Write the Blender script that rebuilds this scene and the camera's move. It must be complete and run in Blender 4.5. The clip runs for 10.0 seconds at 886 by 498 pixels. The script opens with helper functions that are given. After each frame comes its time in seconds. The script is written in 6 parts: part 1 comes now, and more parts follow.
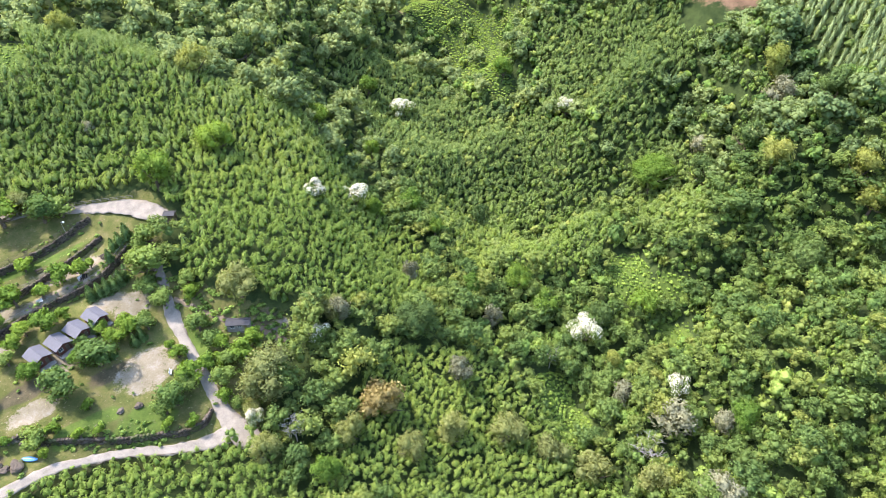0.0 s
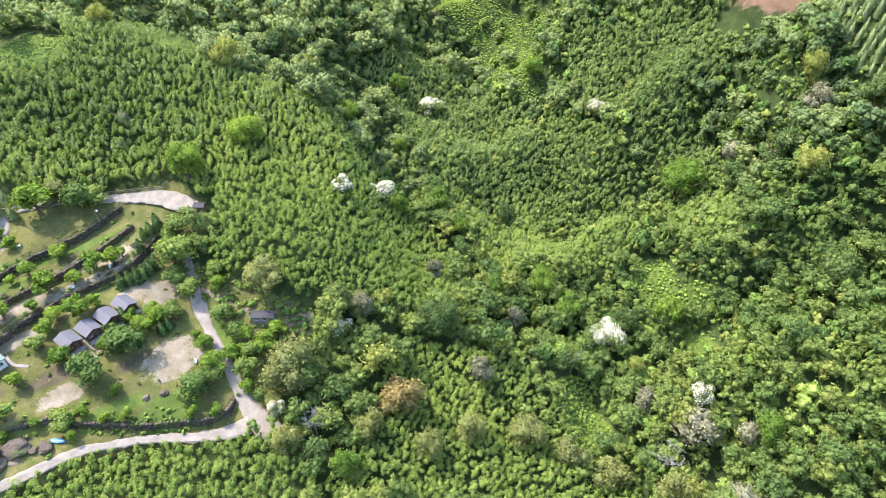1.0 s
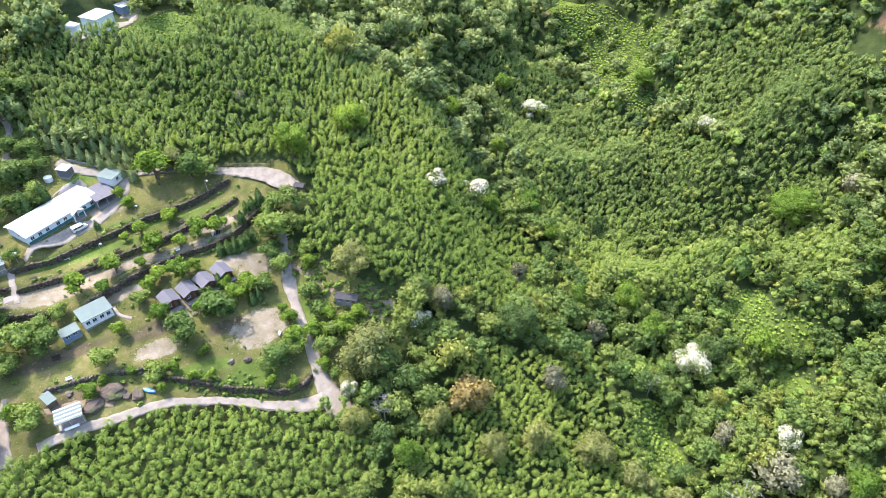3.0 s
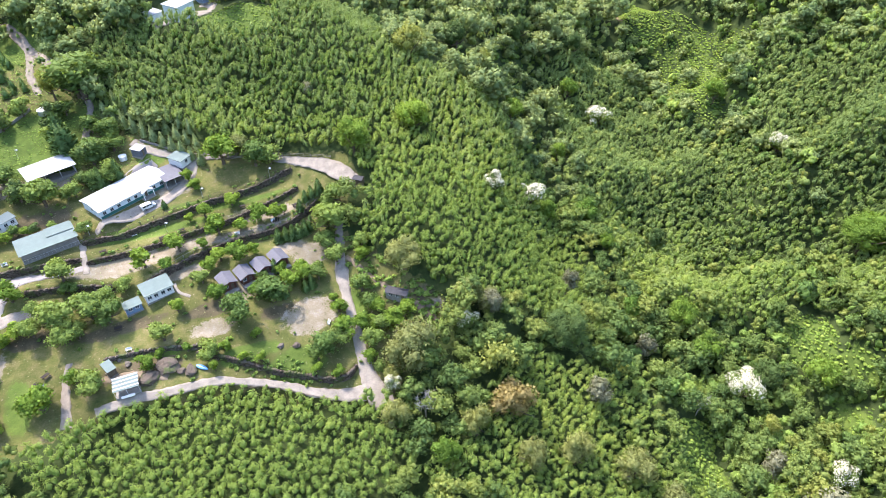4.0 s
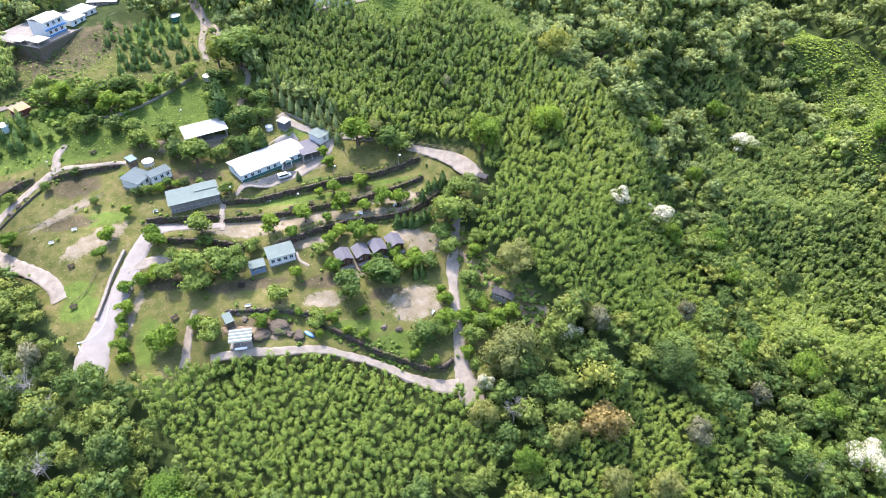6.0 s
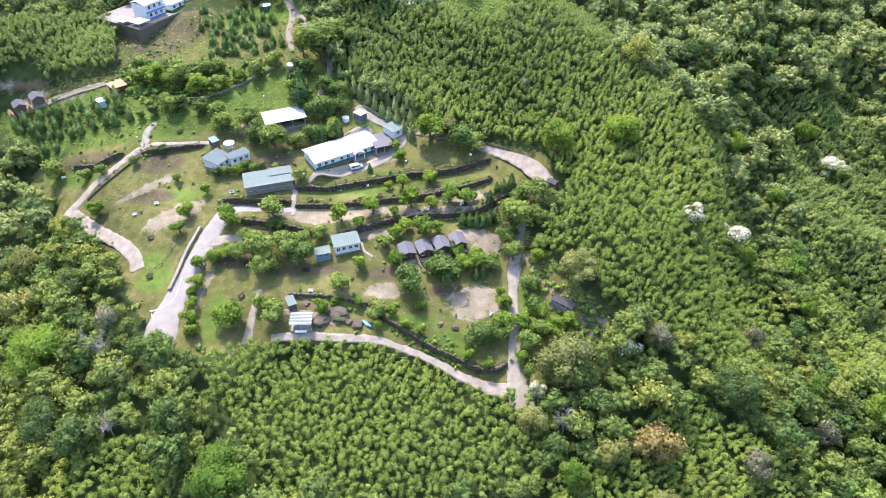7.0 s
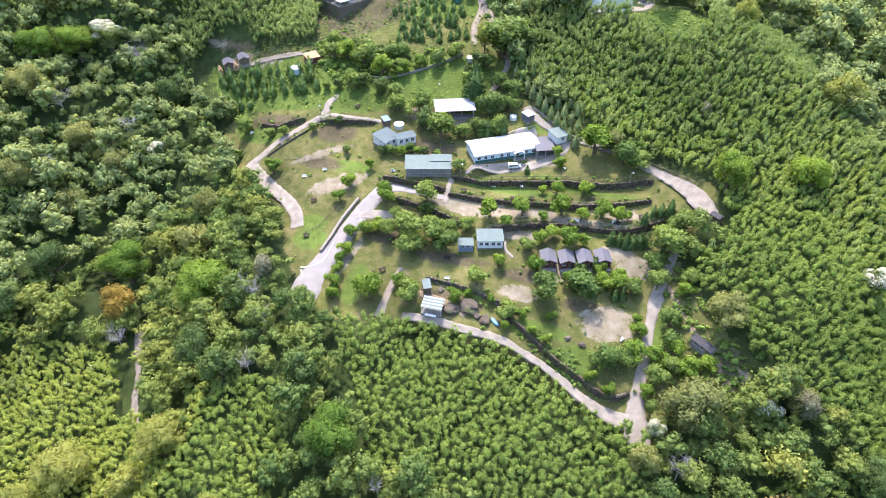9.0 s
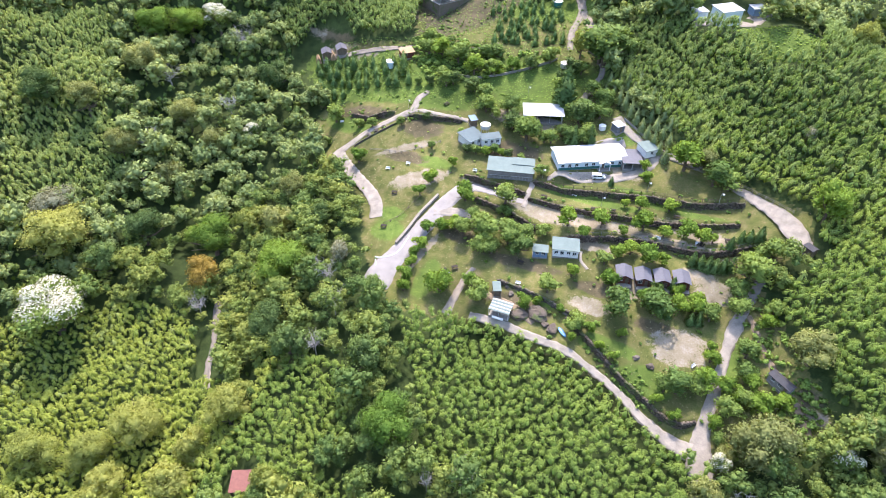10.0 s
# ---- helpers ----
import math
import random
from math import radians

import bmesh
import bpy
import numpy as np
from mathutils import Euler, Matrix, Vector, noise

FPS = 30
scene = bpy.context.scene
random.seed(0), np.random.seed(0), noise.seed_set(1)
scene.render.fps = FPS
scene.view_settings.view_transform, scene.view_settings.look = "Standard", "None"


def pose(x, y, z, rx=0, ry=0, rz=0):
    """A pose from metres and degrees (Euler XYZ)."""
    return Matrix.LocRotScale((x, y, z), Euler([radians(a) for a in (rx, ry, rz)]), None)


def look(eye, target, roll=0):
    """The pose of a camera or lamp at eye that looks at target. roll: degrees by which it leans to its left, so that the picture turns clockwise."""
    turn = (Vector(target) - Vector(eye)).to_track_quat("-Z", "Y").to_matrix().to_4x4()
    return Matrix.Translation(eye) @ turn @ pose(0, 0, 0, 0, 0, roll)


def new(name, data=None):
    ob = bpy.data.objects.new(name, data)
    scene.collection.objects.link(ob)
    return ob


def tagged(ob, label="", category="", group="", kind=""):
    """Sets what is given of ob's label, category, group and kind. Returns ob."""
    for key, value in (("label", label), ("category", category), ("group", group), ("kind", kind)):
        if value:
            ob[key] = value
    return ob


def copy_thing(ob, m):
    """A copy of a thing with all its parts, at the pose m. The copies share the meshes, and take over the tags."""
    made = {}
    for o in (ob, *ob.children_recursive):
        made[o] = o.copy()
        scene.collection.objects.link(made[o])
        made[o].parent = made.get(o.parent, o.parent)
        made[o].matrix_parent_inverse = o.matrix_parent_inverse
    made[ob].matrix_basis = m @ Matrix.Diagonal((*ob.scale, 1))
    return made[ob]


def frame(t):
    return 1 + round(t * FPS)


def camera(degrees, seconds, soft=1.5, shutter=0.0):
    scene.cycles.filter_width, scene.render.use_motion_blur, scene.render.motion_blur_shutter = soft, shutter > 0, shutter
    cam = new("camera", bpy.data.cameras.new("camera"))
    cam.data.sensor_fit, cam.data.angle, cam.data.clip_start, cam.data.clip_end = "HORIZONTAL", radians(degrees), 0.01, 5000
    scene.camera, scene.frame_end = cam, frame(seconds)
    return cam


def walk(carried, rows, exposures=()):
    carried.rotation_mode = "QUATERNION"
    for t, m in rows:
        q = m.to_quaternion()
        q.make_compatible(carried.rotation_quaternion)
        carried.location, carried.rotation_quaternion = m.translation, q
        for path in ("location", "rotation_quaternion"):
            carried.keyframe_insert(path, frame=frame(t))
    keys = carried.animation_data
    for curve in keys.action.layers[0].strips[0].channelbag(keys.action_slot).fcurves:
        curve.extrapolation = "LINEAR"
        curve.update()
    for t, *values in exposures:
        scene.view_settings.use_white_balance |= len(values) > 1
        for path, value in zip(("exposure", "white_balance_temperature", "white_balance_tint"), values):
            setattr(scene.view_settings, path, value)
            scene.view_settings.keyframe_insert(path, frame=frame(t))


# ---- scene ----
cam = camera(69.36, 10.0, soft=0.75)
EYE = Vector((0, 0, 115))
# seconds, yaw to the left, pitch, lean: a drone that hovers and turns
PATH = [
    (0, -39.96, -40.34, -0.17),
    (0.5, -38.84, -40.38, -0.17),
    (1, -37.07, -40.39, -0.21),
    (1.5, -34.91, -40.39, -0.24),
    (2, -32.43, -40.39, -0.32),
    (2.5, -29.80, -40.40, -0.33),
    (4, -20.79, -40.38, -0.29),
    (4.5, -17.60, -40.35, -0.30),
    (5, -14.39, -40.32, -0.23),
    (5.5, -11.05, -40.30, -0.14),
    (7, -0.18, -40.28, 0.07),
    (7.5, 3.70, -40.28, 0.19),
    (8, 7.82, -40.29, 0.20),
    (8.5, 12.04, -40.28, 0.30),
    (9, 16.35, -40.28, 0.44),
    (9.5, 20.68, -40.29, 0.59),
    (10, 25.00, -40.30, 0.69),
]


def aim(yaw, pitch):
    a, b = radians(yaw), radians(pitch)
    return EYE + 10 * Vector((-math.sin(a) * math.cos(b), math.cos(a) * math.cos(b), math.sin(b)))


# the clip's camera darkens and warms its picture a little as it turns to the pale roofs
EXPOSURES = [(0, 2.52, 6500, 13), (4, 2.46, 6500, 15), (7, 2.39, 6500, 17), (10, 2.42, 6500, 17)]
walk(cam, [(t, look(EYE, aim(yaw, pitch), roll)) for t, yaw, pitch, roll in PATH], EXPOSURES)

# ---- light ----
SUN_AZIMUTH, SUN_HEIGHT = radians(-25), radians(57)  # from +y towards +x
world = bpy.data.worlds.new("sky")
scene.world = world
world.use_nodes = True
wn = world.node_tree
sky = wn.nodes.new("ShaderNodeTexSky")
sky.sky_type, sky.sun_disc = "NISHITA", False
sky.sun_elevation, sky.sun_rotation = SUN_HEIGHT, SUN_AZIMUTH
sky.air_density, sky.dust_density, sky.altitude = 1.0, 2.5, 600
wn.links.new(sky.outputs[0], wn.nodes["Background"].inputs[0])
wn.nodes["Background"].inputs[1].default_value = 0.15
sun = new("sun", bpy.data.lights.new("sun", "SUN"))
sun.data.energy, sun.data.angle, sun.data.color = 1.5, radians(0.6), (1.0, 0.92, 0.86)
sun.matrix_world = look((60 * math.sin(SUN_AZIMUTH), 60 * math.cos(SUN_AZIMUTH), 60 * math.tan(SUN_HEIGHT)), (0, 0, 0))

# ---- materials ----
def material(name, rough=0.8, spec=0.3):
    m = bpy.data.materials.new(name)
    m.use_nodes = True
    b = m.node_tree.nodes["Principled BSDF"]
    b.inputs["Roughness"].default_value = rough
    b.inputs["Specular IOR Level"].default_value = spec
    return m, m.node_tree, b


def node(tree, kind, **values):
    n = tree.nodes.new(kind)
    for key, v in values.items():
        n.inputs[key.replace("_", " ")].default_value = v
    return n


def noise_of(tree, scale, detail=3.0, rough=0.55, where="Object"):
    co = tree.nodes.new("ShaderNodeTexCoord")
    n = node(tree, "ShaderNodeTexNoise", Scale=scale, Detail=detail, Roughness=rough)
    tree.links.new(co.outputs[where], n.inputs["Vector"])
    return n.outputs["Fac"]


def ramp(tree, fac, stops):
    r = tree.nodes.new("ShaderNodeValToRGB")
    while len(r.color_ramp.elements) < len(stops):
        r.color_ramp.elements.new(0.5)
    for e, (p, c) in zip(r.color_ramp.elements, stops):
        e.position, e.color = p, (*c, 1)
    tree.links.new(fac, r.inputs[0])
    return r.outputs["Color"]


def mix(tree, fac, a, b, blend="MIX"):
    n = tree.nodes.new("ShaderNodeMix")
    n.data_type, n.blend_type = "RGBA", blend
    for socket, v in ((n.inputs[0], fac), (n.inputs[6], a), (n.inputs[7], b)):
        if isinstance(v, (int, float)):
            socket.default_value = v
        elif isinstance(v, tuple):
            socket.default_value = (*v, 1)
        else:
            tree.links.new(v, socket)
    return n.outputs[2]


def calc(tree, op, a, b=0.0, clamp=False):
    n = tree.nodes.new("ShaderNodeMath")
    n.operation, n.use_clamp = op, clamp
    for socket, v in zip(n.inputs, (a, b)):
        if isinstance(v, (int, float)):
            socket.default_value = v
        else:
            tree.links.new(v, socket)
    return n.outputs[0]


def attribute(tree, name):
    n = tree.nodes.new("ShaderNodeAttribute")
    n.attribute_name = name
    return n.outputs["Fac"]


def bump_by(tree, bsdf, fac, strength, distance):
    n = node(tree, "ShaderNodeBump", Strength=strength, Distance=distance)
    tree.links.new(fac, n.inputs["Height"])
    tree.links.new(n.outputs[0], bsdf.inputs["Normal"])


def plain(name, colour, rough=0.6, metal=0.0, grain=0.25, scale=1.5, relief=0.0):
    """A surface of one colour with stains at two scales."""
    m, t, b = material(name, rough)
    b.inputs["Metallic"].default_value = metal
    b.inputs["Specular IOR Level"].default_value = 0.5 if rough < 0.3 else 0.2
    big, fine = noise_of(t, scale, 4), noise_of(t, scale * 9, 2)
    f = calc(t, "ADD", calc(t, "MULTIPLY", big, 0.65), calc(t, "MULTIPLY", fine, 0.35))
    dark = tuple(c * (1 - grain) for c in colour)
    light = tuple(min(1, c * (1 + 0.5 * grain)) for c in colour)
    t.links.new(ramp(t, f, [(0.3, dark), (0.68, light)]), b.inputs["Base Color"])
    if relief:
        bump_by(t, b, fine, 0.6, relief)
    return m


def foliage(name, stops, light_through=0.42, patch=0.02, gloss=0.10, per_object=False, grain=0.34):
    """Leaves: the tint of each plant, the leaf's own shade, patches over the hillside; some light passes through."""
    m, t, b = material(name, 0.65, gloss)
    if per_object:
        info = t.nodes.new("ShaderNodeObjectInfo")
        tint = info.outputs["Random"]
    else:
        tint = attribute(t, "tint")
    geo = t.nodes.new("ShaderNodeNewGeometry")
    leaf = geo.outputs["Random Per Island"]
    n = node(t, "ShaderNodeTexNoise", Scale=patch, Detail=3.0)
    t.links.new(geo.outputs["Position"], n.inputs["Vector"])
    f = calc(t, "ADD", calc(t, "MULTIPLY", tint, 0.62), calc(t, "MULTIPLY", n.outputs["Fac"], 0.30))
    f = calc(t, "ADD", f, calc(t, "MULTIPLY", leaf, 0.10), True)
    colour = ramp(t, f, stops)
    hsv = node(t, "ShaderNodeHueSaturation", Saturation=1.0)
    t.links.new(colour, hsv.inputs["Color"])
    t.links.new(calc(t, "ADD", calc(t, "MULTIPLY", leaf, grain), 1.10 - grain / 2), hsv.inputs["Value"])
    t.links.new(hsv.outputs[0], b.inputs["Base Color"])
    tr = t.nodes.new("ShaderNodeBsdfTranslucent")
    warm = mix(t, 1.0, hsv.outputs[0], (1.15, 1.08, 0.72), "MULTIPLY")
    t.links.new(warm, tr.inputs["Color"])
    ms = t.nodes.new("ShaderNodeMixShader")
    ms.inputs[0].default_value = light_through
    t.links.new(b.outputs[0], ms.inputs[1])
    t.links.new(tr.outputs[0], ms.inputs[2])
    t.links.new(ms.outputs[0], t.nodes["Material Output"].inputs["Surface"])
    return m


WOOD_GREENS = [(0.12, (0.085, 0.145, 0.046)), (0.34, (0.122, 0.192, 0.056)), (0.52, (0.165, 0.238, 0.066)),
               (0.70, (0.218, 0.278, 0.072)), (0.90, (0.300, 0.330, 0.084))]
leaf_wood = foliage("woodland_leaves", WOOD_GREENS)
leaf_bamboo = foliage("bamboo_leaves", [(0.15, (0.128, 0.200, 0.050)), (0.5, (0.228, 0.320, 0.074)), (0.85, (0.370, 0.425, 0.094))], 0.37, grain=0.14)
# the far bamboo's greens are bluer: distance haze mixed into the leaf colour
leaf_bamboo_hazy = foliage("hazy_bamboo_leaves", [(0.15, (0.128, 0.195, 0.062)), (0.5, (0.232, 0.315, 0.098)), (0.85, (0.360, 0.425, 0.140))], 0.37, grain=0.14)
# paler, bluer copy of the woodland greens, with haze put into it
leaf_wood_hazy = foliage("hazy_woodland_leaves", [(0.12, (0.100, 0.160, 0.068)), (0.34, (0.140, 0.208, 0.082)), (0.52, (0.190, 0.262, 0.100)), (0.90, (0.280, 0.338, 0.124))])
leaf_vine = foliage("vine_leaves", [(0.15, (0.095, 0.168, 0.051)), (0.5, (0.186, 0.293, 0.070)), (0.85, (0.319, 0.423, 0.102))], 0.42)
leaf_grass = foliage("grass_blades", [(0.15, (0.120, 0.159, 0.070)), (0.5, (0.207, 0.221, 0.116)), (0.85, (0.306, 0.250, 0.203))], 0.37, 0.08)
leaf_bright = foliage("bright_leaves", [(0.2, (0.113, 0.203, 0.034)), (0.8, (0.211, 0.315, 0.047))], 0.47, per_object=True)
leaf_fresh = foliage("fresh_leaves", [(0.2, (0.124, 0.222, 0.041)), (0.8, (0.223, 0.330, 0.054))], 0.47, per_object=True)
leaf_lime = foliage("lime_leaves", [(0.2, (0.253, 0.298, 0.076)), (0.8, (0.348, 0.370, 0.102))], 0.47, per_object=True)
leaf_mid = foliage("green_leaves", [(0.2, (0.106, 0.177, 0.049)), (0.8, (0.213, 0.294, 0.071))], 0.42, per_object=True)
leaf_dark = foliage("dark_leaves", [(0.2, (0.081, 0.133, 0.043)), (0.8, (0.133, 0.197, 0.059))], 0.35, per_object=True)
leaf_olive = foliage("olive_leaves", [(0.2, (0.186, 0.216, 0.079)), (0.8, (0.278, 0.303, 0.102))], 0.42, per_object=True)
leaf_grey = foliage("grey_green_leaves", [(0.2, (0.187, 0.197, 0.122)), (0.8, (0.278, 0.279, 0.173))], 0.32, per_object=True)
leaf_brown = foliage("rust_leaves", [(0.2, (0.222, 0.202, 0.082)), (0.8, (0.303, 0.250, 0.102))], 0.42, per_object=True)
leaf_orange = foliage("orange_leaves", [(0.2, (0.25, 0.20, 0.05)), (0.8, (0.42, 0.28, 0.06))], 0.42, per_object=True)
leaf_conifer = foliage("conifer_needles", [(0.2, (0.096, 0.168, 0.056)), (0.8, (0.170, 0.258, 0.080))], 0.22, per_object=True)
leaf_cypress = foliage("cypress_needles", [(0.2, (0.205, 0.275, 0.125)), (0.8, (0.305, 0.375, 0.165))], 0.27, per_object=True)
leaf_scrub = foliage("scrub_leaves", [(0.15, (0.151, 0.250, 0.056)), (0.5, (0.253, 0.370, 0.076)), (0.85, (0.364, 0.471, 0.102))], 0.42)
blossom = foliage("cream_blossom", [(0.2, (0.58, 0.57, 0.46)), (0.8, (0.76, 0.74, 0.62))], 0.27, per_object=True)
bark = plain("bark", (0.16, 0.12, 0.085), 0.9, grain=0.5, scale=2.0, relief=0.03)
dead_wood = plain("bleached_wood", (0.42, 0.39, 0.35), 0.85, grain=0.3, scale=2.0)


def ground_material():
    m, t, b = material("ground_soil_and_grass", 0.95, 0.1)
    big, mid, fine = noise_of(t, 0.05, 5), noise_of(t, 0.35, 5, 0.6), noise_of(t, 2.6, 4, 0.65)
    n = calc(t, "ADD", calc(t, "MULTIPLY", mid, 0.6), calc(t, "MULTIPLY", fine, 0.4))
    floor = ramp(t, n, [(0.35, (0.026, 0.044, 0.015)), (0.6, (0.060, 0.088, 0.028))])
    grass = ramp(t, n, [(0.34, (0.075, 0.095, 0.028)), (0.45, (0.110, 0.126, 0.037)), (0.56, (0.164, 0.157, 0.061)), (0.66, (0.232, 0.196, 0.108))])
    green = ramp(t, n, [(0.36, (0.060, 0.104, 0.022)), (0.62, (0.140, 0.200, 0.044))])
    sand = ramp(t, n, [(0.32, (0.185, 0.158, 0.098)), (0.52, (0.262, 0.230, 0.170)), (0.66, (0.335, 0.312, 0.268))])
    soil = ramp(t, n, [(0.34, (0.055, 0.052, 0.028)), (0.62, (0.145, 0.122, 0.075))])
    noisy = calc(t, "MULTIPLY", calc(t, "SUBTRACT", n, 0.5), 1.9)

    def mask(name):
        f = calc(t, "ADD", attribute(t, name), noisy)
        return ramp(t, f, [(0.40, (0, 0, 0)), (0.60, (1, 1, 1))])

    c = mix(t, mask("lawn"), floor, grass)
    c = mix(t, mask("lush"), c, green)
    c = mix(t, mask("soil"), c, soil)
    c = mix(t, mask("earth"), c, ramp(t, n, [(0.34, (0.150, 0.092, 0.058)), (0.62, (0.250, 0.165, 0.108))]))
    c = mix(t, mask("sand"), c, sand)
    c = mix(t, 1.0, c, ramp(t, big, [(0.3, (0.480, 0.504, 0.480)), (0.7, (1.1, 1.05, 1.0))]), "MULTIPLY")
    t.links.new(c, b.inputs["Base Color"])
    bump_by(t, b, fine, 0.7, 0.15)
    return m


mat_ground = ground_material()
mat_road = plain("pale_concrete", (0.265, 0.235, 0.195), 0.85, grain=0.42, scale=0.45, relief=0.01)
mat_gravel = plain("grey_gravel", (0.24, 0.205, 0.165), 0.95, grain=0.35, scale=0.8, relief=0.02)
mat_asphalt = plain("worn_asphalt", (0.27, 0.25, 0.232), 0.9, grain=0.22, scale=0.4, relief=0.01)
mat_dirt = plain("trodden_earth", (0.22, 0.17, 0.115), 0.95, grain=0.35, scale=0.7, relief=0.02)


def stone(name, dark, light):
    """Rough stones, each with a shade of its own, with moss and soil between."""
    m, t, b = material(name, 0.95, 0.15)
    geo = t.nodes.new("ShaderNodeNewGeometry")
    n, patch = noise_of(t, 2.2, 4, 0.6), noise_of(t, 0.35, 3)
    f = calc(t, "ADD", calc(t, "MULTIPLY", geo.outputs["Random Per Island"], 0.55), calc(t, "MULTIPLY", n, 0.45))
    c = ramp(t, f, [(0.2, dark), (0.8, light)])
    moss = ramp(t, patch, [(0.52, (0, 0, 0)), (0.64, (0.8, 0.8, 0.8))])
    t.links.new(mix(t, moss, c, (0.075, 0.105, 0.030)), b.inputs["Base Color"])
    bump_by(t, b, n, 0.8, 0.12)
    return m


mat_stone = stone("dark_field_stone", (0.035, 0.028, 0.022), (0.150, 0.122, 0.095))
mat_boulder = stone("boulder_stone", (0.060, 0.050, 0.040), (0.190, 0.160, 0.128))
mat_pale_stone = stone("pale_field_stone", (0.16, 0.145, 0.12), (0.36, 0.33, 0.29))
mat_white = plain("white_paint", (0.72, 0.72, 0.70), 0.6, grain=0.10, scale=0.6)
mat_white_sheet = plain("white_roof_sheet", (0.37, 0.39, 0.40), 0.55, grain=0.18, scale=0.35)
mat_teal_sheet = plain("grey_green_roof_sheet", (0.140, 0.185, 0.170), 0.75, grain=0.18, scale=0.5)
mat_slate_green = plain("slate_green_roof", (0.100, 0.135, 0.140), 0.75, grain=0.2, scale=0.6)
mat_dull_blue = plain("faded_blue_sheet", (0.15, 0.23, 0.33), 0.6, grain=0.2)
mat_grey_sheet = plain("slate_grey_roof", (0.11, 0.11, 0.128), 0.6, grain=0.2, scale=0.8)
mat_dark_sheet = plain("dark_roof", (0.05, 0.05, 0.055), 0.7, grain=0.3, scale=0.8)
mat_green_paint = plain("green_paint", (0.04, 0.14, 0.12), 0.6, grain=0.2)
mat_pale_wall = plain("pale_blue_wall", (0.62, 0.70, 0.72), 0.75, grain=0.12)
mat_concrete = plain("concrete_wall", (0.24, 0.225, 0.2), 0.9, grain=0.35, scale=0.8)
mat_brick = plain("red_brown_boards", (0.13, 0.05, 0.035), 0.8, grain=0.3)
mat_tan = plain("tan_canvas", (0.36, 0.24, 0.14), 0.85, grain=0.15)
mat_blue = plain("sky_blue_paint", (0.08, 0.25, 0.52), 0.5, grain=0.12)
mat_steel = plain("galvanised_steel", (0.55, 0.56, 0.57), 0.4, 0.7, grain=0.15)
mat_rubber = plain("black_rubber", (0.02, 0.02, 0.02), 0.8)
mat_glass = plain("dark_window_glass", (0.03, 0.04, 0.05), 0.12)
mat_wood = plain("weathered_wood", (0.15, 0.115, 0.08), 0.85, grain=0.4, scale=2.0)

# ---- the lie of the land ----
def sig(v):
    return 1 / (1 + np.exp(-np.clip(v, -30, 30)))
def soft(v, w):
    return w * np.logaddexp(0, np.clip(v / w, -40, 40))
def bump(x, y, cx, cy, along, across, turn):
    c, s = np.cos(np.radians(turn)), np.sin(np.radians(turn))
    u, v = (x - cx) * c + (y - cy) * s, -(x - cx) * s + (y - cy) * c
    return np.exp(-0.5 * ((u / along) ** 2 + (v / across) ** 2))
# rocky ledges of the eastern hillside: height, and the line of the foot across and up the slope
LEDGES = [
    (9, [(-17.7, 227.0), (-9.0, 234.1), (3.6, 245.1), (13.1, 248.2)]),
    (7, [(1.7, 210.9), (13.4, 212.6), (21.4, 212.5)]),
    (6, [(-26.7, 194.1), (-16.6, 206.8), (-10.6, 225.4)]),
    (8, [(-60.6, 188.9), (-50.8, 191.3), (-37.0, 196.6)]),
    (5, [(-10.6, 164.2), (-2.4, 163.4), (11.4, 163.7)]),
    (5, [(-50.2, 177.9), (-39.3, 176.2), (-28.2, 179.7)]),
]


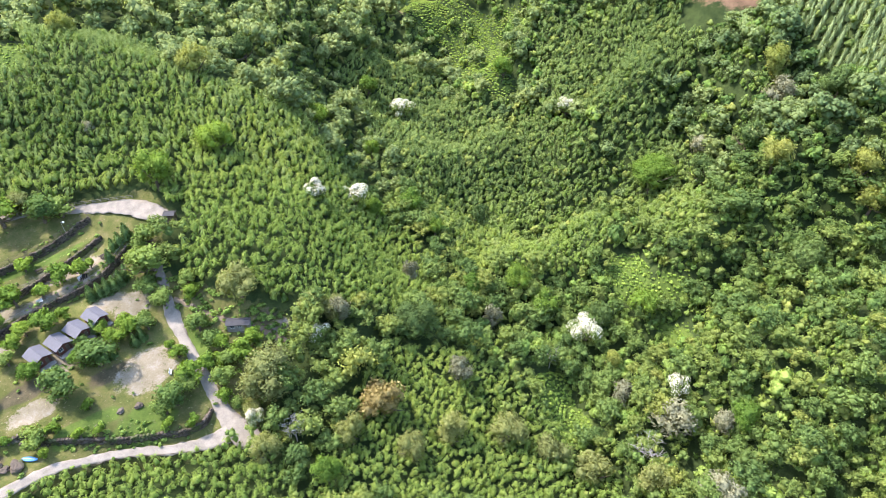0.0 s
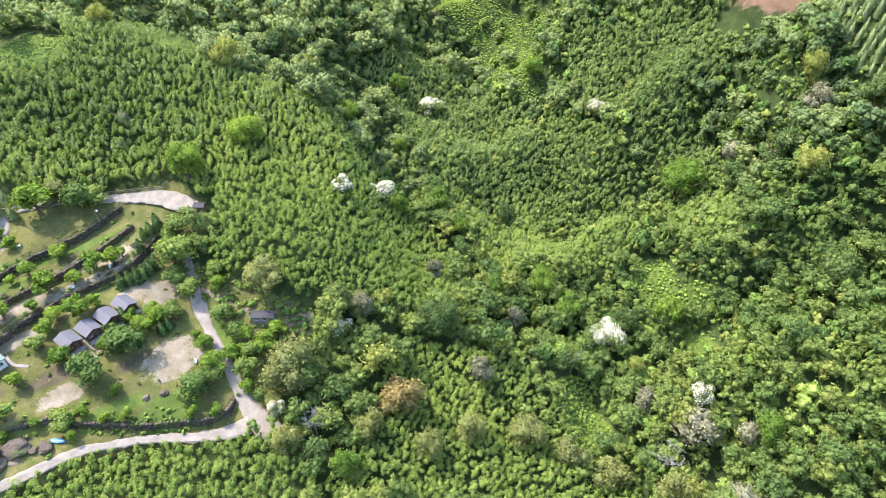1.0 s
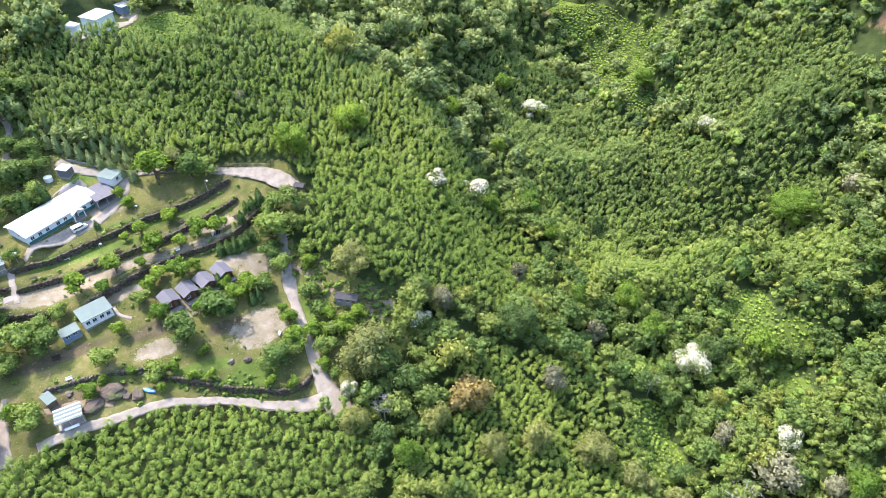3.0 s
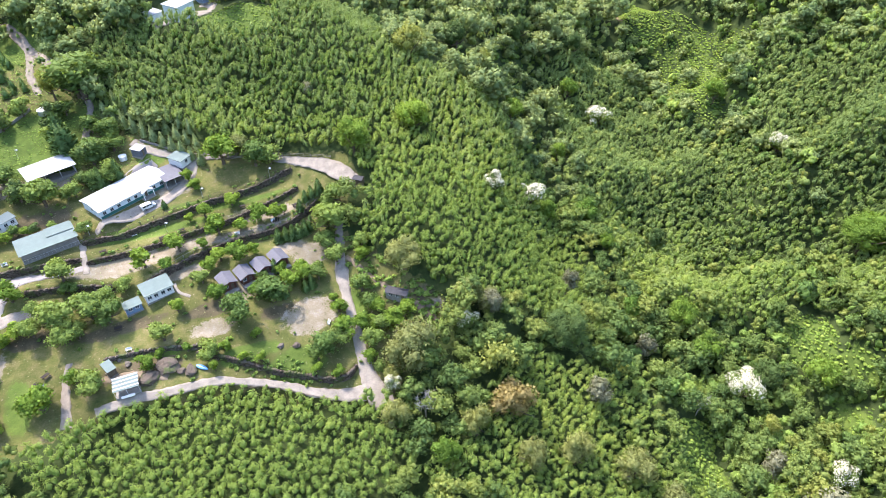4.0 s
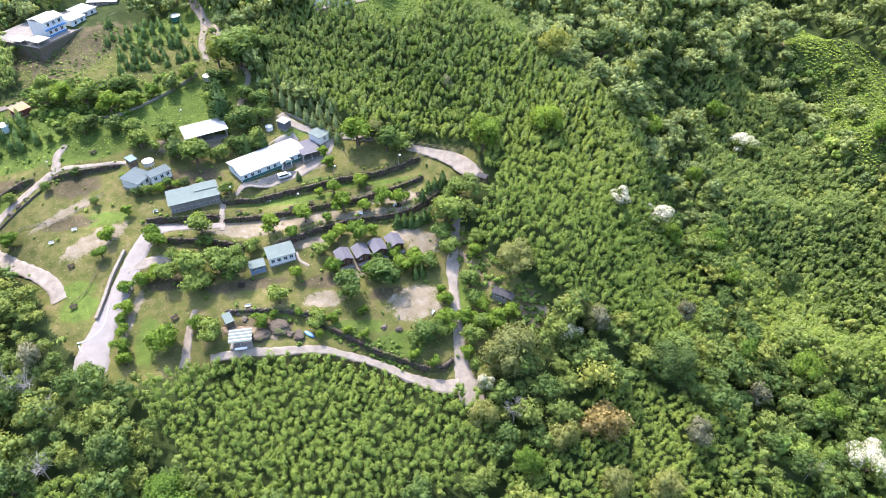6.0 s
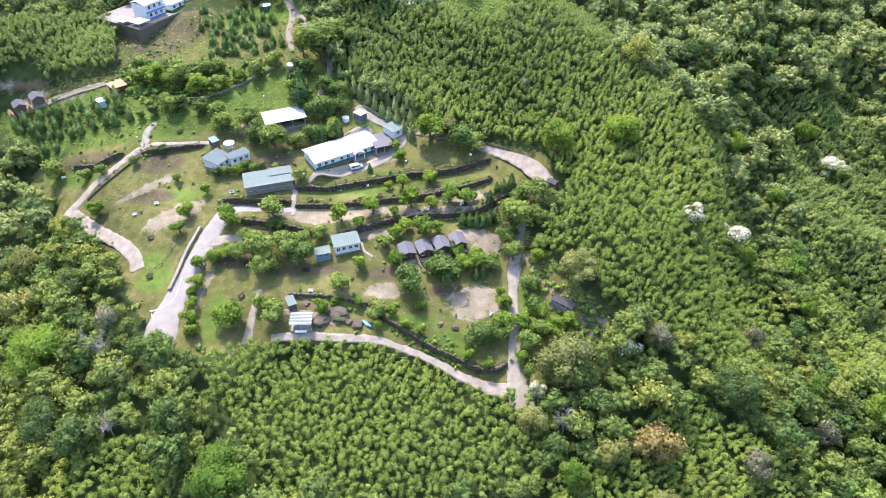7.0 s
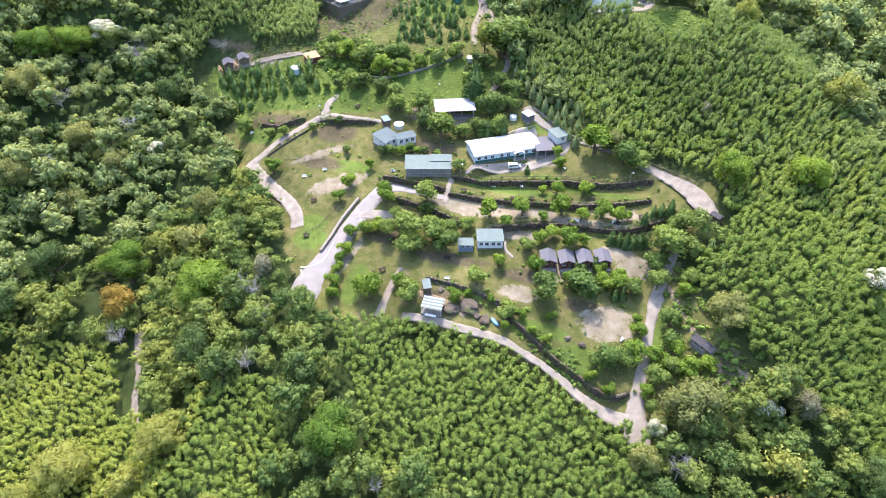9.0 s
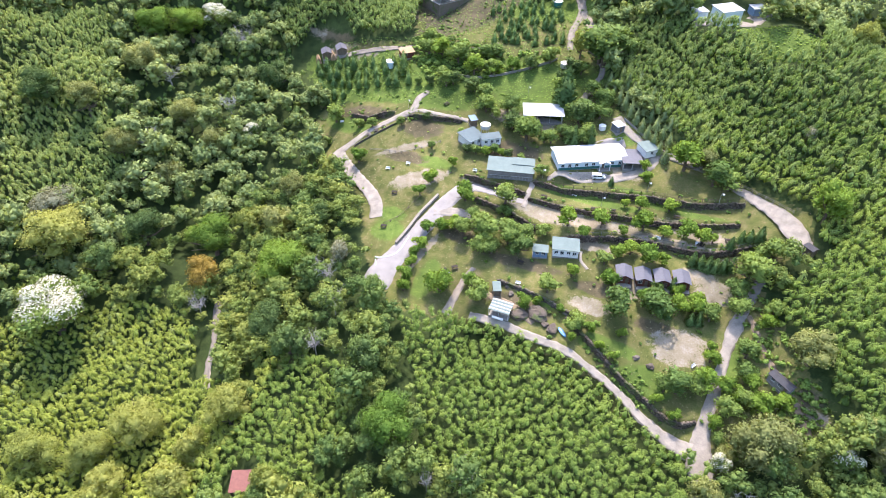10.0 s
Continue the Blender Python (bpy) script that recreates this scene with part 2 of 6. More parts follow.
def hills(x, y):
    x, y = np.asarray(x, float), np.asarray(y, float)
    # the camp's slope, rising away
    z = -34 + soft(y - 52, 16) * 0.30 - soft(y - 120, 12) * 0.10 + soft(y - 205, 20) * 0.16
    # bamboo ridge and its lower spur
    z = z + 25 * bump(x, y, 34, 226, 52, 22, -40) + 11 * bump(x, y, 60, 140, 34, 17, -48)
    # gully to the east, hillside beyond it
    axis = 104 + 0.40 * (y - 60)
    z = z - 30 * np.exp(-0.5 * ((x - axis) / 40) ** 2) * sig((y - 20) / 40) * (0.45 + 0.55 * sig((230 - y) / 40)) 
    z = z - 12 * np.exp(-0.5 * ((x - axis + 42) / 11) ** 2) * sig((y - 118) / 8) * sig((250 - y) / 12)
    z = z + soft(x - axis - 30, 12) * 0.62 - soft(x - axis - 150, 20) * 0.45
    z = z - 0.22 * soft(y - 120, 25) * sig((x - axis + 25) / 15) 
    # valley to the west, wooded hill beyond
    z = z - 24 * sig((-112 - x - 0.25 * (y - 120)) / 10) * sig((225 - y) / 20) + 0.5 * soft(-x - 180, 16)
    # the shelf of the blue house and the nursery
    z = z - 0.36 * soft(y - 236, 8) * sig((-52 - x) / 9) * sig((300 - y) / 15)
    # the ridge's back falls away
    z = z - 9 * bump(x, y, 34, 246, 45, 13, -40)
    # level yard of the hill house
    flat = np.clip(1.6 - np.hypot((x + 2) / 13, (y - 248) / 11), 0, 1)
    z = z * (1 - flat) + 30.4 * flat
    # folds and hollows of the eastern and western slopes
    folds = 7.5 * np.sin(0.085 * (y + 0.35 * x) + 1.1) * np.sin(0.052 * x + 0.4) + 4.2 * np.sin(0.16 * y - 0.07 * x + 2.0) * np.sin(0.11 * x + 0.03 * y)
    z = z + folds * (sig((x - axis + 20) / 12) + 0.6 * sig((-150 - x) / 12) + 0.7 * sig((y - 265) / 12)).clip(0, 1)
    z = z - 25 * bump(x, y, 205, 108, 26, 12, 25) - 22 * bump(x, y, 185, 38, 20, 15, 0) - 15 * bump(x, y, 168, 128, 13, 22, 20)
    across, up = -0.436 * x + 0.9 * y, 0.9 * x + 0.436 * y
    for rise, line in LEDGES:
        v = up - np.interp(across, [p[0] for p in line], [p[1] for p in line])
        z = z + 0.8 * rise * sig((v - 3.0) / 2.6) * np.exp(-np.clip(v, 0, None) / 20) * sig((across - line[0][0]) / 2) * sig((line[-1][0] - across) / 2)
    # the far side rises
    z = z + soft(np.hypot(x, y) - 330, 20) * 0.25
    return z

# retaining walls of the camp's terraces: line of the wall's foot, height
TERRACES = {
    "low": ([(-21.0, 125.0), (-17.4, 123.2), (-10.0, 118.2), (-7.4, 116.5), (-2.0, 112.9), (3.7, 110.3), (8.1, 108.0), (11.4, 107.1), (14.2, 107.2), (17.3, 109.3)], 2.2),
    "boulder": ([(-43, 129.5), (-31, 128.9), (-24, 127.3), (-19, 125.7), (-14, 124.0)], 1.0),
    "middle": ([(-31, 150.5), (-26, 152.1), (-17.8, 155.4), (-5.7, 157.5), (4.8, 157.4), (10.8, 158), (16.8, 160.2), (22.5, 163)], 2.3),
    "grove": ([(-63, 156.3), (-49, 154.2), (-38, 150.8)], 2.4),
    "upper": ([(-46, 162.2), (-34.6, 162.1), (-25.6, 162.7), (-15, 164.5), (-7.9, 165.1), (4.6, 167.2), (16, 169.4)], 1.8),
    "house": ([(-46.7, 169.5), (-37, 168.8), (-26.6, 171.2), (-10.3, 174.5), (4.4, 174.9), (16, 177)], 2.2),
    "shed": ([(-69, 164.5), (-47.5, 163.6)], 2.2),
    "north": ([(-128, 188.5), (-118, 184.6), (-108, 187)], 2.0),
    "garden": ([(-101, 186), (-92, 187), (-81, 188.4)], 1.8),
}


BANK = [(-46.0, 114.6), (-37.3, 115.6), (-22.3, 114.8), (-13.8, 113.4), (-5.6, 110.5), (-0.4, 108.0), (3.3, 105.6), (8.9, 102.9), (17.5, 99.5)]


def wall_line(points, x):
    return np.interp(x, [p[0] for p in points], [p[1] for p in points])


def ground(x, y):
    """The ground's height: hills with the camp's terraces cut into them."""
    x, y = np.asarray(x, float), np.asarray(y, float)
    z = hills(x, y)
    # the bank that falls from the lower lane into the bamboo
    v = np.interp(x, [p[0] for p in BANK], [p[1] for p in BANK]) - y
    z = z - 4.5 * sig((v - 0.6) / 0.7) * np.exp(-np.clip(v, 0, None) / 24) * sig((x + 47) / 2) * sig((17 - x) / 2)
    # level pad under the long house
    u, v = (x + 33.4) * 0.845 + (y - 184.4) * 0.534, -(x + 33.4) * 0.534 + (y - 184.4) * 0.845
    pad = np.clip((1.2 - np.maximum(np.abs(u) / 12.0, np.abs(v + 0.5) / 6.2)) / 0.2, 0, 1)
    z = z * (1 - pad) + hills(-33.4, 184.4) * pad
    for points, rise in TERRACES.values():
        v = y - wall_line(points, x)
        step = sig((v - 0.35) / 0.12) - np.clip(v / 13 + 0.5, 0, 1)
        z = z + rise * step * sig((x - points[0][0]) / 0.8) * sig((points[-1][0] - x) / 0.8)
    return z

# ---- mesh helpers ----
def tri_mesh(name, v, f, mat, tint=None, normals=None):
    """A mesh of triangles from arrays; normals: one for each point, for leaves that shade as a mass."""
    me = bpy.data.meshes.new(name)
    v, f = np.asarray(v, np.float32), np.asarray(f, np.int32)
    me.vertices.add(len(v))
    me.vertices.foreach_set("co", v.ravel())
    me.loops.add(f.size)
    me.loops.foreach_set("vertex_index", f.ravel())
    me.polygons.add(len(f))
    me.polygons.foreach_set("loop_start", np.arange(0, f.size, 3, dtype=np.int32))
    if tint is not None:
        me.attributes.new("tint", "FLOAT", "POINT").data.foreach_set("value", np.asarray(tint, np.float32))
    me.materials.append(mat)
    me.update(calc_edges=True)
    me.validate()
    if normals is not None:
        me.normals_split_custom_set_from_vertices(np.asarray(normals, np.float32))
    return me


def part(name, bm, mat, parent=None, label=""):
    """Links a bmesh as one mesh object, under a thing or a part."""
    me = bpy.data.meshes.new(name)
    bm.to_mesh(me)
    bm.free()
    me.materials.append(mat)
    ob = new(name, me)
    ob.parent = parent
    return tagged(ob, label)


def thing(name, x, y, turn=0.0, z=None, label="", category="", group=""):
    """An empty at the thing's base."""
    ob = new(name)
    ob.matrix_basis = pose(x, y, float(ground(x, y)) if z is None else z, 0, 0, turn)
    return tagged(ob, label, category, group)


def box(bm, x0, x1, y0, y1, z0, z1, bevel=0.0):
    m = Matrix.Translation(((x0 + x1) / 2, (y0 + y1) / 2, (z0 + z1) / 2)) @ Matrix.Diagonal((x1 - x0, y1 - y0, z1 - z0, 1))
    made = bmesh.ops.create_cube(bm, size=1, matrix=m)
    if bevel:
        edges = list({e for v in made["verts"] for e in v.link_edges})
        bmesh.ops.bevel(bm, geom=edges, offset=bevel, segments=1, affect="EDGES")
    return bm


def boxes(*rows, bevel=0.0):
    bm = bmesh.new()
    for r in rows:
        box(bm, *r, bevel=bevel)
    return bm


def tube(bm, a, b, r0, r1, sides=7):
    a, b = Vector(a), Vector(b)
    m = Matrix.Translation((a + b) / 2) @ (b - a).to_track_quat("Z", "Y").to_matrix().to_4x4()
    bmesh.ops.create_cone(bm, cap_ends=True, segments=sides, radius1=r0, radius2=r1, depth=(b - a).length, matrix=m)
    return bm


def prism(bm, outline, y0, y1):
    """A cross-section of (x, z) drawn out from y0 to y1."""
    a = [bm.verts.new((x, y0, z)) for x, z in outline]
    b = [bm.verts.new((x, y1, z)) for x, z in outline]
    bm.faces.new(a)
    bm.faces.new(b[::-1])
    for i in range(len(a)):
        j = (i + 1) % len(a)
        bm.faces.new((a[j], a[i], b[i], b[j]))
    bmesh.ops.recalc_face_normals(bm, faces=bm.faces)
    return bm


# ---- foliage shapes: arrays of points and triangles ----
def unit(v):
    return v / np.maximum(np.linalg.norm(v, axis=-1, keepdims=True), 1e-9)


def leaf_blades(pos, way, length, width, rng, face=None, soft_face=0.3):
    """A pointed blade at each point, along way and facing about face; it shades by face, unevenly by soft_face."""
    n = len(pos)
    face = np.broadcast_to((0, 0, 1.0) if face is None else face, (n, 3))
    side = unit(np.cross(way, unit(rng.normal(size=(n, 3)) * 0.45 + face)))
    L, W = np.broadcast_to(length, n)[:, None], np.broadcast_to(width, n)[:, None]
    shade = unit(unit(face) + rng.normal(size=(n, 3)) * soft_face)
    flip = (np.cross(2 * side, way) * shade).sum(1, keepdims=True) < 0
    side = np.where(flip, -side, side)
    v = np.stack([pos - side * W, pos + side * W, pos + way * L], 1)
    return v.reshape(-1, 3), np.arange(3 * n).reshape(n, 3), np.repeat(shade, 3, 0)




def hull_faces(v):
    bm = bmesh.new()
    for p in v:
        bm.verts.new(p)
    bm.verts.index_update()
    out = bmesh.ops.convex_hull(bm, input=bm.verts)
    bmesh.ops.triangulate(bm, faces=bm.faces)
    f = np.array([[w.index for w in face.verts] for face in bm.faces])
    bm.free()
    return f


LUMP_V = np.array([(1, 0, 0), (-1, 0, 0), (0, 1, 0), (0, -1, 0), (0, 0, 1), (0, 0, -1)], float)
LUMP_F = hull_faces(LUMP_V)


def join(parts):
    """Points, triangles and normals of several pieces as one."""
    at = np.cumsum([0] + [len(q[0]) for q in parts])
    return (np.concatenate([q[0] for q in parts]), np.concatenate([q[1] + k for q, k in zip(parts, at)]),
            np.concatenate([q[2] if len(q) > 2 else unit(q[0] - q[0].mean(0)) for q in parts]))


def crown(rng, lobes=9, leaves=320, size=0.16, flat=0.75, droop=0.1, spread=0.58, core=0.80, slim=0.42):
    """A crown of radius 1 about the origin: lobes of leaves over a rough inner mass."""
    c = unit(rng.normal(size=(lobes, 3)) + (0, 0, 0.35)) * rng.uniform(0.55, 1.0, (lobes, 1)) * spread
    c[0] = (0, 0, 0.12)
    r = rng.uniform(0.30, 0.50, lobes) * min(1.0, (11 / lobes) ** 0.35)
    out = []
    for centre, radius in zip(c, r):
        v = centre + LUMP_V * radius * core * rng.uniform(1.0, 1.35, (len(LUMP_V), 1))
        out.append((v, LUMP_F))
    pick = rng.choice(lobes, leaves, p=r**2 / (r**2).sum())
    d = unit(rng.normal(size=(leaves, 3)) + (0, 0, 0.45))
    p = c[pick] + d * (r[pick] * rng.uniform(0.66, 1.06, leaves))[:, None]
    way = unit(d * 0.5 + rng.normal(size=(leaves, 3)) * 0.6 + (0, 0, -droop))
    ln = size * rng.uniform(0.7, 1.35, leaves)
    out.append(leaf_blades(p - way * ln[:, None] * 0.4, way, ln, ln * slim, rng, d * 0.75 + p * 0.35 + (0, 0, 0.15), 0.45))
    v, f, n = join(out)
    return v * (1, 1, flat), f, unit(n / (1, 1, flat))


def bamboo_tuft(rng, leaves=220, size=0.34):
    """A head of bamboo: a mop of fine sprays that hang over a dome, with plumes that arch out of it."""
    out = [((LUMP_V * (0.66, 0.66, 0.95) + (0, 0, -0.45)) * rng.uniform(0.9, 1.2, (len(LUMP_V), 1)), LUMP_F)]
    n = leaves * 3 // 5
    d = unit(rng.normal(size=(n, 3)) + (0, 0, 0.5))
    d[:, 2] = np.where(d[:, 2] < -0.5, -d[:, 2], d[:, 2])
    a = np.arctan2(d[:, 1], d[:, 0])
    swell = 1 + 0.20 * np.sin(3 * a + rng.uniform(0, 6)) + 0.12 * np.sin(7 * a + rng.uniform(0, 6))
    p = d * rng.uniform(0.70, 0.98, (n, 1)) * (1, 1, 1.1) * swell[:, None]
    hang = unit(np.array((0, 0, -1.0)) + d * d[:, 2:3] + d * 0.25)
    way = unit(hang + rng.normal(size=p.shape) * 0.30)
    ln = size * rng.uniform(0.8, 1.6, n)
    out.append(leaf_blades(p - way * ln[:, None] * 0.5, way, ln, ln * 0.13, rng, d + (0, 0, 0.25), 0.22))
    plumes = 6
    for k in range(plumes):
        a, m = 2 * math.pi * k / plumes + rng.uniform(0, 1), max(5, leaves * 2 // 5 // plumes)
        s = np.linspace(0.05, 1, m)
        lean = np.array([math.cos(a), math.sin(a), 0]) * rng.uniform(0.4, 0.8)
        p = lean * (s * (0.5 + 0.8 * s))[:, None] + np.stack([0 * s, 0 * s, 0.8 + 0.6 * s - 0.9 * s * s], 1) + rng.normal(size=(m, 3)) * 0.09
        way = unit(lean * (0.5 + 0.4 * s[:, None]) + rng.normal(size=p.shape) * 0.35 + np.stack([0 * s, 0 * s, 0.4 - 1.1 * s], 1))
        ln = size * rng.uniform(0.7, 1.3, m)
        out.append(leaf_blades(p, way, ln, ln * 0.13, rng, unit(lean) * 0.5 + (0, 0, 0.8), 0.22))
    return join(out)


def vine_mound(rng, leaves=150):
    """A tree or stump hung over with creeper: a heap with falling sprays."""
    return crown(rng, 6, leaves, 0.24, 0.95, 0.9, 0.5, 0.8, 0.34)


def cone_tree(rng, leaves=230, size=0.17):
    """A narrow conifer of height 1 and base radius about 0.3."""
    z = rng.uniform(0.05, 1.0, leaves) ** 1.15
    a = rng.uniform(0, 2 * math.pi, leaves)
    r = 0.30 * (1 - z) ** 0.75 * rng.uniform(0.75, 1.05, leaves) + 0.01
    d = np.stack([np.cos(a), np.sin(a), 0 * a], 1)
    p = d * r[:, None] + np.stack([0 * z, 0 * z, z], 1)
    way = unit(d * 0.6 + rng.normal(size=p.shape) * 0.3 + (0, 0, 0.45))
    ln = size * rng.uniform(0.6, 1.1, leaves) * (1.1 - 0.6 * z)
    ring = np.linspace(0, 2 * math.pi, 9)[:-1]
    cv = np.concatenate([np.stack([0.22 * np.cos(ring), 0.22 * np.sin(ring), 0 * ring + 0.05], 1), [[0, 0, 0.93]], [[0, 0, 0.04]]])
    cf = np.array([[i, (i + 1) % 8, 8] for i in range(8)] + [[(i + 1) % 8, i, 9] for i in range(8)])
    return join([(cv, cf), leaf_blades(p - way * ln[:, None] * 0.4, way, ln, ln * 0.24, rng, d + (0, 0, 0.35))])


def scatter(name, templates, spots, mat, label, category, bow=(0.0, 0.0)):
    """One object out of many plants. spots: rows of x, y, z, radius, height, tint."""
    rng = np.random.default_rng(len(spots))
    vs, fs, ts, ns, at = [], [], [], [], 0
    which = rng.integers(0, len(templates), len(spots))
    turn = rng.uniform(0, 2 * math.pi, len(spots))
    lean = rng.normal(bow, 0.10 + abs(bow[0]), (len(spots), 2))
    for k, (tv, tf, tn) in enumerate(templates):
        s = spots[which == k]
        if not len(s):
            continue
        c, w = np.cos(turn[which == k])[:, None], np.sin(turn[which == k])[:, None]
        x, y, z = tv[:, 0][None], tv[:, 1][None], tv[:, 2][None]
        zz = z * s[:, 4:5]
        X = (x * c - y * w) * s[:, 3:4] + s[:, 0:1] + zz * lean[which == k][:, :1]
        Y = (x * w + y * c) * s[:, 3:4] + s[:, 1:2] + zz * lean[which == k][:, 1:]
        Z = zz + s[:, 2:3]
        vs.append(np.stack([X, Y, Z], -1).reshape(-1, 3))
        nx, ny = tn[:, 0][None], tn[:, 1][None]
        ns.append(np.stack([nx * c - ny * w, nx * w + ny * c, np.broadcast_to(tn[:, 2][None], X.shape)], -1).reshape(-1, 3))
        fs.append((tf[None] + (len(tv) * np.arange(len(s)))[:, None, None]).reshape(-1, 3) + at)
        ts.append(np.repeat(s[:, 5], len(tv)))
        at += len(tv) * len(s)
    ob = new(name, tri_mesh(name, np.concatenate(vs), np.concatenate(fs), mat, np.concatenate(ts), np.concatenate(ns)))
    return tagged(ob, label, category, kind="stuff")


def inside(poly, x, y):
    x, y = np.asarray(x), np.asarray(y)
    hit = np.zeros(x.shape, bool)
    for (ax, ay), (bx, by) in zip(poly, poly[1:] + poly[:1]):
        cross = (ay > y) != (by > y)
        hit ^= cross & (x < (bx - ax) * (y - ay) / (by - ay + 1e-9) + ax)
    return hit


def grid_spots(step, seed, reach=400.0, near=62.0):
    """Jittered places all over the seen ground."""
    rng = np.random.default_rng(seed)
    n = int(2 * reach / step)
    i, j = np.meshgrid(np.arange(n), np.arange(n))
    x = (i.ravel() + 0.5 * (j.ravel() % 2) + rng.uniform(-0.38, 0.38, n * n)) * step - reach
    y = (j.ravel() + rng.uniform(-0.38, 0.38, n * n)) * step - reach * 0.25
    r, az = np.hypot(x, y), np.degrees(np.arctan2(-x, y))
    half = 43 + 18 * np.clip((260 - r) / 140, 0, 1)
    keep = (r > near) & (r < reach) & ((r < 62) | (az > -40 - half) & (az < 25 + half)) & (r * 0.25 < 103 - ground(x, y))
    return x[keep], y[keep], rng

# ---- plots of land: outlines in metres; patches as x, y, half-lengths and turn ----
CAMP = [(-80.0, 120.0), (-90.0, 131.0), (-95.0, 141.0), (-108.0, 155.0), (-131.0, 170.0), (-130.0, 178.0), (-147.0, 186.0), (-150.0, 196.0), (-128.0, 197.0), (-150.0, 210.0), (-166.0, 221.0), (-157.0, 227.0), (-119.0, 228.0), (-117.0, 241.0), (-103.0, 262.0), (-57.0, 271.0), (-55.0, 247.0), (-43.0, 228.0), (-34.0, 213.0), (-22.0, 207.0), (-10.0, 200.0), (0.0, 193.0), (11.0, 186.5), (33.0, 175.5), (35.0, 166.0), (24.0, 151.0), (47.0, 119.0), (40.0, 112.0), (23.0, 99.0), (15.0, 100.0), (8.0, 102.3), (3.0, 104.6), (-6.0, 109.6), (-14.0, 112.8), (-22.0, 114.4), (-38.0, 115.2), (-52.0, 113.0), (-68.0, 111.0)]
BAMBOO_RIDGE = [(19.0, 228.0), (38.0, 251.0), (59.0, 234.0), (60.0, 207.0), (75.0, 200.0), (85.0, 196.0), (98.0, 191.0), (99.0, 181.0), (106.0, 177.0), (111.0, 169.0), (106.0, 154.0), (106.0, 134.0), (94.0, 119.0), (74.0, 111.0), (54.0, 118.0), (45.0, 126.0), (37.0, 135.0), (29.0, 142.0), (31.0, 150.0), (36.0, 153.0), (34.0, 165.0), (0.0, 193.0), (-38.0, 222.0), (-44.0, 245.0), (-20.0, 246.0)]
BAMBOO_FRONT = [(-64.0, 108.0), (-42.0, 116.0), (-22.0, 115.5), (-6.0, 111.0), (8.0, 104.0), (24.0, 96.0), (24.0, 78.0), (-39.0, 73.0), (-48.0, 88.0)]
BAMBOO_WEST = [(-200.0, 61.0), (-191.0, 69.0), (-163.0, 90.0), (-139.0, 99.0), (-123.0, 84.0), (-104.0, 75.0), (-70.0, 65.0), (-48.0, 61.0), (-145.0, 29.0), (-155.0, 24.0)]
BAMBOO_NORTH = [(-192.0, 245.0), (-139.0, 263.0), (-122.0, 237.0), (-117.0, 222.0), (-134.0, 223.0), (-166.0, 225.0), (-177.0, 218.0), (-185.0, 221.0)]
BAMBOO_EAST = [(50.0, 93.0), (68.0, 102.0), (83.0, 95.0), (93.0, 76.0), (84.0, 71.0), (97.0, 52.0), (95.0, 37.0), (26.0, 76.0), (37.0, 83.0)]
BAMBOO_GULLY = [(152.0, 206.0), (176.0, 203.0), (169.0, 166.0), (183.0, 153.0), (161.0, 97.0), (146.0, 94.0), (133.0, 105.0), (124.0, 118.0), (103.0, 118.0), (109.0, 135.0), (122.0, 164.0)]
BAMBOO_FAR = [(215.0, 188.0), (237.0, 137.0), (228.0, 116.0), (199.0, 122.0), (188.0, 124.0), (196.0, 157.0), (202.0, 177.0)]
BAMBOO_SLOPE = [(193.0, 138.0), (203.0, 120.0), (202.0, 99.0), (167.0, 66.0), (160.0, 76.0), (183.0, 112.0)]
BAMBOO_HILL = [(-271.0, 159.0), (-244.0, 186.0), (-218.0, 158.0), (-213.0, 146.0), (-197.0, 141.0), (-194.0, 128.0), (-221.0, 101.0)]
BAMBOO_DELL = [(-98.0, 84.0), (-87.0, 89.0), (-69.0, 90.0), (-62.0, 76.0), (-59.0, 68.0), (-77.0, 62.0), (-90.0, 72.0)]
GULLY_WOOD = [(106.0, 224.0), (131.0, 233.0), (134.0, 211.0), (124.0, 173.0), (119.0, 141.0), (120.0, 120.0), (122.0, 94.0), (98.0, 88.0), (96.0, 104.0), (104.0, 136.0), (107.0, 161.0), (101.0, 183.0), (98.0, 197.0)]
BAMBOO_MID = [(136.0, 236.0), (182.0, 261.0), (180.0, 196.0), (190.0, 164.0), (184.0, 119.0), (149.0, 93.0), (136.0, 100.0), (127.0, 128.0), (116.0, 138.0), (126.0, 164.0), (121.0, 196.0)]
BAMBOO_LOW = [(55.0, 99.0), (70.0, 100.0), (97.0, 84.0), (93.0, 75.0), (100.0, 57.0), (98.0, 37.0), (20.0, 78.0), (34.0, 82.0)]
MEADOW = [(152.0, 94.0), (161.0, 86.0), (153.0, 72.0), (141.0, 80.0)]
MEADOW_UPPER = [(154.0, 76.0), (160.0, 67.0), (158.0, 61.0), (151.0, 65.0), (149.0, 71.0)]
MEADOW_LOWER = [(147.0, 66.0), (152.0, 58.0), (143.0, 51.0), (144.0, 58.0)]
SCRUB = [(211.0, 297.0), (231.0, 214.0), (222.0, 209.0), (200.0, 192.0), (197.0, 181.0), (187.0, 188.0), (195.0, 217.0), (206.0, 247.0), (194.0, 260.0)]
PLANTATION = [(258.0, 112.0), (245.0, 102.0), (234.1, 86.0), (228.0, 75.6), (224.6, 65.2), (216.9, 48.5), (236.0, 40.0), (275.0, 60.0)]
FIR_FIELD = [(-169.0, 222.0), (-131.0, 224.0), (-114.0, 212.0), (-103.0, 199.0), (-109.0, 192.0), (-145.0, 198.0), (-156.0, 202.0), (-168.0, 215.0)]
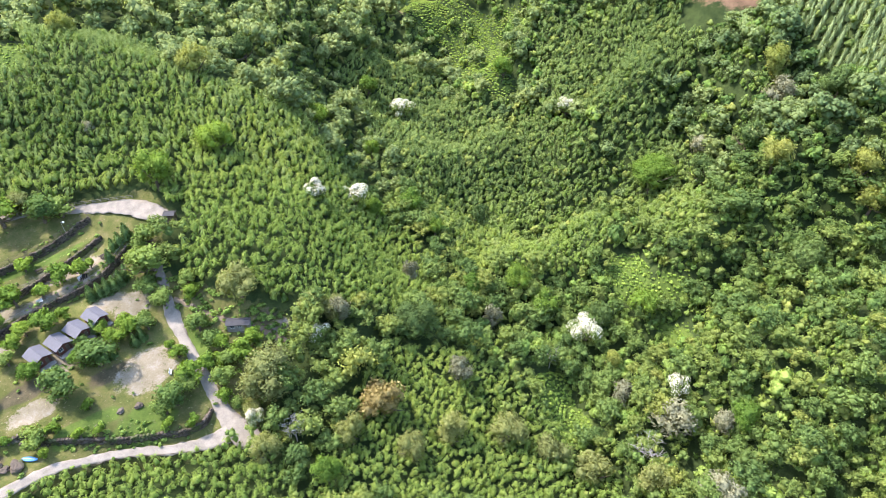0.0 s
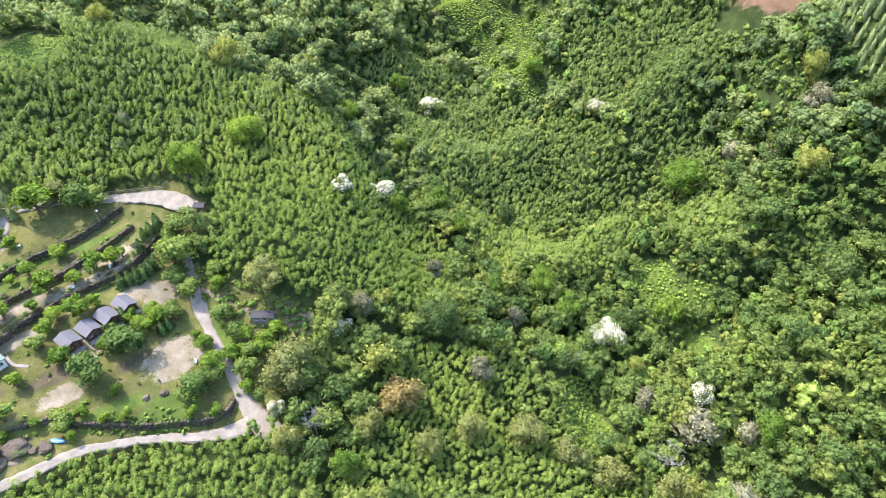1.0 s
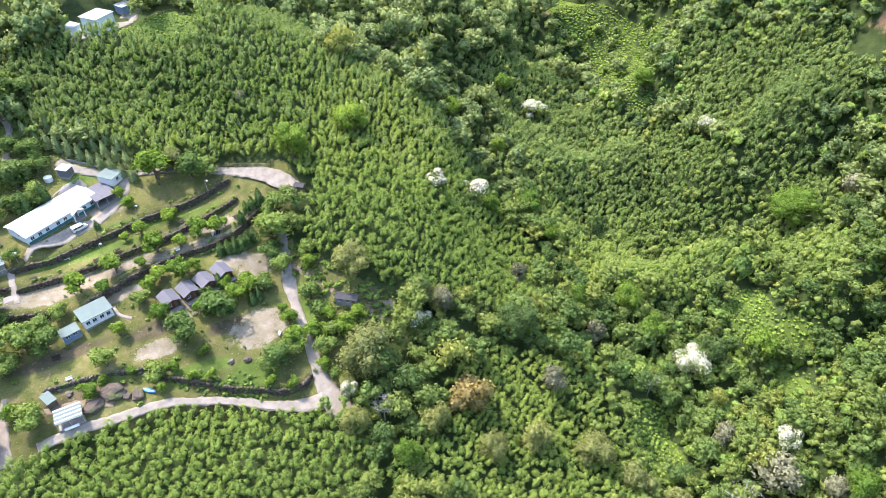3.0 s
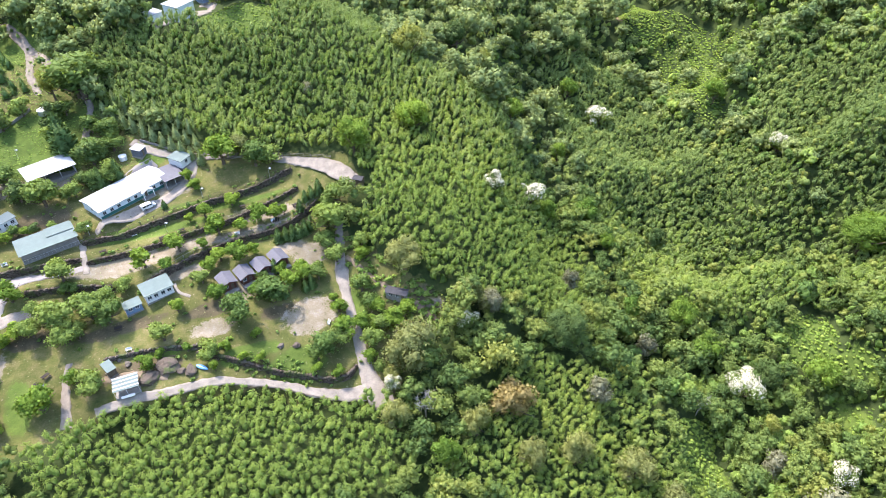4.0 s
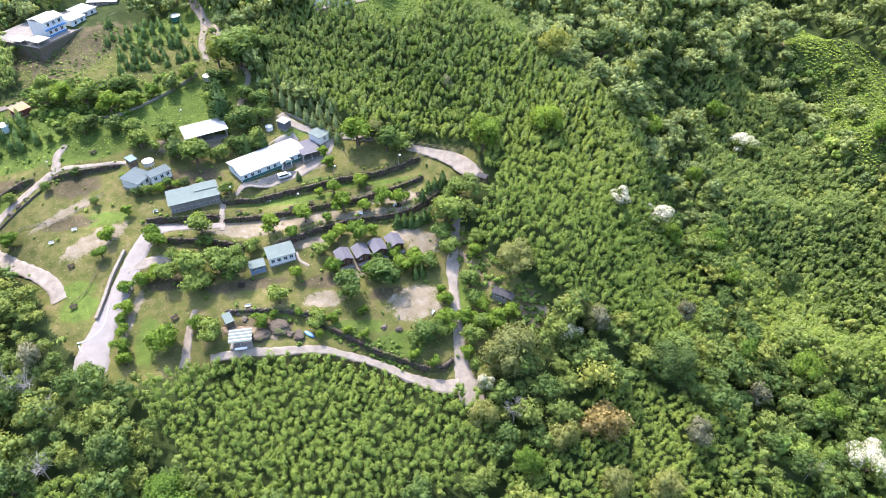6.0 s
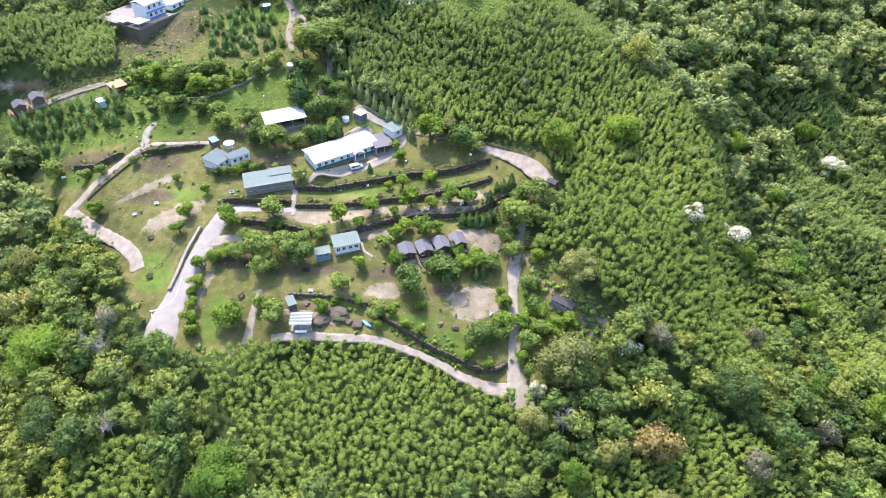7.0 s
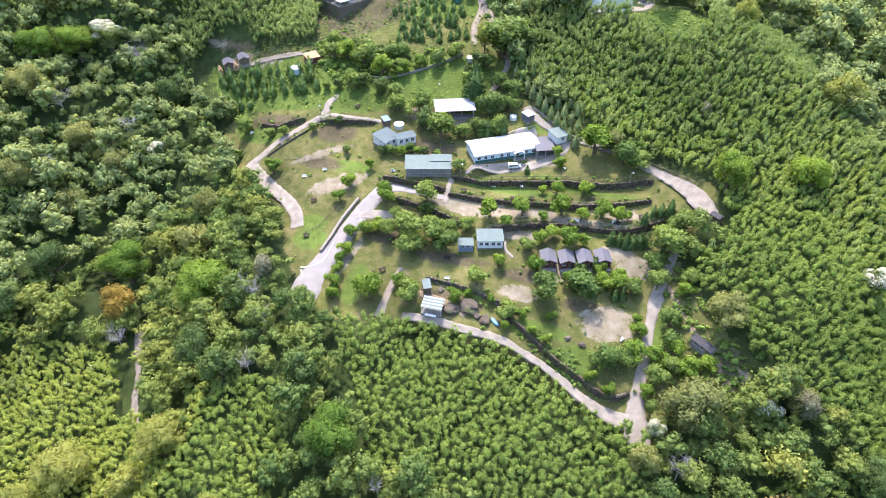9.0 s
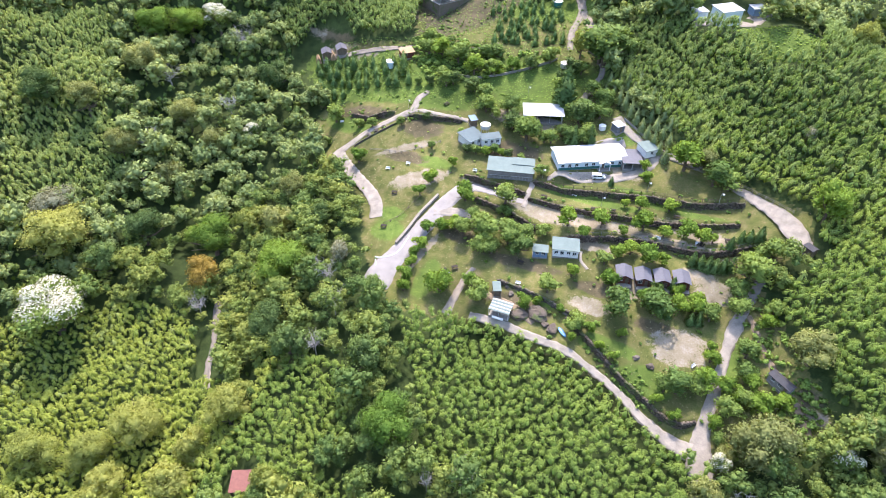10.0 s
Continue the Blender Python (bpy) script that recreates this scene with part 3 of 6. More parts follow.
BARE_SLOPE = [(-128.0, 248.0), (-120.0, 247.0), (-97.0, 266.0), (-62.0, 271.0), (-61.0, 237.0), (-89.0, 227.0), (-121.0, 228.0)]
THICKETS = [(-121.0, 229.0), (-111.0, 232.0), (-94.0, 230.0), (-83.0, 227.0), (-63.0, 233.0), (-62.0, 229.0), (-78.0, 215.0), (-87.0, 209.0), (-97.0, 206.0), (-105.0, 209.0), (-114.0, 215.0)]
SCRUB_LOW = [(99.0, 79.0), (114.0, 76.0), (107.0, 55.0), (97.0, 59.0)]
CLEARING = [(-124.0, 85.0), (-135.0, 105.0), (-132.0, 106.0), (-110.0, 79.0)]
YARD_WEST = [(-155.0, 103.0), (-161.0, 123.0), (-144.0, 125.0), (-133.0, 110.0)]
HOUSE_YARD = [(-13.0, 239.0), (-18.0, 254.0), (-8.0, 263.0), (7.0, 263.0), (6.0, 246.0)]
SAND = [(-94.4, 171.6, 7.7, 1.3, 29.0), (-83.3, 158.8, 7.0, 2.6, 32.0), (-27.0, 159.3, 12.8, 2.0, 10.0), (-42.9, 157.8, 6.0, 1.9, -11.0), (8.6, 128.3, 5.3, 2.9, 18.0), (10.0, 150.1, 4.9, 1.6, -13.0), (-68.3, 130.9, 6.4, 1.0, -102.0), (9.0, 126.0, 4.7, 2.9, 3.0), (-16.0, 131.0, 4.2, 2.0, 3.0), (-21.0, 152.0, 5.2, 1.7, 1.0), (14.0, 146.0, 3.7, 2.6, -4.0), (-6.0, 141.0, 2.5, 2.7, 3.0), (-40.0, 161.0, 10.7, 1.3, 3.0), (-15.0, 160.0, 19.7, 1.5, -2.0), (6.0, 165.0, 7.9, 1.9, -11.0), (-30.0, 184.0, 8.6, 1.9, 1.0), (-65.0, 196.0, 5.2, 2.5, 3.0), (-54.0, 195.0, 3.7, 2.0, 2.0), (-20.0, 184.0, 4.3, 2.8, 0.0), (-59.0, 164.0, 8.3, 0.3, -1.0), (42.0, 120.0, 1.7, 2.1, 0.0), (-154.0, 224.0, 16.7, 1.2, -13.0), (42.0, 121.0, 1.2, 1.4, 0.0)]
SOIL = [(-115.0, 246.0, 10.6, 6.9, -1.0), (-37.0, 125.0, 5.9, 1.9, 5.0), (-29.0, 124.0, 3.5, 1.9, 6.0), (-58.0, 180.0, 7.1, 3.9, 3.0), (-162.0, 228.0, 19.5, 1.6, -9.0), (-94.0, 182.0, 6.0, 3.7, -1.0), (-60.0, 141.0, 3.8, 1.9, 3.0), (-39.0, 138.0, 8.7, 1.5, 3.0), (-16.0, 137.0, 4.9, 1.8, 3.0), (2.0, 131.0, 4.8, 1.4, 3.0), (-93.0, 167.0, 5.8, 1.9, -1.0), (-122.0, 189.0, 11.1, 1.9, -13.0), (41.0, 124.0, 2.2, 1.7, -2.0), (-104.0, 250.0, 18.0, 7.0, 55.0)]
LUSH = [(3.0, 114.0, 5.1, 3.8, 4.0), (-8.0, 121.0, 5.8, 1.8, 1.0), (-64.0, 210.0, 7.8, 3.2, 2.0), (-130.0, 200.0, 14.5, 2.7, -18.0), (-90.0, 196.0, 6.1, 3.0, 2.0), (-127.0, 185.0, 11.5, 2.6, -22.0), (-83.0, 136.0, 3.9, 3.2, 0.0), (-24.0, 198.0, 3.7, 2.3, -2.0), (-82.0, 167.0, 5.6, 1.9, 2.0), (-31.0, 127.0, 4.9, 1.3, -2.0), (-63.0, 123.0, 2.2, 5.7, 3.0), (-85.0, 142.0, 4.0, 2.3, 0.0), (23.0, 124.0, 1.2, 7.5, 1.0), (-26.0, 169.0, 12.3, 1.7, -1.0), (-5.0, 173.0, 13.6, 1.3, -9.0), (-80.0, 214.0, 30.0, 9.0, 10.0), (-96.0, 200.0, 14.0, 6.0, 5.0), (-60.0, 207.0, 14.0, 6.0, 0.0), (-75.0, 266.0, 16.0, 9.0, 20.0)]
BANKS = [(-13.0, 123.0), (3.0, 117.0), (10.0, 109.0), (6.0, 107.0), (-5.0, 113.0), (-14.0, 118.0)]
DRIVES = [(-28.0, 177.0, 4.0), (-20.0, 182.0, 4.0), (-15.0, 188.0, 5.0), (-33.0, 184.0, 12.0), (-55.0, 171.0, 8.0), (-54.0, 199.0, 8.0), (-73.0, 180.0, 5.0), (28.0, 171.0, 7.0), (18.0, 179.0, 5.0), (-20.0, 192.0, 6.0), (-28.0, 196.0, 5.0), (-72.0, 118.0, 7.0), (-75.0, 130.0, 5.0), (-72.0, 142.0, 5.0), (-70.0, 155.0, 5.0), (20.0, 103.0, 5.0), (20.0, 115.0, 2.0), (20.0, 122.0, 2.0), (20.0, 129.0, 2.0), (21.0, 136.0, 2.0), (9.0, 126.0, 5.0)]
HILL_SCRUB = [(-1.0, 241.0), (9.0, 242.0), (24.0, 233.0), (22.0, 221.0), (12.0, 222.0), (0.0, 232.0)]
KEEP_CLEAR = [(-119.5, 83.0, 4.5), (-122.5, 89.0, 4.5), (-126.5, 96.0, 4.5), (-130.5, 103.0, 5.0), (-145.0, 112.0, 6.0), (-79.9, 54.6, 5.0), (238.0, 125.0, 9.0), (242.0, 117.0, 9.0), (249.0, 108.0, 7.5), (-76.0, 118.0, 6.0), (-79.5, 121.0, 5.0), (-118.0, 262.0, 16.0), (-108.0, 272.0, 18.0), (-103.0, 285.0, 16.0), (-5.0, 251.0, 12.0), (-160.0, 221.0, 12.0), (-150.0, 219.0, 8.0), (-120.0, 216.0, 6.0), (34.0, 161.0, 4.0), (34.0, 125.0, 5.0), (248.0, 123.0, 8.0)]

# ---- trees: x, y, crown radius ----
ROW_TREES = [(-30.8, 156.1, 3.5), (-25.3, 153.0, 2.2), (-21.2, 159.0, 3.3), (-14.4, 157.6, 1.7), (-9.5, 162.1, 3.7), (-3.3, 161.0, 2.3), (2.2, 163.1, 3.2), (7.1, 161.6, 2.6), (10.1, 161.9, 1.8), (-4.1, 172.0, 2.6), (-12.5, 169.4, 2.4), (-17.0, 169.4, 1.5), (-23.9, 138.7, 2.3), (-78.6, 158.4, 2.6), (-79.6, 152.3, 2.2), (-109.3, 162.9, 2.9), (-74.8, 167.7, 1.9), (-13.5, 149.9, 2.4), (-10.6, 152.4, 2.4), (-5.4, 150.9, 3.4), (-1.1, 151.8, 2.2)]
ORCHARD_TREES = [(-51.6, 156.8, 3.9), (-50.9, 153.9, 2.3), (-64.6, 154.9, 3.6), (-13.0, 140.0, 2.8), (-9.1, 131.6, 4.3), (1.1, 134.4, 4.6), (6.7, 137.8, 2.9), (10.7, 139.2, 3.3), (14.4, 137.5, 2.9), (-0.7, 142.0, 2.0), (5.0, 142.8, 2.0), (-3.0, 137.7, 2.4), (-28.3, 130.9, 3.2), (-46.1, 122.7, 3.4), (-50.4, 125.9, 2.1), (-57.5, 120.9, 4.1), (-16.5, 146.1, 2.5), (-18.0, 123.8, 2.8), (-17.9, 123.8, 1.4)]
HEDGE_TREES = [(-70.1, 138.9, 2.3), (-66.8, 140.9, 2.6), (-63.2, 143.3, 2.3), (-69.7, 132.8, 2.2), (-69.7, 129.6, 1.9), (-69.2, 125.9, 1.9), (-68.9, 121.3, 2.3), (-67.4, 117.1, 2.3), (16.9, 118.9, 3.1), (17.0, 126.1, 2.1), (16.3, 129.4, 1.6), (7.2, 110.5, 1.5), (12.4, 108.0, 1.5), (-5.5, 124.9, 1.7), (-23.0, 126.5, 1.4), (-14.0, 123.4, 1.6), (-9.8, 118.8, 1.5), (-5.8, 117.5, 1.4), (-33.1, 124.9, 2.2), (-29.4, 126.7, 1.6), (35.0, 120.0, 2.4), (25.2, 119.1, 2.0), (-66.5, 176.2, 1.9), (-61.0, 176.7, 1.7)]
GROVE_TREES = [(11.0, 115.2, 3.8), (14.6, 117.4, 3.0), (8.2, 114.2, 2.6), (-59.3, 142.1, 3.5), (-53.4, 142.6, 4.8), (-51.6, 137.9, 3.7), (-45.1, 143.3, 4.4), (-40.9, 140.7, 4.0), (-40.9, 147.6, 2.9), (-36.5, 150.1, 2.4), (-48.4, 138.1, 2.7), (-58.2, 148.1, 2.5), (21.2, 150.8, 5.4), (19.3, 146.6, 3.3), (20.8, 140.9, 3.0), (24.7, 158.7, 4.3), (-66.4, 198.8, 3.5), (-62.8, 190.9, 3.4), (-56.2, 187.8, 4.4), (-77.5, 199.1, 4.2), (-41.7, 200.9, 4.7), (-45.7, 172.9, 2.3), (-42.1, 228.4, 8.4), (-36.3, 231.8, 4.9), (-36.3, 208.6, 4.2), (-35.7, 204.2, 3.7), (-109.1, 218.7, 3.7)]
ROADSIDE_TREES = [(24.8, 129.9, 2.9), (25.4, 125.2, 2.5), (22.2, 119.9, 2.3), (27.2, 122.9, 2.4), (23.5, 114.4, 2.9), (27.0, 118.2, 2.5), (31.1, 117.8, 3.1), (21.2, 110.0, 2.0), (22.6, 106.8, 1.8), (28.8, 142.4, 2.5), (27.4, 139.2, 2.3), (-3.6, 188.1, 5.4), (5.8, 183.4, 4.5), (10.4, 182.0, 3.7), (-13.9, 180.8, 2.1), (-15.2, 185.6, 1.9), (-37.5, 191.7, 2.8), (-95.6, 217.0, 4.6), (-103.6, 218.8, 4.2), (-87.2, 213.2, 4.0), (-112.5, 225.9, 3.4), (-85.5, 223.1, 3.2), (-79.1, 214.2, 3.1), (-73.9, 219.1, 2.7)]
CAMP_OLIVE = [(2.0, 188.9, 3.8), (38.1, 131.2, 6.1), (32.2, 106.1, 7.5), (24.6, 103.0, 2.7), (51.5, 118.1, 4.5), (56.6, 115.4, 4.2), (-47.9, 147.9, 2.1)]
CONES = [(17.1, 163.3, 1.2), (19.1, 163.8, 1.4), (21.6, 163.9, 1.6), (14.9, 160.5, 1.2), (6.5, 154.0, 1.4), (8.7, 153.9, 1.4), (10.7, 153.0, 1.5), (12.5, 153.2, 1.5), (14.5, 153.4, 1.5), (16.5, 154.4, 1.4), (3.9, 135.0, 1.3), (10.0, 135.0, 1.3), (11.9, 135.6, 1.3), (-40.2, 190.2, 1.8), (-42.2, 190.5, 1.6), (-35.2, 191.9, 1.8), (-49.5, 207.5, 4.0), (-51.0, 215.4, 2.2), (3.3, 144.0, 1.3), (-23.3, 176.0, 0.9)]
CYPRESS = [(-36.7, 217.8, 1.2), (-34.0, 215.0, 1.2), (-31.3, 212.3, 1.2), (-28.6, 209.5, 1.2), (-25.9, 206.8, 1.2), (-23.2, 204.0, 1.1), (-20.6, 201.3, 1.1), (-18.0, 198.6, 1.1), (-15.4, 195.9, 1.1), (-12.8, 193.1, 1.1), (-10.2, 190.4, 1.1), (-33.1, 220.8, 1.2), (-30.2, 217.7, 1.2), (-27.4, 214.6, 1.2), (-24.5, 211.6, 1.2), (-21.7, 208.5, 1.2), (-18.9, 205.5, 1.1), (-16.1, 202.4, 1.1), (-13.3, 199.4, 1.1), (-10.6, 196.4, 1.1), (-26.6, 219.8, 1.2), (-23.6, 216.4, 1.2), (-20.6, 213.0, 1.2), (-17.6, 209.6, 1.2), (-14.7, 206.3, 1.1), (-11.7, 203.0, 1.1)]
NURSERY_FIRS = [(-87.2, 233.1, 1.6), (-83.2, 234.9, 1.4), (-80.4, 235.3, 1.5), (-78.3, 235.4, 1.4), (-71.4, 236.1, 1.5), (-67.2, 237.9, 1.5), (-65.0, 239.0, 1.1), (-61.2, 239.2, 1.3), (-85.8, 237.0, 1.4), (-83.7, 239.9, 1.6), (-81.8, 240.6, 1.5), (-77.2, 241.2, 1.5), (-75.5, 239.9, 1.5), (-72.7, 240.4, 1.5), (-65.3, 241.7, 1.4), (-62.1, 242.1, 1.2), (-89.3, 242.4, 1.4), (-88.0, 242.3, 1.3), (-83.4, 244.7, 1.5), (-81.6, 244.7, 1.2), (-79.0, 244.8, 1.6), (-74.9, 245.5, 1.2), (-71.6, 248.9, 1.7), (-68.8, 247.8, 1.7), (-90.2, 246.0, 1.2), (-88.9, 249.2, 1.3), (-85.7, 247.4, 1.2), (-82.6, 249.2, 1.7), (-77.8, 250.2, 1.3), (-76.0, 251.4, 1.2)]
NURSERY_FIRS_BACK = [(-72.9, 253.6, 1.5), (-69.7, 253.6, 1.5), (-67.4, 257.0, 1.5), (-95.6, 252.0, 1.5), (-90.8, 253.0, 1.2), (-88.3, 253.9, 1.6), (-82.4, 255.1, 1.7), (-79.7, 257.0, 1.4), (-76.8, 259.7, 1.5), (-72.3, 259.6, 1.6), (-69.0, 260.0, 1.6), (-94.4, 255.7, 1.3), (-89.7, 259.5, 1.4), (-86.3, 260.4, 1.6), (-84.0, 264.1, 1.5), (-80.6, 261.9, 1.2), (-78.6, 264.8, 1.5), (-74.6, 268.1, 1.3), (-98.5, 264.3, 1.3), (-97.4, 265.3, 1.4)]
TERRACE_FIRS = [(-160.8, 214.8, 1.7), (-156.1, 214.8, 2.3), (-150.3, 215.3, 2.0), (-145.7, 215.2, 2.0), (-141.9, 213.8, 2.3), (-137.0, 215.2, 1.5), (-131.7, 212.7, 1.7), (-126.5, 212.7, 1.7), (-121.8, 212.4, 1.7), (-117.0, 211.9, 2.0), (-156.9, 210.9, 1.9), (-151.0, 209.6, 2.4), (-148.4, 210.6, 2.2), (-142.2, 209.9, 2.1), (-136.7, 208.9, 1.9), (-132.3, 208.2, 1.7), (-126.7, 206.7, 2.1), (-122.9, 207.7, 1.8), (-117.2, 206.1, 1.9), (-114.2, 207.2, 2.0), (-153.0, 204.5, 2.3), (-147.8, 206.6, 1.6), (-143.1, 206.0, 1.7), (-139.1, 205.3, 1.6), (-133.1, 203.3, 2.0), (-128.9, 202.2, 1.8), (-123.2, 201.6, 1.6), (-118.0, 201.7, 1.8), (-114.8, 201.1, 2.1), (-109.9, 202.7, 1.8), (-148.7, 201.9, 1.8), (-144.2, 201.1, 1.8), (-139.4, 200.5, 1.7)]
FIELD_TREES = [(-67.4, 198.5, 3.0), (-56.0, 186.8, 4.4), (-41.8, 200.1, 4.5), (-51.8, 212.8, 3.5), (-44.1, 230.0, 6.5), (-39.2, 236.6, 5.0), (-35.4, 209.0, 3.5), (-42.2, 190.9, 2.9), (-75.9, 197.0, 2.9), (-49.8, 188.0, 2.4), (-94.8, 204.4, 3.2), (-84.3, 204.2, 2.9), (-80.8, 214.8, 3.4), (-36.8, 193.6, 3.0), (-51.6, 222.7, 3.4), (-94.0, 218.1, 2.9), (-82.0, 223.0, 3.3), (-67.7, 221.5, 3.2), (-61.7, 226.7, 3.5), (-134.8, 187.6, 3.7), (-92.6, 206.0, 2.9), (-98.4, 208.6, 2.5), (-74.8, 195.7, 3.5), (-62.7, 190.7, 3.6), (-70.2, 194.2, 2.3), (-41.4, 213.4, 3.2), (-39.8, 201.1, 3.5), (-48.7, 223.1, 2.9), (-102.1, 181.5, 1.7), (-94.3, 186.5, 1.7), (-85.5, 172.9, 1.6), (-78.4, 182.0, 1.4), (-72.9, 174.8, 1.8), (-69.7, 175.3, 2.0), (-64.0, 177.8, 1.8), (-58.9, 177.5, 1.7), (-53.8, 176.8, 1.7), (-105.6, 202.4, 1.8), (-101.4, 204.0, 2.0), (-83.1, 204.1, 1.9), (-113.4, 206.7, 1.8), (-54.8, 218.7, 2.0), (-120.9, 182.0, 2.2), (-114.1, 181.0, 1.9), (-146.3, 196.5, 2.7), (-154.4, 200.5, 3.0), (-47.7, 188.3, 2.6), (-45.5, 192.5, 2.4)]
WHITE_TREES = [(156.7, 215.4, 6.9), (74.8, 152.1, 4.3), (93.8, 159.7, 5.2), (127.1, 79.6, 7.4), (192.3, 150.1, 4.3), (124.6, 44.0, 4.5), (48.7, 110.3, 3.7), (-175.2, 76.9, 13.5), (-163.5, 169.2, 3.9), (-205.7, 208.0, 7.7), (24.0, 99.3, 2.9)]
CREAM_TREES = [(104.9, 18.4, 5.8), (57.7, 113.5, 3.2), (79.1, 86.7, 4.0), (-202.5, 106.6, 9.9), (27.6, 196.3, 1.9)]
GREY_TREES = [(117.0, 39.3, 6.2), (123.3, 29.3, 3.8), (93.3, 128.7, 3.4), (115.2, 54.5, 3.9), (106.3, 102.1, 3.8), (199.7, 94.1, 4.5), (213.6, 78.7, 5.3), (-89.3, 117.9, 3.8)]
BRIGHT_TREES = [(122.0, 190.8, 3.3), (114.8, 156.4, 5.3), (100.9, 158.2, 3.7), (56.4, 174.9, 5.5), (35.9, 172.8, 5.4), (108.9, 114.8, 4.4), (121.7, 106.1, 5.0), (123.6, 95.3, 5.8), (30.7, 80.0, 4.0), (115.7, 142.6, 2.7), (194.5, 190.1, 4.7), (145.8, 226.8, 4.8), (103.5, 197.8, 4.0), (186.5, 101.9, 8.8), (125.5, 25.3, 4.4), (145.4, 71.0, 5.8), (-108.2, 112.7, 10.1), (-49.7, 77.4, 7.7), (-216.8, 201.4, 9.0), (-147.5, 123.7, 8.9), (-226.3, 191.6, 8.0), (-17.4, 118.9, 1.2)]
LIME_TREES = [(125.2, 66.3, 3.8), (218.9, 85.2, 4.8), (189.2, 63.9, 5.2), (199.1, 42.9, 6.5), (65.2, 204.5, 5.7), (35.6, 229.9, 3.9), (215.9, 84.5, 3.1), (97.7, 213.2, 3.6), (196.3, 35.6, 4.9), (-192.6, 98.5, 12.5), (-133.0, 48.1, 7.2), (-124.5, 60.3, 9.2), (-96.1, 69.3, 6.9), (-100.5, 58.7, 5.7), (-146.1, 42.0, 8.2), (-120.3, 42.6, 7.2), (-100.5, 49.4, 6.0), (-52.0, 231.6, 3.6), (-71.3, 54.9, 4.4)]
OLIVE_TREES = [(48.4, 114.3, 3.4), (65.2, 74.3, 4.7), (81.0, 68.2, 5.6), (88.6, 57.6, 5.0), (41.3, 85.2, 4.1), (22.2, 91.3, 3.7), (94.4, 47.3, 5.8), (102.0, 33.1, 5.1), (52.5, 75.0, 4.2), (-127.1, 135.8, 6.1), (-174.9, 160.7, 6.7), (-191.3, 165.1, 7.0), (-199.8, 137.9, 7.2), (-179.9, 139.6, 6.1), (-129.0, 149.1, 5.0), (-217.9, 173.5, 7.9), (-220.4, 145.1, 7.1)]
RUST_TREES = [(52.9, 88.1, 6.3)]
ORANGE_TREES = [(-140.5, 109.7, 6.9)]
DARK_TREES = [(77.4, 105.1, 7.0), (143.4, 147.8, 4.1), (132.8, 78.9, 5.4), (156.7, 245.2, 6.1), (128.0, 244.6, 5.8), (90.6, 223.2, 5.0), (192.6, 85.7, 6.5), (198.7, 77.8, 5.5), (214.2, 62.7, 6.4), (178.0, 41.9, 5.8), (-100.4, 94.0, 6.8), (-87.5, 87.9, 5.8), (-235.8, 139.3, 8.9), (-173.4, 198.4, 7.7), (-174.4, 98.7, 6.5), (-171.6, 115.3, 7.5), (-107.3, 132.5, 5.2), (-65.4, 90.5, 5.4)]
BARE_TREES = [(30.2, 92.4, 3.8), (-90.9, 112.5, 4.8), (-183.5, 134.4, 6.1), (-28.4, 73.4, 4.9), (-81.4, 91.5, 3.8), (-191.3, 205.6, 6.4), (-192.8, 145.4, 5.8), (-207.4, 175.6, 6.3), (-177.3, 175.0, 4.9), (-135.0, 100.2, 4.0), (-82.7, 104.1, 3.3), (-36.2, 70.1, 2.8), (107.4, 40.3, 5.8), (109.7, 78.6, 2.5)]

# ---- the ground ----
def axis_steps(lo, hi, fine, mid_lo, mid_hi, mid, far):
    a = [np.arange(lo, hi, fine)]
    a += [np.arange(mid_lo, lo, mid), np.arange(hi, mid_hi, mid)]
    out = 12 * 1.22 ** np.arange(1, 30)
    out = np.cumsum(out)
    a += [mid_lo - out[out < far], mid_hi + out[out < far], [mid_lo - far, mid_hi + far]]
    return np.unique(np.round(np.concatenate(a), 3))


GX, GY = axis_steps(-134, 40, 1.05, -330, 330, 4.0, 2500), axis_steps(98, 204, 1.05, -60, 420, 4.0, 2500)
XX, YY = np.meshgrid(GX, GY)
ZZ = ground(XX, YY)
nx, ny = len(GX), len(GY)
i, j = np.meshgrid(np.arange(nx - 1), np.arange(ny - 1))
k = (j * nx + i).ravel()
gv = np.stack([XX.ravel(), YY.ravel(), ZZ.ravel()], 1)
gf = np.concatenate([np.stack([k, k + 1, k + nx + 1], 1), np.stack([k, k + nx + 1, k + nx], 1)])
ground_mesh = tri_mesh("ground", gv, gf, mat_ground)


def blob_mask(rows, x, y):
    m = np.zeros(x.shape)
    for cx, cy, a, b, turn in rows:
        m = np.maximum(m, np.clip(1.5 - (bump(x, y, cx, cy, a, b, turn) + 1e-6) ** -0.5 * 0.62, 0, 1))
    return m


def set_mask(name, value):
    ground_mesh.attributes.new(name, "FLOAT", "POINT").data.foreach_set("value", np.asarray(value, np.float32).ravel())


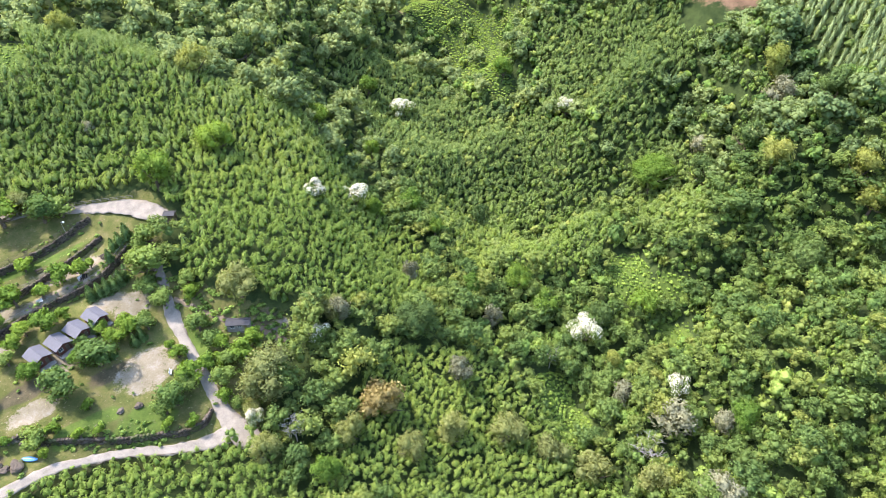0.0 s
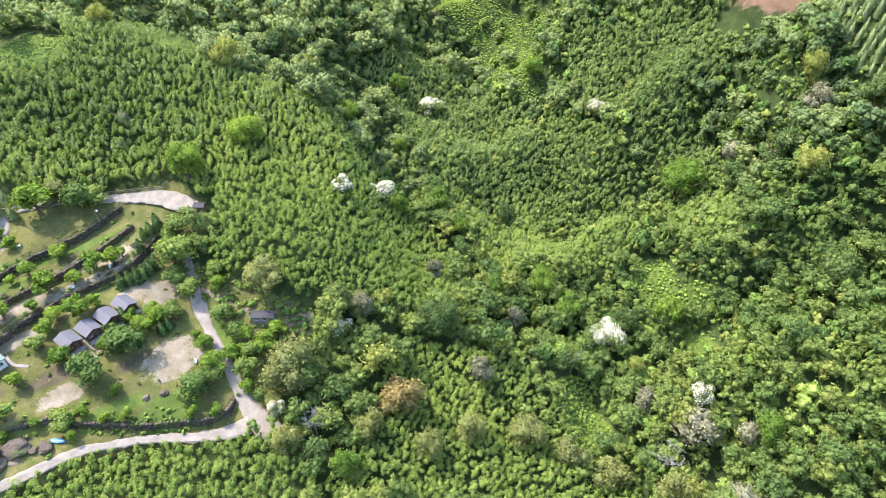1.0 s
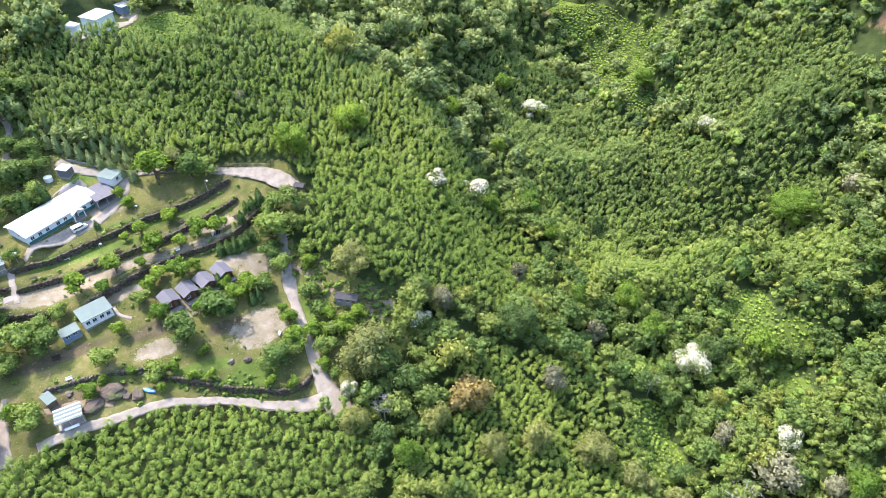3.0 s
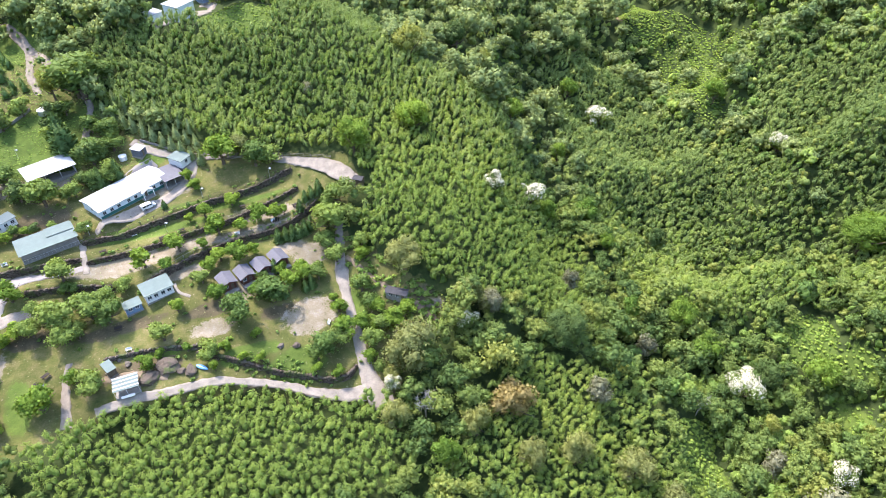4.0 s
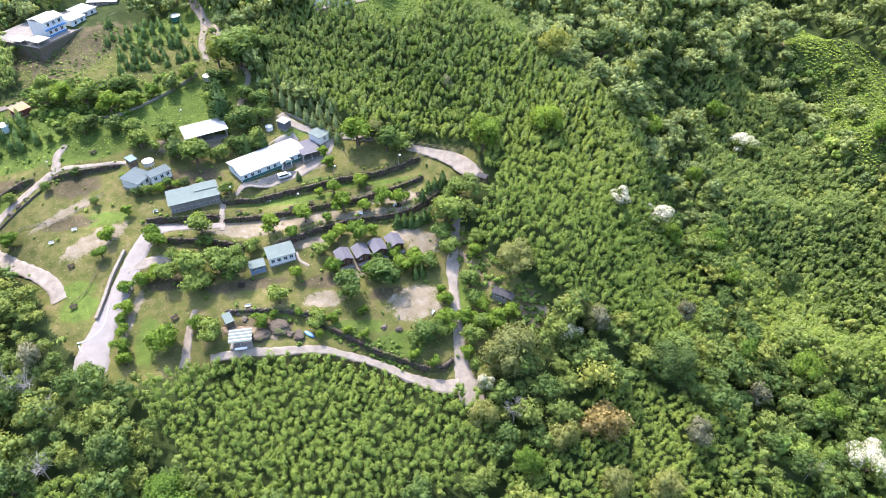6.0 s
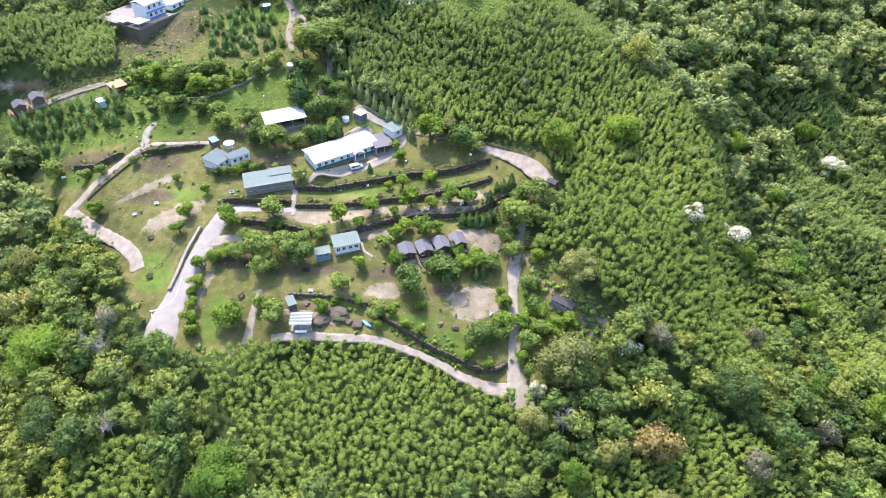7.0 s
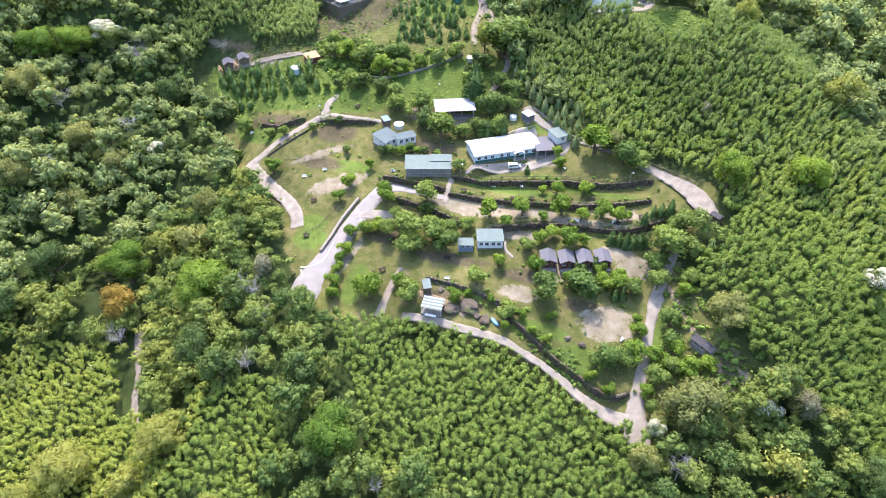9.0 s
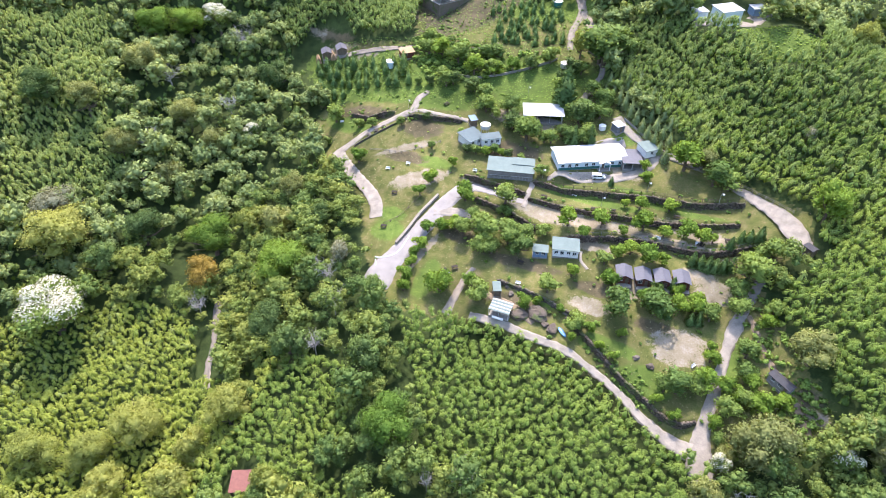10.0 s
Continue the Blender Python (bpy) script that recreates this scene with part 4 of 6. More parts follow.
lawn = (inside(CAMP, XX, YY) | inside(BARE_SLOPE, XX, YY)) * 1.0
set_mask("lawn", np.where(lawn > 0, 0.85, 0.0))
set_mask("sand", blob_mask(SAND, XX, YY))
set_mask("earth", blob_mask([(247.6, 119.3, 9.6, 5.0, -61)], XX, YY))
set_mask("soil", blob_mask(SOIL, XX, YY))
set_mask("lush", np.maximum(np.where(inside(FIR_FIELD, XX, YY), 0.75, 0), np.maximum(blob_mask(LUSH, XX, YY), np.where(inside(MEADOW, XX, YY) | inside(MEADOW_UPPER, XX, YY) | inside(MEADOW_LOWER, XX, YY) | inside(SCRUB_LOW, XX, YY) | inside(HILL_SCRUB, XX, YY), 0.9, 0) + np.where(inside(SCRUB, XX, YY), 0.5, 0))))
for p in ground_mesh.polygons:
    p.use_smooth = True
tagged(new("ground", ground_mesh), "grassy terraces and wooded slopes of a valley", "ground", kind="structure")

# ---- woods ----
rng = np.random.default_rng(7)
ROOMS = [BAMBOO_RIDGE, BAMBOO_FRONT, BAMBOO_WEST, BAMBOO_EAST, BAMBOO_GULLY, BAMBOO_FAR, BAMBOO_SLOPE, BAMBOO_NORTH, BAMBOO_MID, BAMBOO_LOW, BAMBOO_HILL, BAMBOO_DELL]


def in_bamboo(x, y):
    m = np.zeros(np.shape(x), bool)
    for poly in ROOMS:
        m |= inside(poly, x, y)
    return m & ~inside(GULLY_WOOD, x, y)


def open_ground(x, y):
    m = inside(CAMP, x, y)
    for poly in (MEADOW, MEADOW_UPPER, MEADOW_LOWER, SCRUB_LOW, HILL_SCRUB, CLEARING, YARD_WEST, HOUSE_YARD, FIR_FIELD, BARE_SLOPE, PLANTATION):
        m |= inside(poly, x, y)
    m |= inside(SCRUB, x, y) & (np.sin(0.31 * x + 1.2 * np.sin(0.17 * y)) * np.sin(0.27 * y + 0.5) > -0.55)
    for cx, cy, r in KEEP_CLEAR:
        m |= np.hypot(x - cx, y - cy) < r
    return m


# bamboo
x, y, r0 = grid_spots(1.6, 1)
east = lambda x, y: x - (104 + 0.40 * (y - 60))  # noqa: E731
mixed = (east(x, y) > -35) & (np.sin(0.19 * x + 1.6 * np.sin(0.13 * y)) * np.sin(0.17 * y + 0.8) > -0.12) & (r0.uniform(0, 1, len(x)) < 0.5)
ok = (in_bamboo(x, y) | mixed) & ~open_ground(x, y)
x, y = x[ok], y[ok]
rad = r0.uniform(0.72, 1.22, len(x))
hgt = r0.uniform(3.1, 5.0, len(x)) + 0.9 * np.sin(x * 0.21) * np.cos(y * 0.17) + 0.7 * np.sin(x * 0.63 + 2 * np.sin(y * 0.2)) * np.sin(y * 0.71)
# sunlit crests, the ridge's shaded faces and the dark gully are painted by tint
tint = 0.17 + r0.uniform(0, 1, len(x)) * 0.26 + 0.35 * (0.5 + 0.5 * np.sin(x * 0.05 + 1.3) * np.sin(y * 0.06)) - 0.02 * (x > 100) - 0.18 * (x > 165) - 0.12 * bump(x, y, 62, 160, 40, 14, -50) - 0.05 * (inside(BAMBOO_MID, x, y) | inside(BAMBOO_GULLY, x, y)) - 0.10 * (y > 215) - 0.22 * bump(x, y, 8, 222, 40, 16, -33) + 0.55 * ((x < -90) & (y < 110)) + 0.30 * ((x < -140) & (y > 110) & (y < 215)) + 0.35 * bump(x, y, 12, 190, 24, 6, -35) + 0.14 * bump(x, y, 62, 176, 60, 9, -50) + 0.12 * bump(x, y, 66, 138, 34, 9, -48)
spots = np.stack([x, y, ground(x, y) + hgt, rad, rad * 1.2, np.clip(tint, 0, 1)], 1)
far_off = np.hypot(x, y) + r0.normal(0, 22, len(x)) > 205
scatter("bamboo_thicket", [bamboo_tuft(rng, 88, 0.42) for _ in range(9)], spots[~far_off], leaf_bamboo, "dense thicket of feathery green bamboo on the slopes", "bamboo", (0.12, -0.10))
scatter("far_bamboo_thicket", [bamboo_tuft(rng, 46, 0.58) for _ in range(9)], spots[far_off], leaf_bamboo_hazy, "distant thicket of feathery bamboo on the hills", "bamboo", (0.12, -0.10))

# mixed woodland, near and far
def wood(name, step, seed, near, far, templates, mat, label, haze_tint, low, high, lift, choose):
    x, y, r0 = grid_spots(step, seed)
    d = np.hypot(x, y)
    ok = (d >= near) & (d < far) & ~open_ground(x, y) & ~in_bamboo(x, y) & choose(x, y, r0.uniform(0, 1, len(x)))
    x, y = x[ok], y[ok]
    rad = r0.uniform(low, high, len(x)) * r0.choice([0.6, 0.8, 1.0, 1.0, 1.35], len(x))
    # the raised tint of far and north-eastern trees paints haze into their leaves
    tint = np.clip(r0.beta(2, 2.2, len(x)) + r0.choice([0, 0, 0, 0.3], len(x)) + haze_tint + np.where((x < -95) & (y < 110), 0.45, 0) + np.where((x < -60) & (x > -135) & (y > 110), 0.05, 0) + np.where((x < -135) & (y > 110), 0.25, 0) - np.where(inside(GULLY_WOOD, x, y), 0.05, 0) - np.where((x > 150) & (y < 190), 0.22, 0) + np.where((x > 70) & (y > 190), 0.15, 0), 0, 1)
    z = ground(x, y) + rad * lift + r0.uniform(0, 2.0, len(x))
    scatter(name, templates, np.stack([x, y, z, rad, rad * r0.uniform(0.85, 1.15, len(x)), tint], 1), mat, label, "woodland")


fine_crowns = [crown(rng, 24, 700, 0.098, 0.72, spread=0.66, core=0.5) for _ in range(6)] + [crown(rng, 18, 600, 0.104, 0.9, 0.6, spread=0.64, core=0.5) for _ in range(4)]
near_crowns = [crown(rng, 20, 520, 0.115, 0.72, spread=0.66, core=0.5) for _ in range(6)] + [crown(rng, 15, 460, 0.12, 0.9, 0.6, spread=0.64, core=0.5) for _ in range(4)]
far_crowns = [crown(rng, 15, 270, 0.155, 0.75, spread=0.66, core=0.56) for _ in range(7)] + [crown(rng, 12, 240, 0.16, 0.95, 0.6, spread=0.64, core=0.56) for _ in range(4)]
mounds = [vine_mound(rng, 140) for _ in range(8)]
wood("near_woodland", 5.2, 14, 0, 150, fine_crowns, leaf_wood, "mixed broadleaf woodland below the camp", 0.0, 2.9, 5.2, 1.15, lambda x, y, u: u > -1)
wood("woodland", 5.1, 11, 150, 205, near_crowns, leaf_wood, "mixed broadleaf woodland canopy in many greens", 0.0, 2.9, 5.2, 1.15,
     lambda x, y, u: (east(x, y) < 25) | (u < 0.92))
wood("far_woodland", 6.0, 12, 205, 430, far_crowns, leaf_wood_hazy, "distant mixed woodland canopy on the hills", 0.20, 3.2, 5.8, 1.1,
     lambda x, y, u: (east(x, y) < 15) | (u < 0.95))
wood("creeper_thicket", 4.4, 13, 0, 330, mounds, leaf_vine, "creeper-hung thicket on a steep hillside", 0.0, 1.8, 3.4, 0.9,
     lambda x, y, u: (east(x, y) > -25) & (u < 0.9))

# undergrowth that closes the gaps between the trees
x, y, r0 = grid_spots(5.4, 15, near=0.0)
d = np.hypot(x, y)
ok = (~open_ground(x, y) & (~in_bamboo(x, y) | (east(x, y) > -25)) & (d < 340)) | inside(PLANTATION, x, y)
x, y = x[ok], y[ok]
rad = r0.uniform(2.0, 3.2, len(x))
scatter("undergrowth", [crown(rng, 4, 22, 0.34, 0.8, 0.3, core=0.9) for _ in range(6)],
        np.stack([x, y, ground(x, y) + 2.8 + r0.uniform(0, 2.8, len(x)), rad, rad * 1.1, 0.35 + r0.beta(2, 2, len(x)) * 0.7], 1), leaf_wood,
        "dense green undergrowth below the trees", "undergrowth")

# creeper that hangs over the steep faces
x, y, r0 = grid_spots(2.4, 23, 330.0)
slope = np.hypot(ground(x + 1, y) - ground(x - 1, y), ground(x, y + 1) - ground(x, y - 1)) / 2
ok = ~open_ground(x, y) & (slope > 0.55) & (np.hypot(x, y) < 320) & (r0.uniform(0, 1, len(x)) < np.clip(1.2 * (slope - 0.35), 0, 0.8))
x, y = x[ok], y[ok]
rad = r0.uniform(1.1, 2.3, len(x))
scatter("hanging_creeper", [crown(rng, 2, 26, 0.42, 1.0, 0.9, 0.4, 0.85) for _ in range(6)], np.stack([x, y, ground(x, y) + r0.uniform(0.2, 1.4, len(x)), rad, rad * 1.2, r0.beta(2, 2, len(x))], 1), leaf_vine,
        "creeper hanging over steep green banks", "creeper")

# shrubs and weeds of the camp's banks: at the walls, beside the lanes, thick in the north
x, y, r0 = grid_spots(1.35, 19, 300.0)
near_wall = np.full(len(x), 99.0)
for points, rise in TERRACES.values():
    v = y - wall_line(points, x)
    at_wall = (x > points[0][0] - 2) & (x < points[-1][0] + 2)
    near_wall = np.where(at_wall, np.minimum(near_wall, np.abs(v - 0.8)), near_wall)
u = r0.uniform(0, 1, len(x))
patchy = 0.5 + 0.5 * np.sin(0.23 * x + 1.7 * np.sin(0.11 * y)) * np.sin(0.19 * y + 0.6)
share = np.where(near_wall < 1.6, 0.30, 0.018) + np.where(y > 203, 0.10 * patchy**2, 0) + np.where(inside(THICKETS, x, y), 0.6, 0) + np.where((x < -100) & (y > 182), 0.25 * patchy, 0) + np.where((x > 23) & (y < 150), 0.25 + 0.5 * patchy, 0)
share = share + np.where(np.abs(y - np.interp(x, [p[0] for p in BANK], [p[1] for p in BANK]) - 0.2) < 1.0, 0.35, 0) * (x > -40) * (x < 12) + np.where(inside(BANKS, x, y), 0.65, 0)
ok = (inside(CAMP, x, y) | inside(BARE_SLOPE, x, y) | inside(THICKETS, x, y)) & (u < share)
for poly in (DRIVES,):
    for cx, cy, r in poly:
        ok &= np.hypot(x - cx, y - cy) > r
x, y = x[ok], y[ok]
rad = r0.uniform(0.35, 1.2, len(x)) * np.where(inside(THICKETS, x, y), 1.9, np.where((x > 23) & (y < 150), 1.6, 1.0))
scatter("shrubs", [crown(rng, 4, 80, 0.29, 0.75, 0.2, core=0.7) for _ in range(6)], np.stack([x, y, ground(x, y) + rad * 0.35, rad, rad * r0.uniform(0.7, 1.1, len(x)), r0.uniform(0.1, 1, len(x))], 1),
        leaf_vine, "low shrubs and weeds on the terrace banks", "shrubs")

# tufts of grass over the lawns
x, y, r0 = grid_spots(1.1, 21, 300.0)
ok = inside(CAMP, x, y) & (r0.uniform(0, 1, len(x)) < 0.35) & (y < 200)
x, y = x[ok], y[ok]
rad = r0.uniform(0.18, 0.5, len(x))
blades = []
for _ in range(5):
    d = unit(rng.normal(size=(9, 3)) * (1, 1, 0.3) + (0, 0, 0.9))
    blades.append(leaf_blades(d * 0.1, d, 0.9, 0.12, rng))
scatter("grass_tufts", blades, np.stack([x, y, ground(x, y) - 0.02, rad, rad * 0.9, r0.uniform(0, 1, len(x))], 1), leaf_grass,
        "tufts of dry and green grass on the lawns", "grass")

# rough grass of the upper fields
x, y, r0 = grid_spots(0.95, 25, 300.0)
ok = ((inside(CAMP, x, y) & (y > 196)) | inside(FIR_FIELD, x, y) | inside(BARE_SLOPE, x, y)) & (r0.uniform(0, 1, len(x)) < 0.25 + 0.75 * (np.sin(0.4 * x + 1.5 * np.sin(0.23 * y)) * np.sin(0.33 * y) > -0.2))
x, y = x[ok], y[ok]
rad = r0.uniform(0.35, 0.8, len(x))
scatter("rough_grass", blades, np.stack([x, y, ground(x, y) - 0.02, rad, rad * 0.8, r0.uniform(0, 0.85, len(x))], 1), leaf_vine,
        "rough tall green grass and weeds on the upper fields", "grass")

# low scrub on the open slopes
x, y, r0 = grid_spots(1.15, 17)
ok = (inside(HILL_SCRUB, x, y) | inside(SCRUB, x, y) | inside(SCRUB_LOW, x, y) | inside(MEADOW, x, y) | inside(MEADOW_UPPER, x, y) | inside(MEADOW_LOWER, x, y)) & (r0.uniform(0, 1, len(x)) < 0.9)
x, y = x[ok], y[ok]
rad = r0.uniform(0.7, 1.5, len(x)) * np.where(inside(HILL_SCRUB, x, y), 0.55, 1.0)
# SCRUB's pale green is raised further to put haze into it
scatter("low_scrub", [crown(rng, 3, 42, 0.34, 0.6, core=0.75) for _ in range(5)], np.stack([x, y, ground(x, y) + 0.15, rad, rad * 0.8, r0.uniform(0.0, 0.8, len(x)) + 0.2 + 0.2 * inside(SCRUB, x, y)], 1),
        leaf_scrub, "low bright green scrub and creeper", "scrub")

# ---- roads and paths ----
def smooth_line(points, step=1.0):
    """A Catmull-Rom line through the points, evenly cut."""
    p = np.array(points, float)
    p = np.concatenate([[2 * p[0] - p[1]], p, [2 * p[-1] - p[-2]]])
    out = []
    for a, b, c, d in zip(p, p[1:], p[2:], p[3:]):
        n = max(2, int(np.linalg.norm((c - b)[:2]) / step))
        t = np.linspace(0, 1, n, endpoint=False)[:, None]
        out.append(0.5 * (2 * b + (c - a) * t + (2 * a - 5 * b + 4 * c - d) * t**2 + (3 * b - a - 3 * c + d) * t**3))
    return np.concatenate(out + [p[-2:-1]])


def ribbon(name, points, mat, label, rise=0.10, ragged=0.25, kind="structure", category="road"):
    """A way of x, y, width laid on the ground, with sunk edges."""
    line = smooth_line(points)
    xy, w = line[:, :2], line[:, 2]
    rng = np.random.default_rng(len(name) + len(xy))
    d = np.gradient(xy, axis=0)
    side = unit(np.stack([-d[:, 1], d[:, 0]], 1))
    rows = []
    for s, drop in ((-0.5, -0.35), (-0.47, 0.0), (-0.25, 0.03), (0, 0.05), (0.25, 0.03), (0.47, 0.0), (0.5, -0.35)):
        q = xy + side * (w * s + (rng.uniform(-ragged, ragged, len(w)) if abs(s) > 0.3 else 0))[:, None]
        z = np.maximum(ground(q[:, 0], q[:, 1]), ground(xy[:, 0], xy[:, 1]) - 0.25) + rise + drop
        rows.append(np.stack([q[:, 0], q[:, 1], z], 1))
    v = np.stack(rows, 1)
    n, m = v.shape[:2]
    i, j = np.meshgrid(np.arange(n - 1), np.arange(m - 1), indexing="ij")
    k = (i * m + j).ravel()
    f = np.concatenate([np.stack([k, k + m, k + m + 1], 1), np.stack([k, k + m + 1, k + 1], 1)])
    ob = new(name, tri_mesh(name, v.reshape(-1, 3), f[:, ::-1], mat))
    return tagged(ob, label, category, kind=kind)


ribbon("road", [(-74.8, 114.8, 6.5), (-75.8, 117.4, 8.8), (-76.6, 121.6, 9.0), (-75.0, 128.2, 7.4), (-73.0, 137, 6.2), (-71.2, 146, 6.2), (-69.3, 154, 5.8), (-65.5, 161, 5.0), (-58, 161.5, 3.2), (-47, 161, 2.2)],
       mat_asphalt, "pale worn asphalt road climbing into the camp")
ribbon("branch_road", [(-72, 147.3, 3.5), (-66, 149.2, 3.6), (-60, 149.6, 3.0), (-55, 149.0, 2.4)], mat_road, "pale concrete drive")
ribbon("loop_road", [(-89.0, 139.5, 4.2), (-91.5, 144, 4.2), (-96.3, 149, 4.2), (-106, 155.5, 4.4), (-116, 163.5, 4.4), (-122.5, 169.6, 5.2), (-119, 174, 4.0), (-115, 178, 3.2), (-108, 183.5, 3.2), (-102, 188.2, 3.4), (-101.5, 192, 2.8), (-102, 196, 2.6), (-100, 200, 2.2)],
       mat_road, "pale concrete lane winding up the slope")
ribbon("garden_path", [(-104, 187.2, 2.0), (-98, 189.2, 2.0), (-92, 189.0, 1.7), (-85, 189.3, 1.6), (-79, 189.6, 1.6)], mat_road, "narrow concrete garden path", category="path")
ribbon("lower_lane", [(-46, 116.4, 2.2), (-37.3, 117.3, 2.4), (-29.2, 116.6, 2.3), (-22.3, 116.5, 2.2), (-17.4, 115.9, 2.3), (-13.8, 115.0, 2.0), (-5.6, 112.1, 2.2), (-0.4, 109.6, 2.3), (3.3, 107.3, 2.4), (8.9, 104.6, 3.0), (12.5, 103.4, 3.6), (17.5, 102.2, 5.0)], mat_road, "pale concrete lane under the retaining wall")
ribbon("camp_lane", [(23.0, 96.0, 4.6), (20.6, 100.5, 6.8), (19.4, 106.5, 4.4), (19.8, 117.8, 3.0), (20.4, 132, 2.9), (20.9, 136.5, 4.2), (21.9, 142, 2.9), (24.3, 152, 2.7)], mat_road, "straight concrete lane between the lawns")
ribbon("turning_place", [(33, 163.5, 4.2), (30, 168.5, 6.0), (26, 173.5, 5.4), (20, 178, 3.6), (13, 182.5, 2.8), (8, 187, 2.8), (-4, 191.5, 3.0), (-14, 194.5, 3.0), (-24.5, 200.5, 3.0), (-30, 206, 2.8)],
       mat_road, "broad concrete road along the upper edge", category="road")
ribbon("house_drive", [(-43, 171.8, 2.2), (-36, 174.2, 3.2), (-29, 177.2, 3.4), (-22, 180.2, 3.4), (-16.5, 184.5, 3.8), (-14, 189, 4.2), (-13.5, 193.5, 3.4)], mat_road, "concrete drive before the long white house")
ribbon("steps_path", [(-46.2, 158.5, 1.7), (-46.6, 164, 1.6), (-47.0, 170.6, 1.6)], mat_road, "concrete footpath with steps", category="path")
ribbon("field_path", [(-52.5, 114.5, 3.0), (-52.4, 119, 2.4), (-52.2, 125, 2.0), (-51.4, 131.5, 1.6)], mat_gravel, "gravel path over the lawn", category="path")
ribbon("upper_track", [(-44, 211.5, 2.4), (-42.5, 218, 2.2), (-41.5, 226, 2.0), (-46, 236, 2.2), (-52, 247, 2.6), (-57, 258, 2.8), (-62, 268, 3.0)], mat_gravel, "gravel track through the trees", category="path")
ribbon("hill_road", [(-57, 236, 2.2), (-60, 247, 2.6), (-60.5, 258, 3.0), (-62, 268, 3.4), (-67, 277, 3.6), (-75, 286, 3.4), (-90, 294, 3.2)], mat_gravel, "dusty hill road")
ribbon("cabin_path", [(-160, 221.5, 2.2), (-150, 221, 2.4), (-140, 221.5, 2.2), (-131, 222, 2.4), (-122, 222.5, 2.0), (-110, 224, 1.8), (-96, 226.5, 1.8), (-89, 229.5, 2.2), (-86, 234, 2.0)], mat_gravel, "gravel path to the cabins", category="path")
ribbon("forest_path", [(-133, 107, 3.0), (-131, 103, 2.6), (-129, 100, 2.2), (-124, 92.5, 1.8), (-121, 86, 2.2), (-115.5, 79, 1.8)], mat_gravel, "earth path in the forest", category="path")
ribbon("forest_yard", [(-148.5, 117.5, 5.0), (-145.5, 114.0, 6.0), (-142.5, 110.0, 4.5)], mat_road, "pale concrete yard in the forest", category="yard")
ribbon("shed_path", [(23.5, 141.5, 1.3), (27, 135.5, 1.2), (31, 129.5, 1.3), (35.5, 124.0, 1.8), (39.5, 120.0, 2.4), (42, 115.5, 2.0)], mat_dirt, "trodden earth path by the shed", category="path")
ribbon("hill_track", [(211.0, 298.0, 2.0), (206.0, 284.0, 2.0), (197.0, 265.0, 2.0), (196.0, 261.0, 2.0)], mat_dirt, "worn earth track up an open slope", category="path")
ribbon("yard_path", [(-44, 124.5, 1.6), (-38, 124, 2.2), (-33, 122.5, 2.4), (-28.5, 120.6, 2.0)], mat_dirt, "earth yard among the boulders", category="path")

# white edge lines and the parapet of the asphalt road
ribbon("road_marking", [(-81.3, 125.3, 0.35), (-79.1, 125.7, 0.35), (-75.5, 128.8, 0.35), (-74.9, 135.7, 0.35)], mat_white, "worn white line on the road", rise=0.18, ragged=0.02, category="marking")
ribbon("road_marking", [(-81.3, 125.3, 0.35), (-79.6, 122.5, 0.35)], mat_white, "worn white line on the road", rise=0.18, ragged=0.02, category="marking")
ribbon("road_marking", [(-77.1, 118.6, 0.35), (-73.0, 114.9, 0.35)], mat_white, "worn white line on the road", rise=0.18, ragged=0.02, category="marking")


# ---- retaining walls ----
STONE_V = np.array([(a, b, c) for a in (-1, 1) for b in (-1, 1) for c in (-1, 1)], float)
STONE_F = hull_faces(STONE_V)


def stone_wall(name, points, rise, label, thick=0.34, cap=0.15, seed=1, mat=None):
    """A dry-stone wall against a terrace: rows of uneven stones on a rough body."""
    rng = np.random.default_rng(seed)
    p = np.array(points, float)
    seg = np.hypot(*np.diff(p, axis=0).T)
    s = np.concatenate([[0], np.cumsum(seg)])
    bits = []
    n = int(s[-1] / 0.38)
    u = (np.arange(n) + 0.5) * s[-1] / n
    x, y = np.interp(u, s, p[:, 0]), np.interp(u, s, p[:, 1])
    turn = np.arctan2(np.gradient(y), np.gradient(x))
    low = ground(x, y - 0.9) - 0.3
    high = ground(x, y + 1.1) + cap
    for xx, yy, a, z0, z1 in zip(x, y, turn, low, high):
        z1 += rng.uniform(-0.12, 0.03)
        z = z0
        while z < z1 - 0.1:
            h, w = rng.uniform(0.16, 0.38), rng.uniform(0.18, 0.34)
            v = STONE_V * np.array([w * 1.1, thick, h * 0.6]) * rng.uniform(0.7, 1.15, (8, 1))
            c, q = math.cos(a), math.sin(a)
            jx, jy = rng.uniform(-0.15, 0.15), rng.uniform(-0.10, 0.10)
            v = np.stack([v[:, 0] * c - v[:, 1] * q + xx + jx, v[:, 0] * q + v[:, 1] * c + yy + jy + 0.15, v[:, 2] + z + h / 2], 1)
            bits.append((v, STONE_F))
            z += h
    v, f, _ = join(bits)
    return tagged(new(name, tri_mesh(name, v, f, mat or mat_stone)), label, "wall", kind="structure")


for n, (key, (points, rise)) in enumerate(TERRACES.items()):
    stone_wall("retaining_wall_" + str(n + 1), points, rise, "dark dry-stone retaining wall of a terrace", seed=n + 3,
               mat=mat_boulder if key == "boulder" else None, cap=0.25 if key == "boulder" else 0.0)


